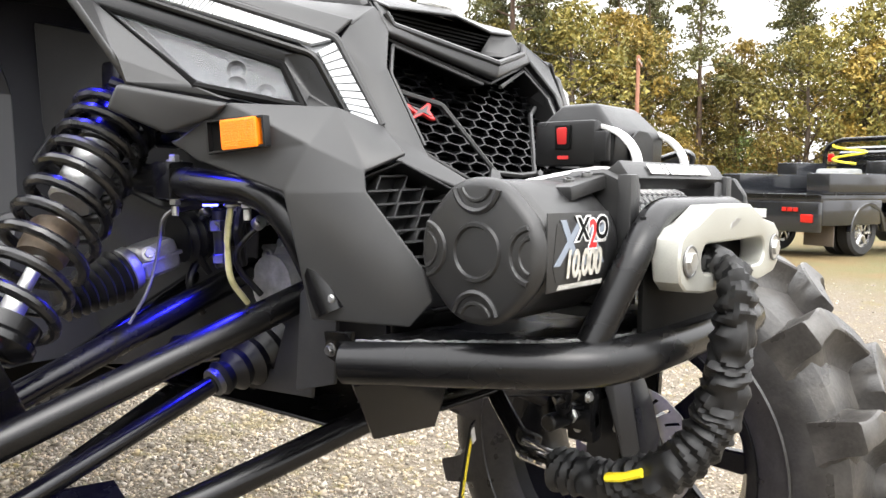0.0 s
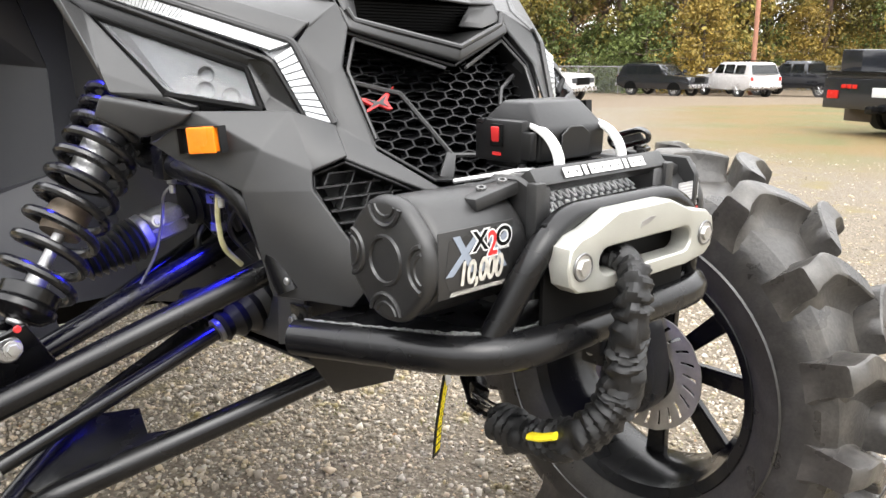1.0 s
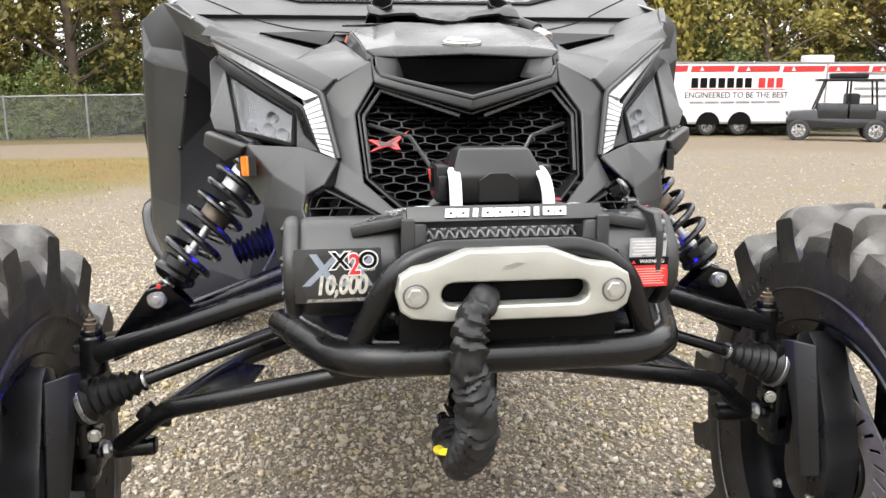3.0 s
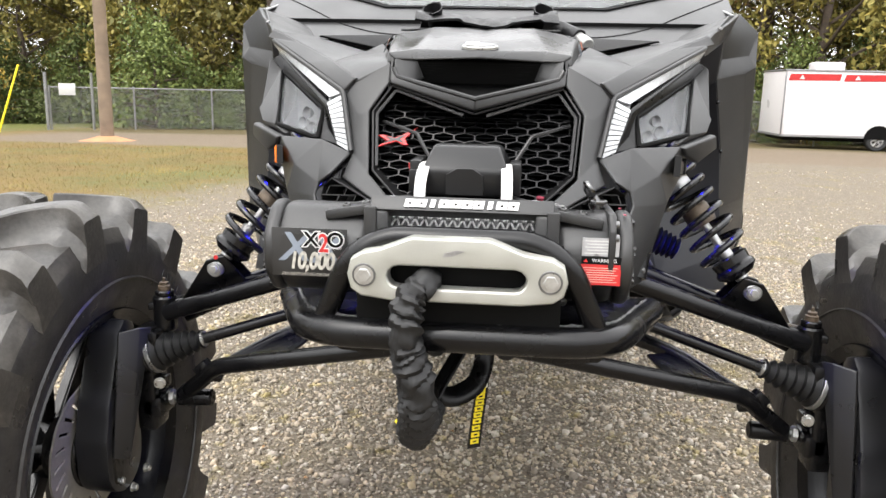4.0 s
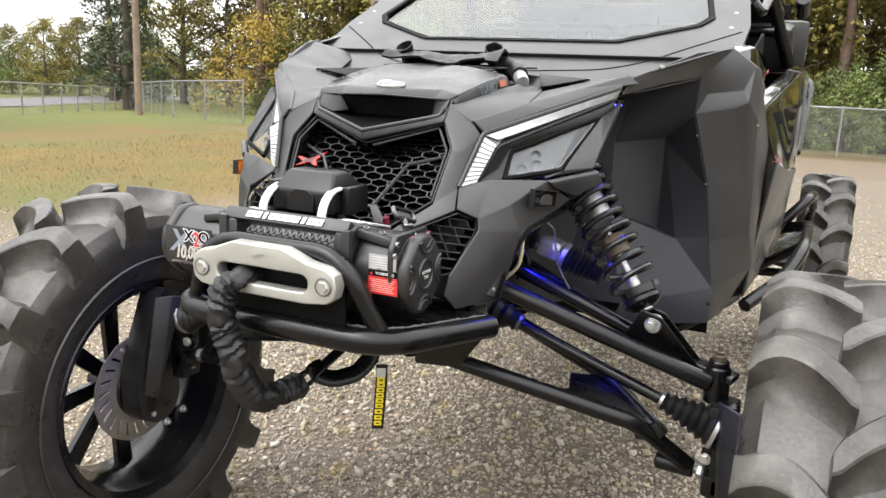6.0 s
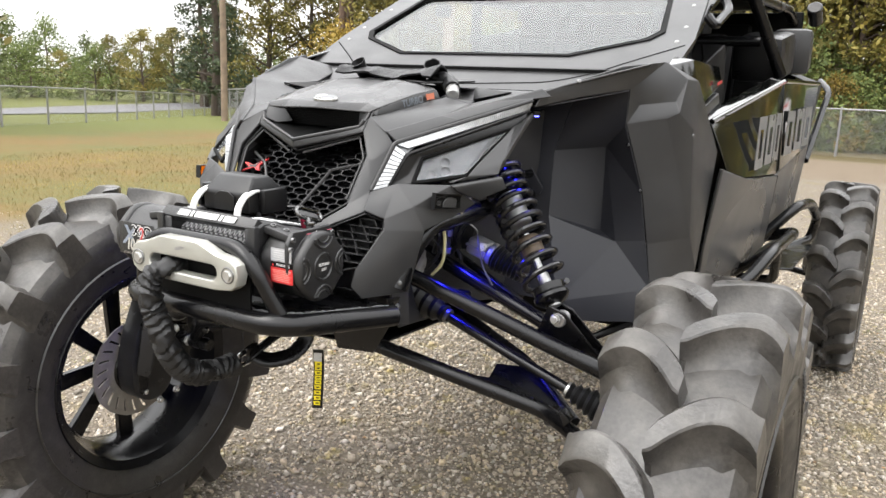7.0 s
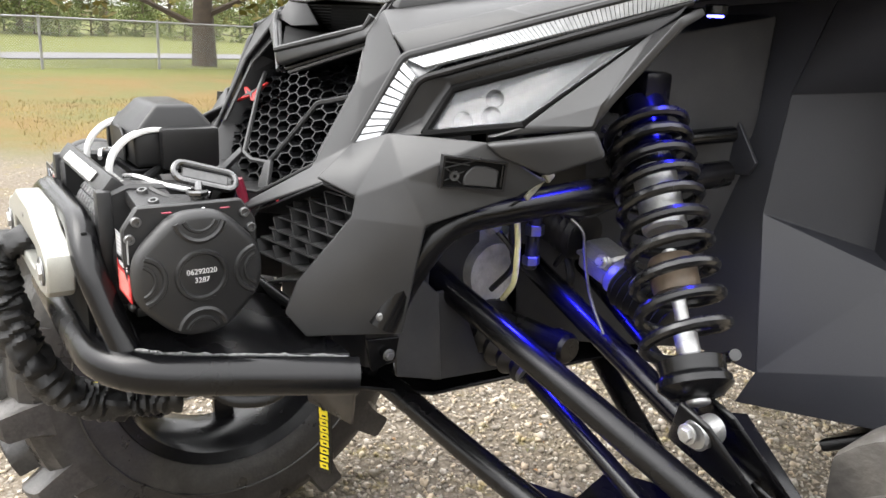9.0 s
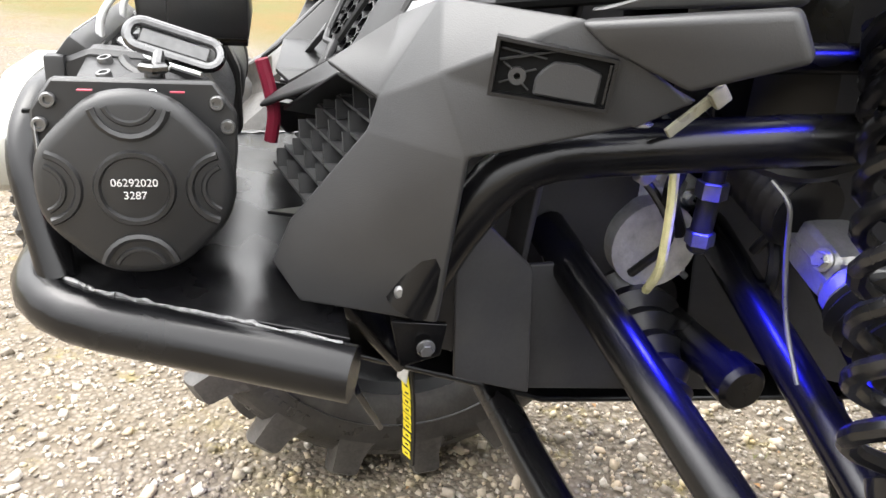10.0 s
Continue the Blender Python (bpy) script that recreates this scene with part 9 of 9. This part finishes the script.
for k in range(3):
    part("name_bar", box((0.26, 0.006, 0.36), (15.35 + 0.345 * k, 26.843, TZ + 1.90), 0), M_RED, trailer)
part("slogan", text_mesh("ENGINEERED TO BE THE BEST", 0.30, tl @ pose(-0.05, 0.0, 0), 0.003), M_BLACK, trailer)
part("name_rule", box((3.75, 0.006, 0.03), (14.4, 26.843, TZ + 1.66), 0), M_RED, trailer)
for k in range(6):
    part("small_print_bar", box((0.52, 0.006, 0.07), (12.85 + 0.6 * k, 26.843, TZ + 1.20), 0), M_GALV, trailer)
for k in range(4):
    part("side_louvre", box((1.5, 0.01, 0.10), (19.8, 26.843, TZ + 1.4 + 0.28 * k), 0.003), M_GALV, trailer)
for xw in (12.09, 13.34, 14.58):
    road_wheel(trailer, Matrix.Translation((xw, 26.98, TZ)), 0, 0, 0.36, 0.24)
    # black half-disc laid on the skin for the shade above each wheel
    arch = prism([(0.46 * math.cos(a), 0.46 * math.sin(a)) for a in [k * math.pi / 10 for k in range(11)]], 0.012, 0, plane_pose((xw, 26.846, TZ + 0.40), (1, 0, 0), (0, 0, 1)))
    part("wheel_arch", arch, M_BLACK, trailer)
for xa in (10.6, 18.2):
    part("roof_unit", box((1.0, 0.7, 0.30), (xa, 28.0, TZ + 2.78), 0.08, (0, 0, 0), 3), M_TRAIL, trailer)
part("hitch_tongue", tube([(21.3, 28.1, TZ + 0.4), (23.0, 28.1, TZ + 0.4)], 0.06, 8), M_BLACK, trailer)
part("jack_post", cyl((22.6, 28.1, TZ), (22.6, 28.1, TZ + 0.8), 0.05, 10), M_GALV, trailer)

# dark utility cart before the trailer
cx, cy, ch = 15.9, 23.0, 60
cm = pose(cx, cy, ground_z(cx, cy), 0, 0, 150)
cart = thing("utility_cart", (cx, cy, ground_z(cx, cy)), "black utility cart with a roof, beside the trailer", "utility vehicle", "parked vehicles")
part("body", loft_side([(-1.5, 0.45), (-1.5, 0.95), (-0.9, 1.0), (-0.6, 0.75), (0.5, 0.72), (0.7, 1.0), (1.4, 0.95), (1.55, 0.7), (1.5, 0.42)], 0.72, cm, 0, 1, 0.05), M_CARBLACK, cart)
part("roof", box((1.9, 1.4, 0.08), cm @ Vector((-0.2, 0, 1.92)), 0.03, (0, 0, 150)), M_PLASTIC_DK, cart)
part("roof_load", box((1.1, 0.9, 0.18), cm @ Vector((-0.2, 0, 2.05)), 0.07, (0, 0, 150), 3), M_SEAT, cart)
for s in SIDES:
    for xa, xb in ((0.75, 0.45), (-0.25, -0.25), (-1.05, -0.95)):
        part("cage_post", tube([cm @ Vector((xa, 0.66 * s, 0.95)), cm @ Vector((xb, 0.62 * s, 1.9))], 0.03, 8), M_SATIN, cart)
    part("door", box((0.85, 0.05, 0.45), cm @ Vector((0.2, 0.72 * s, 0.95)), 0.03, (0, 0, 150)), M_CARBLACK, cart)
    part("door", box((0.75, 0.05, 0.45), cm @ Vector((-0.65, 0.72 * s, 0.95)), 0.03, (0, 0, 150)), M_CARBLACK, cart)
    part("seat", box((0.4, 0.5, 0.7), cm @ Vector((-0.35, 0.32 * s, 1.15)), 0.06, (0, 0, 150)), M_SEAT, cart)
    part("head_lamp", box((0.05, 0.22, 0.10), cm @ Vector((1.52, 0.48 * s, 0.86)), 0.02, (0, 0, 150)), M_REFLECT, cart)
    for wx in (-1.05, 1.15):
        road_wheel(cart, cm, wx, 0.70 * s, 0.34, 0.26)
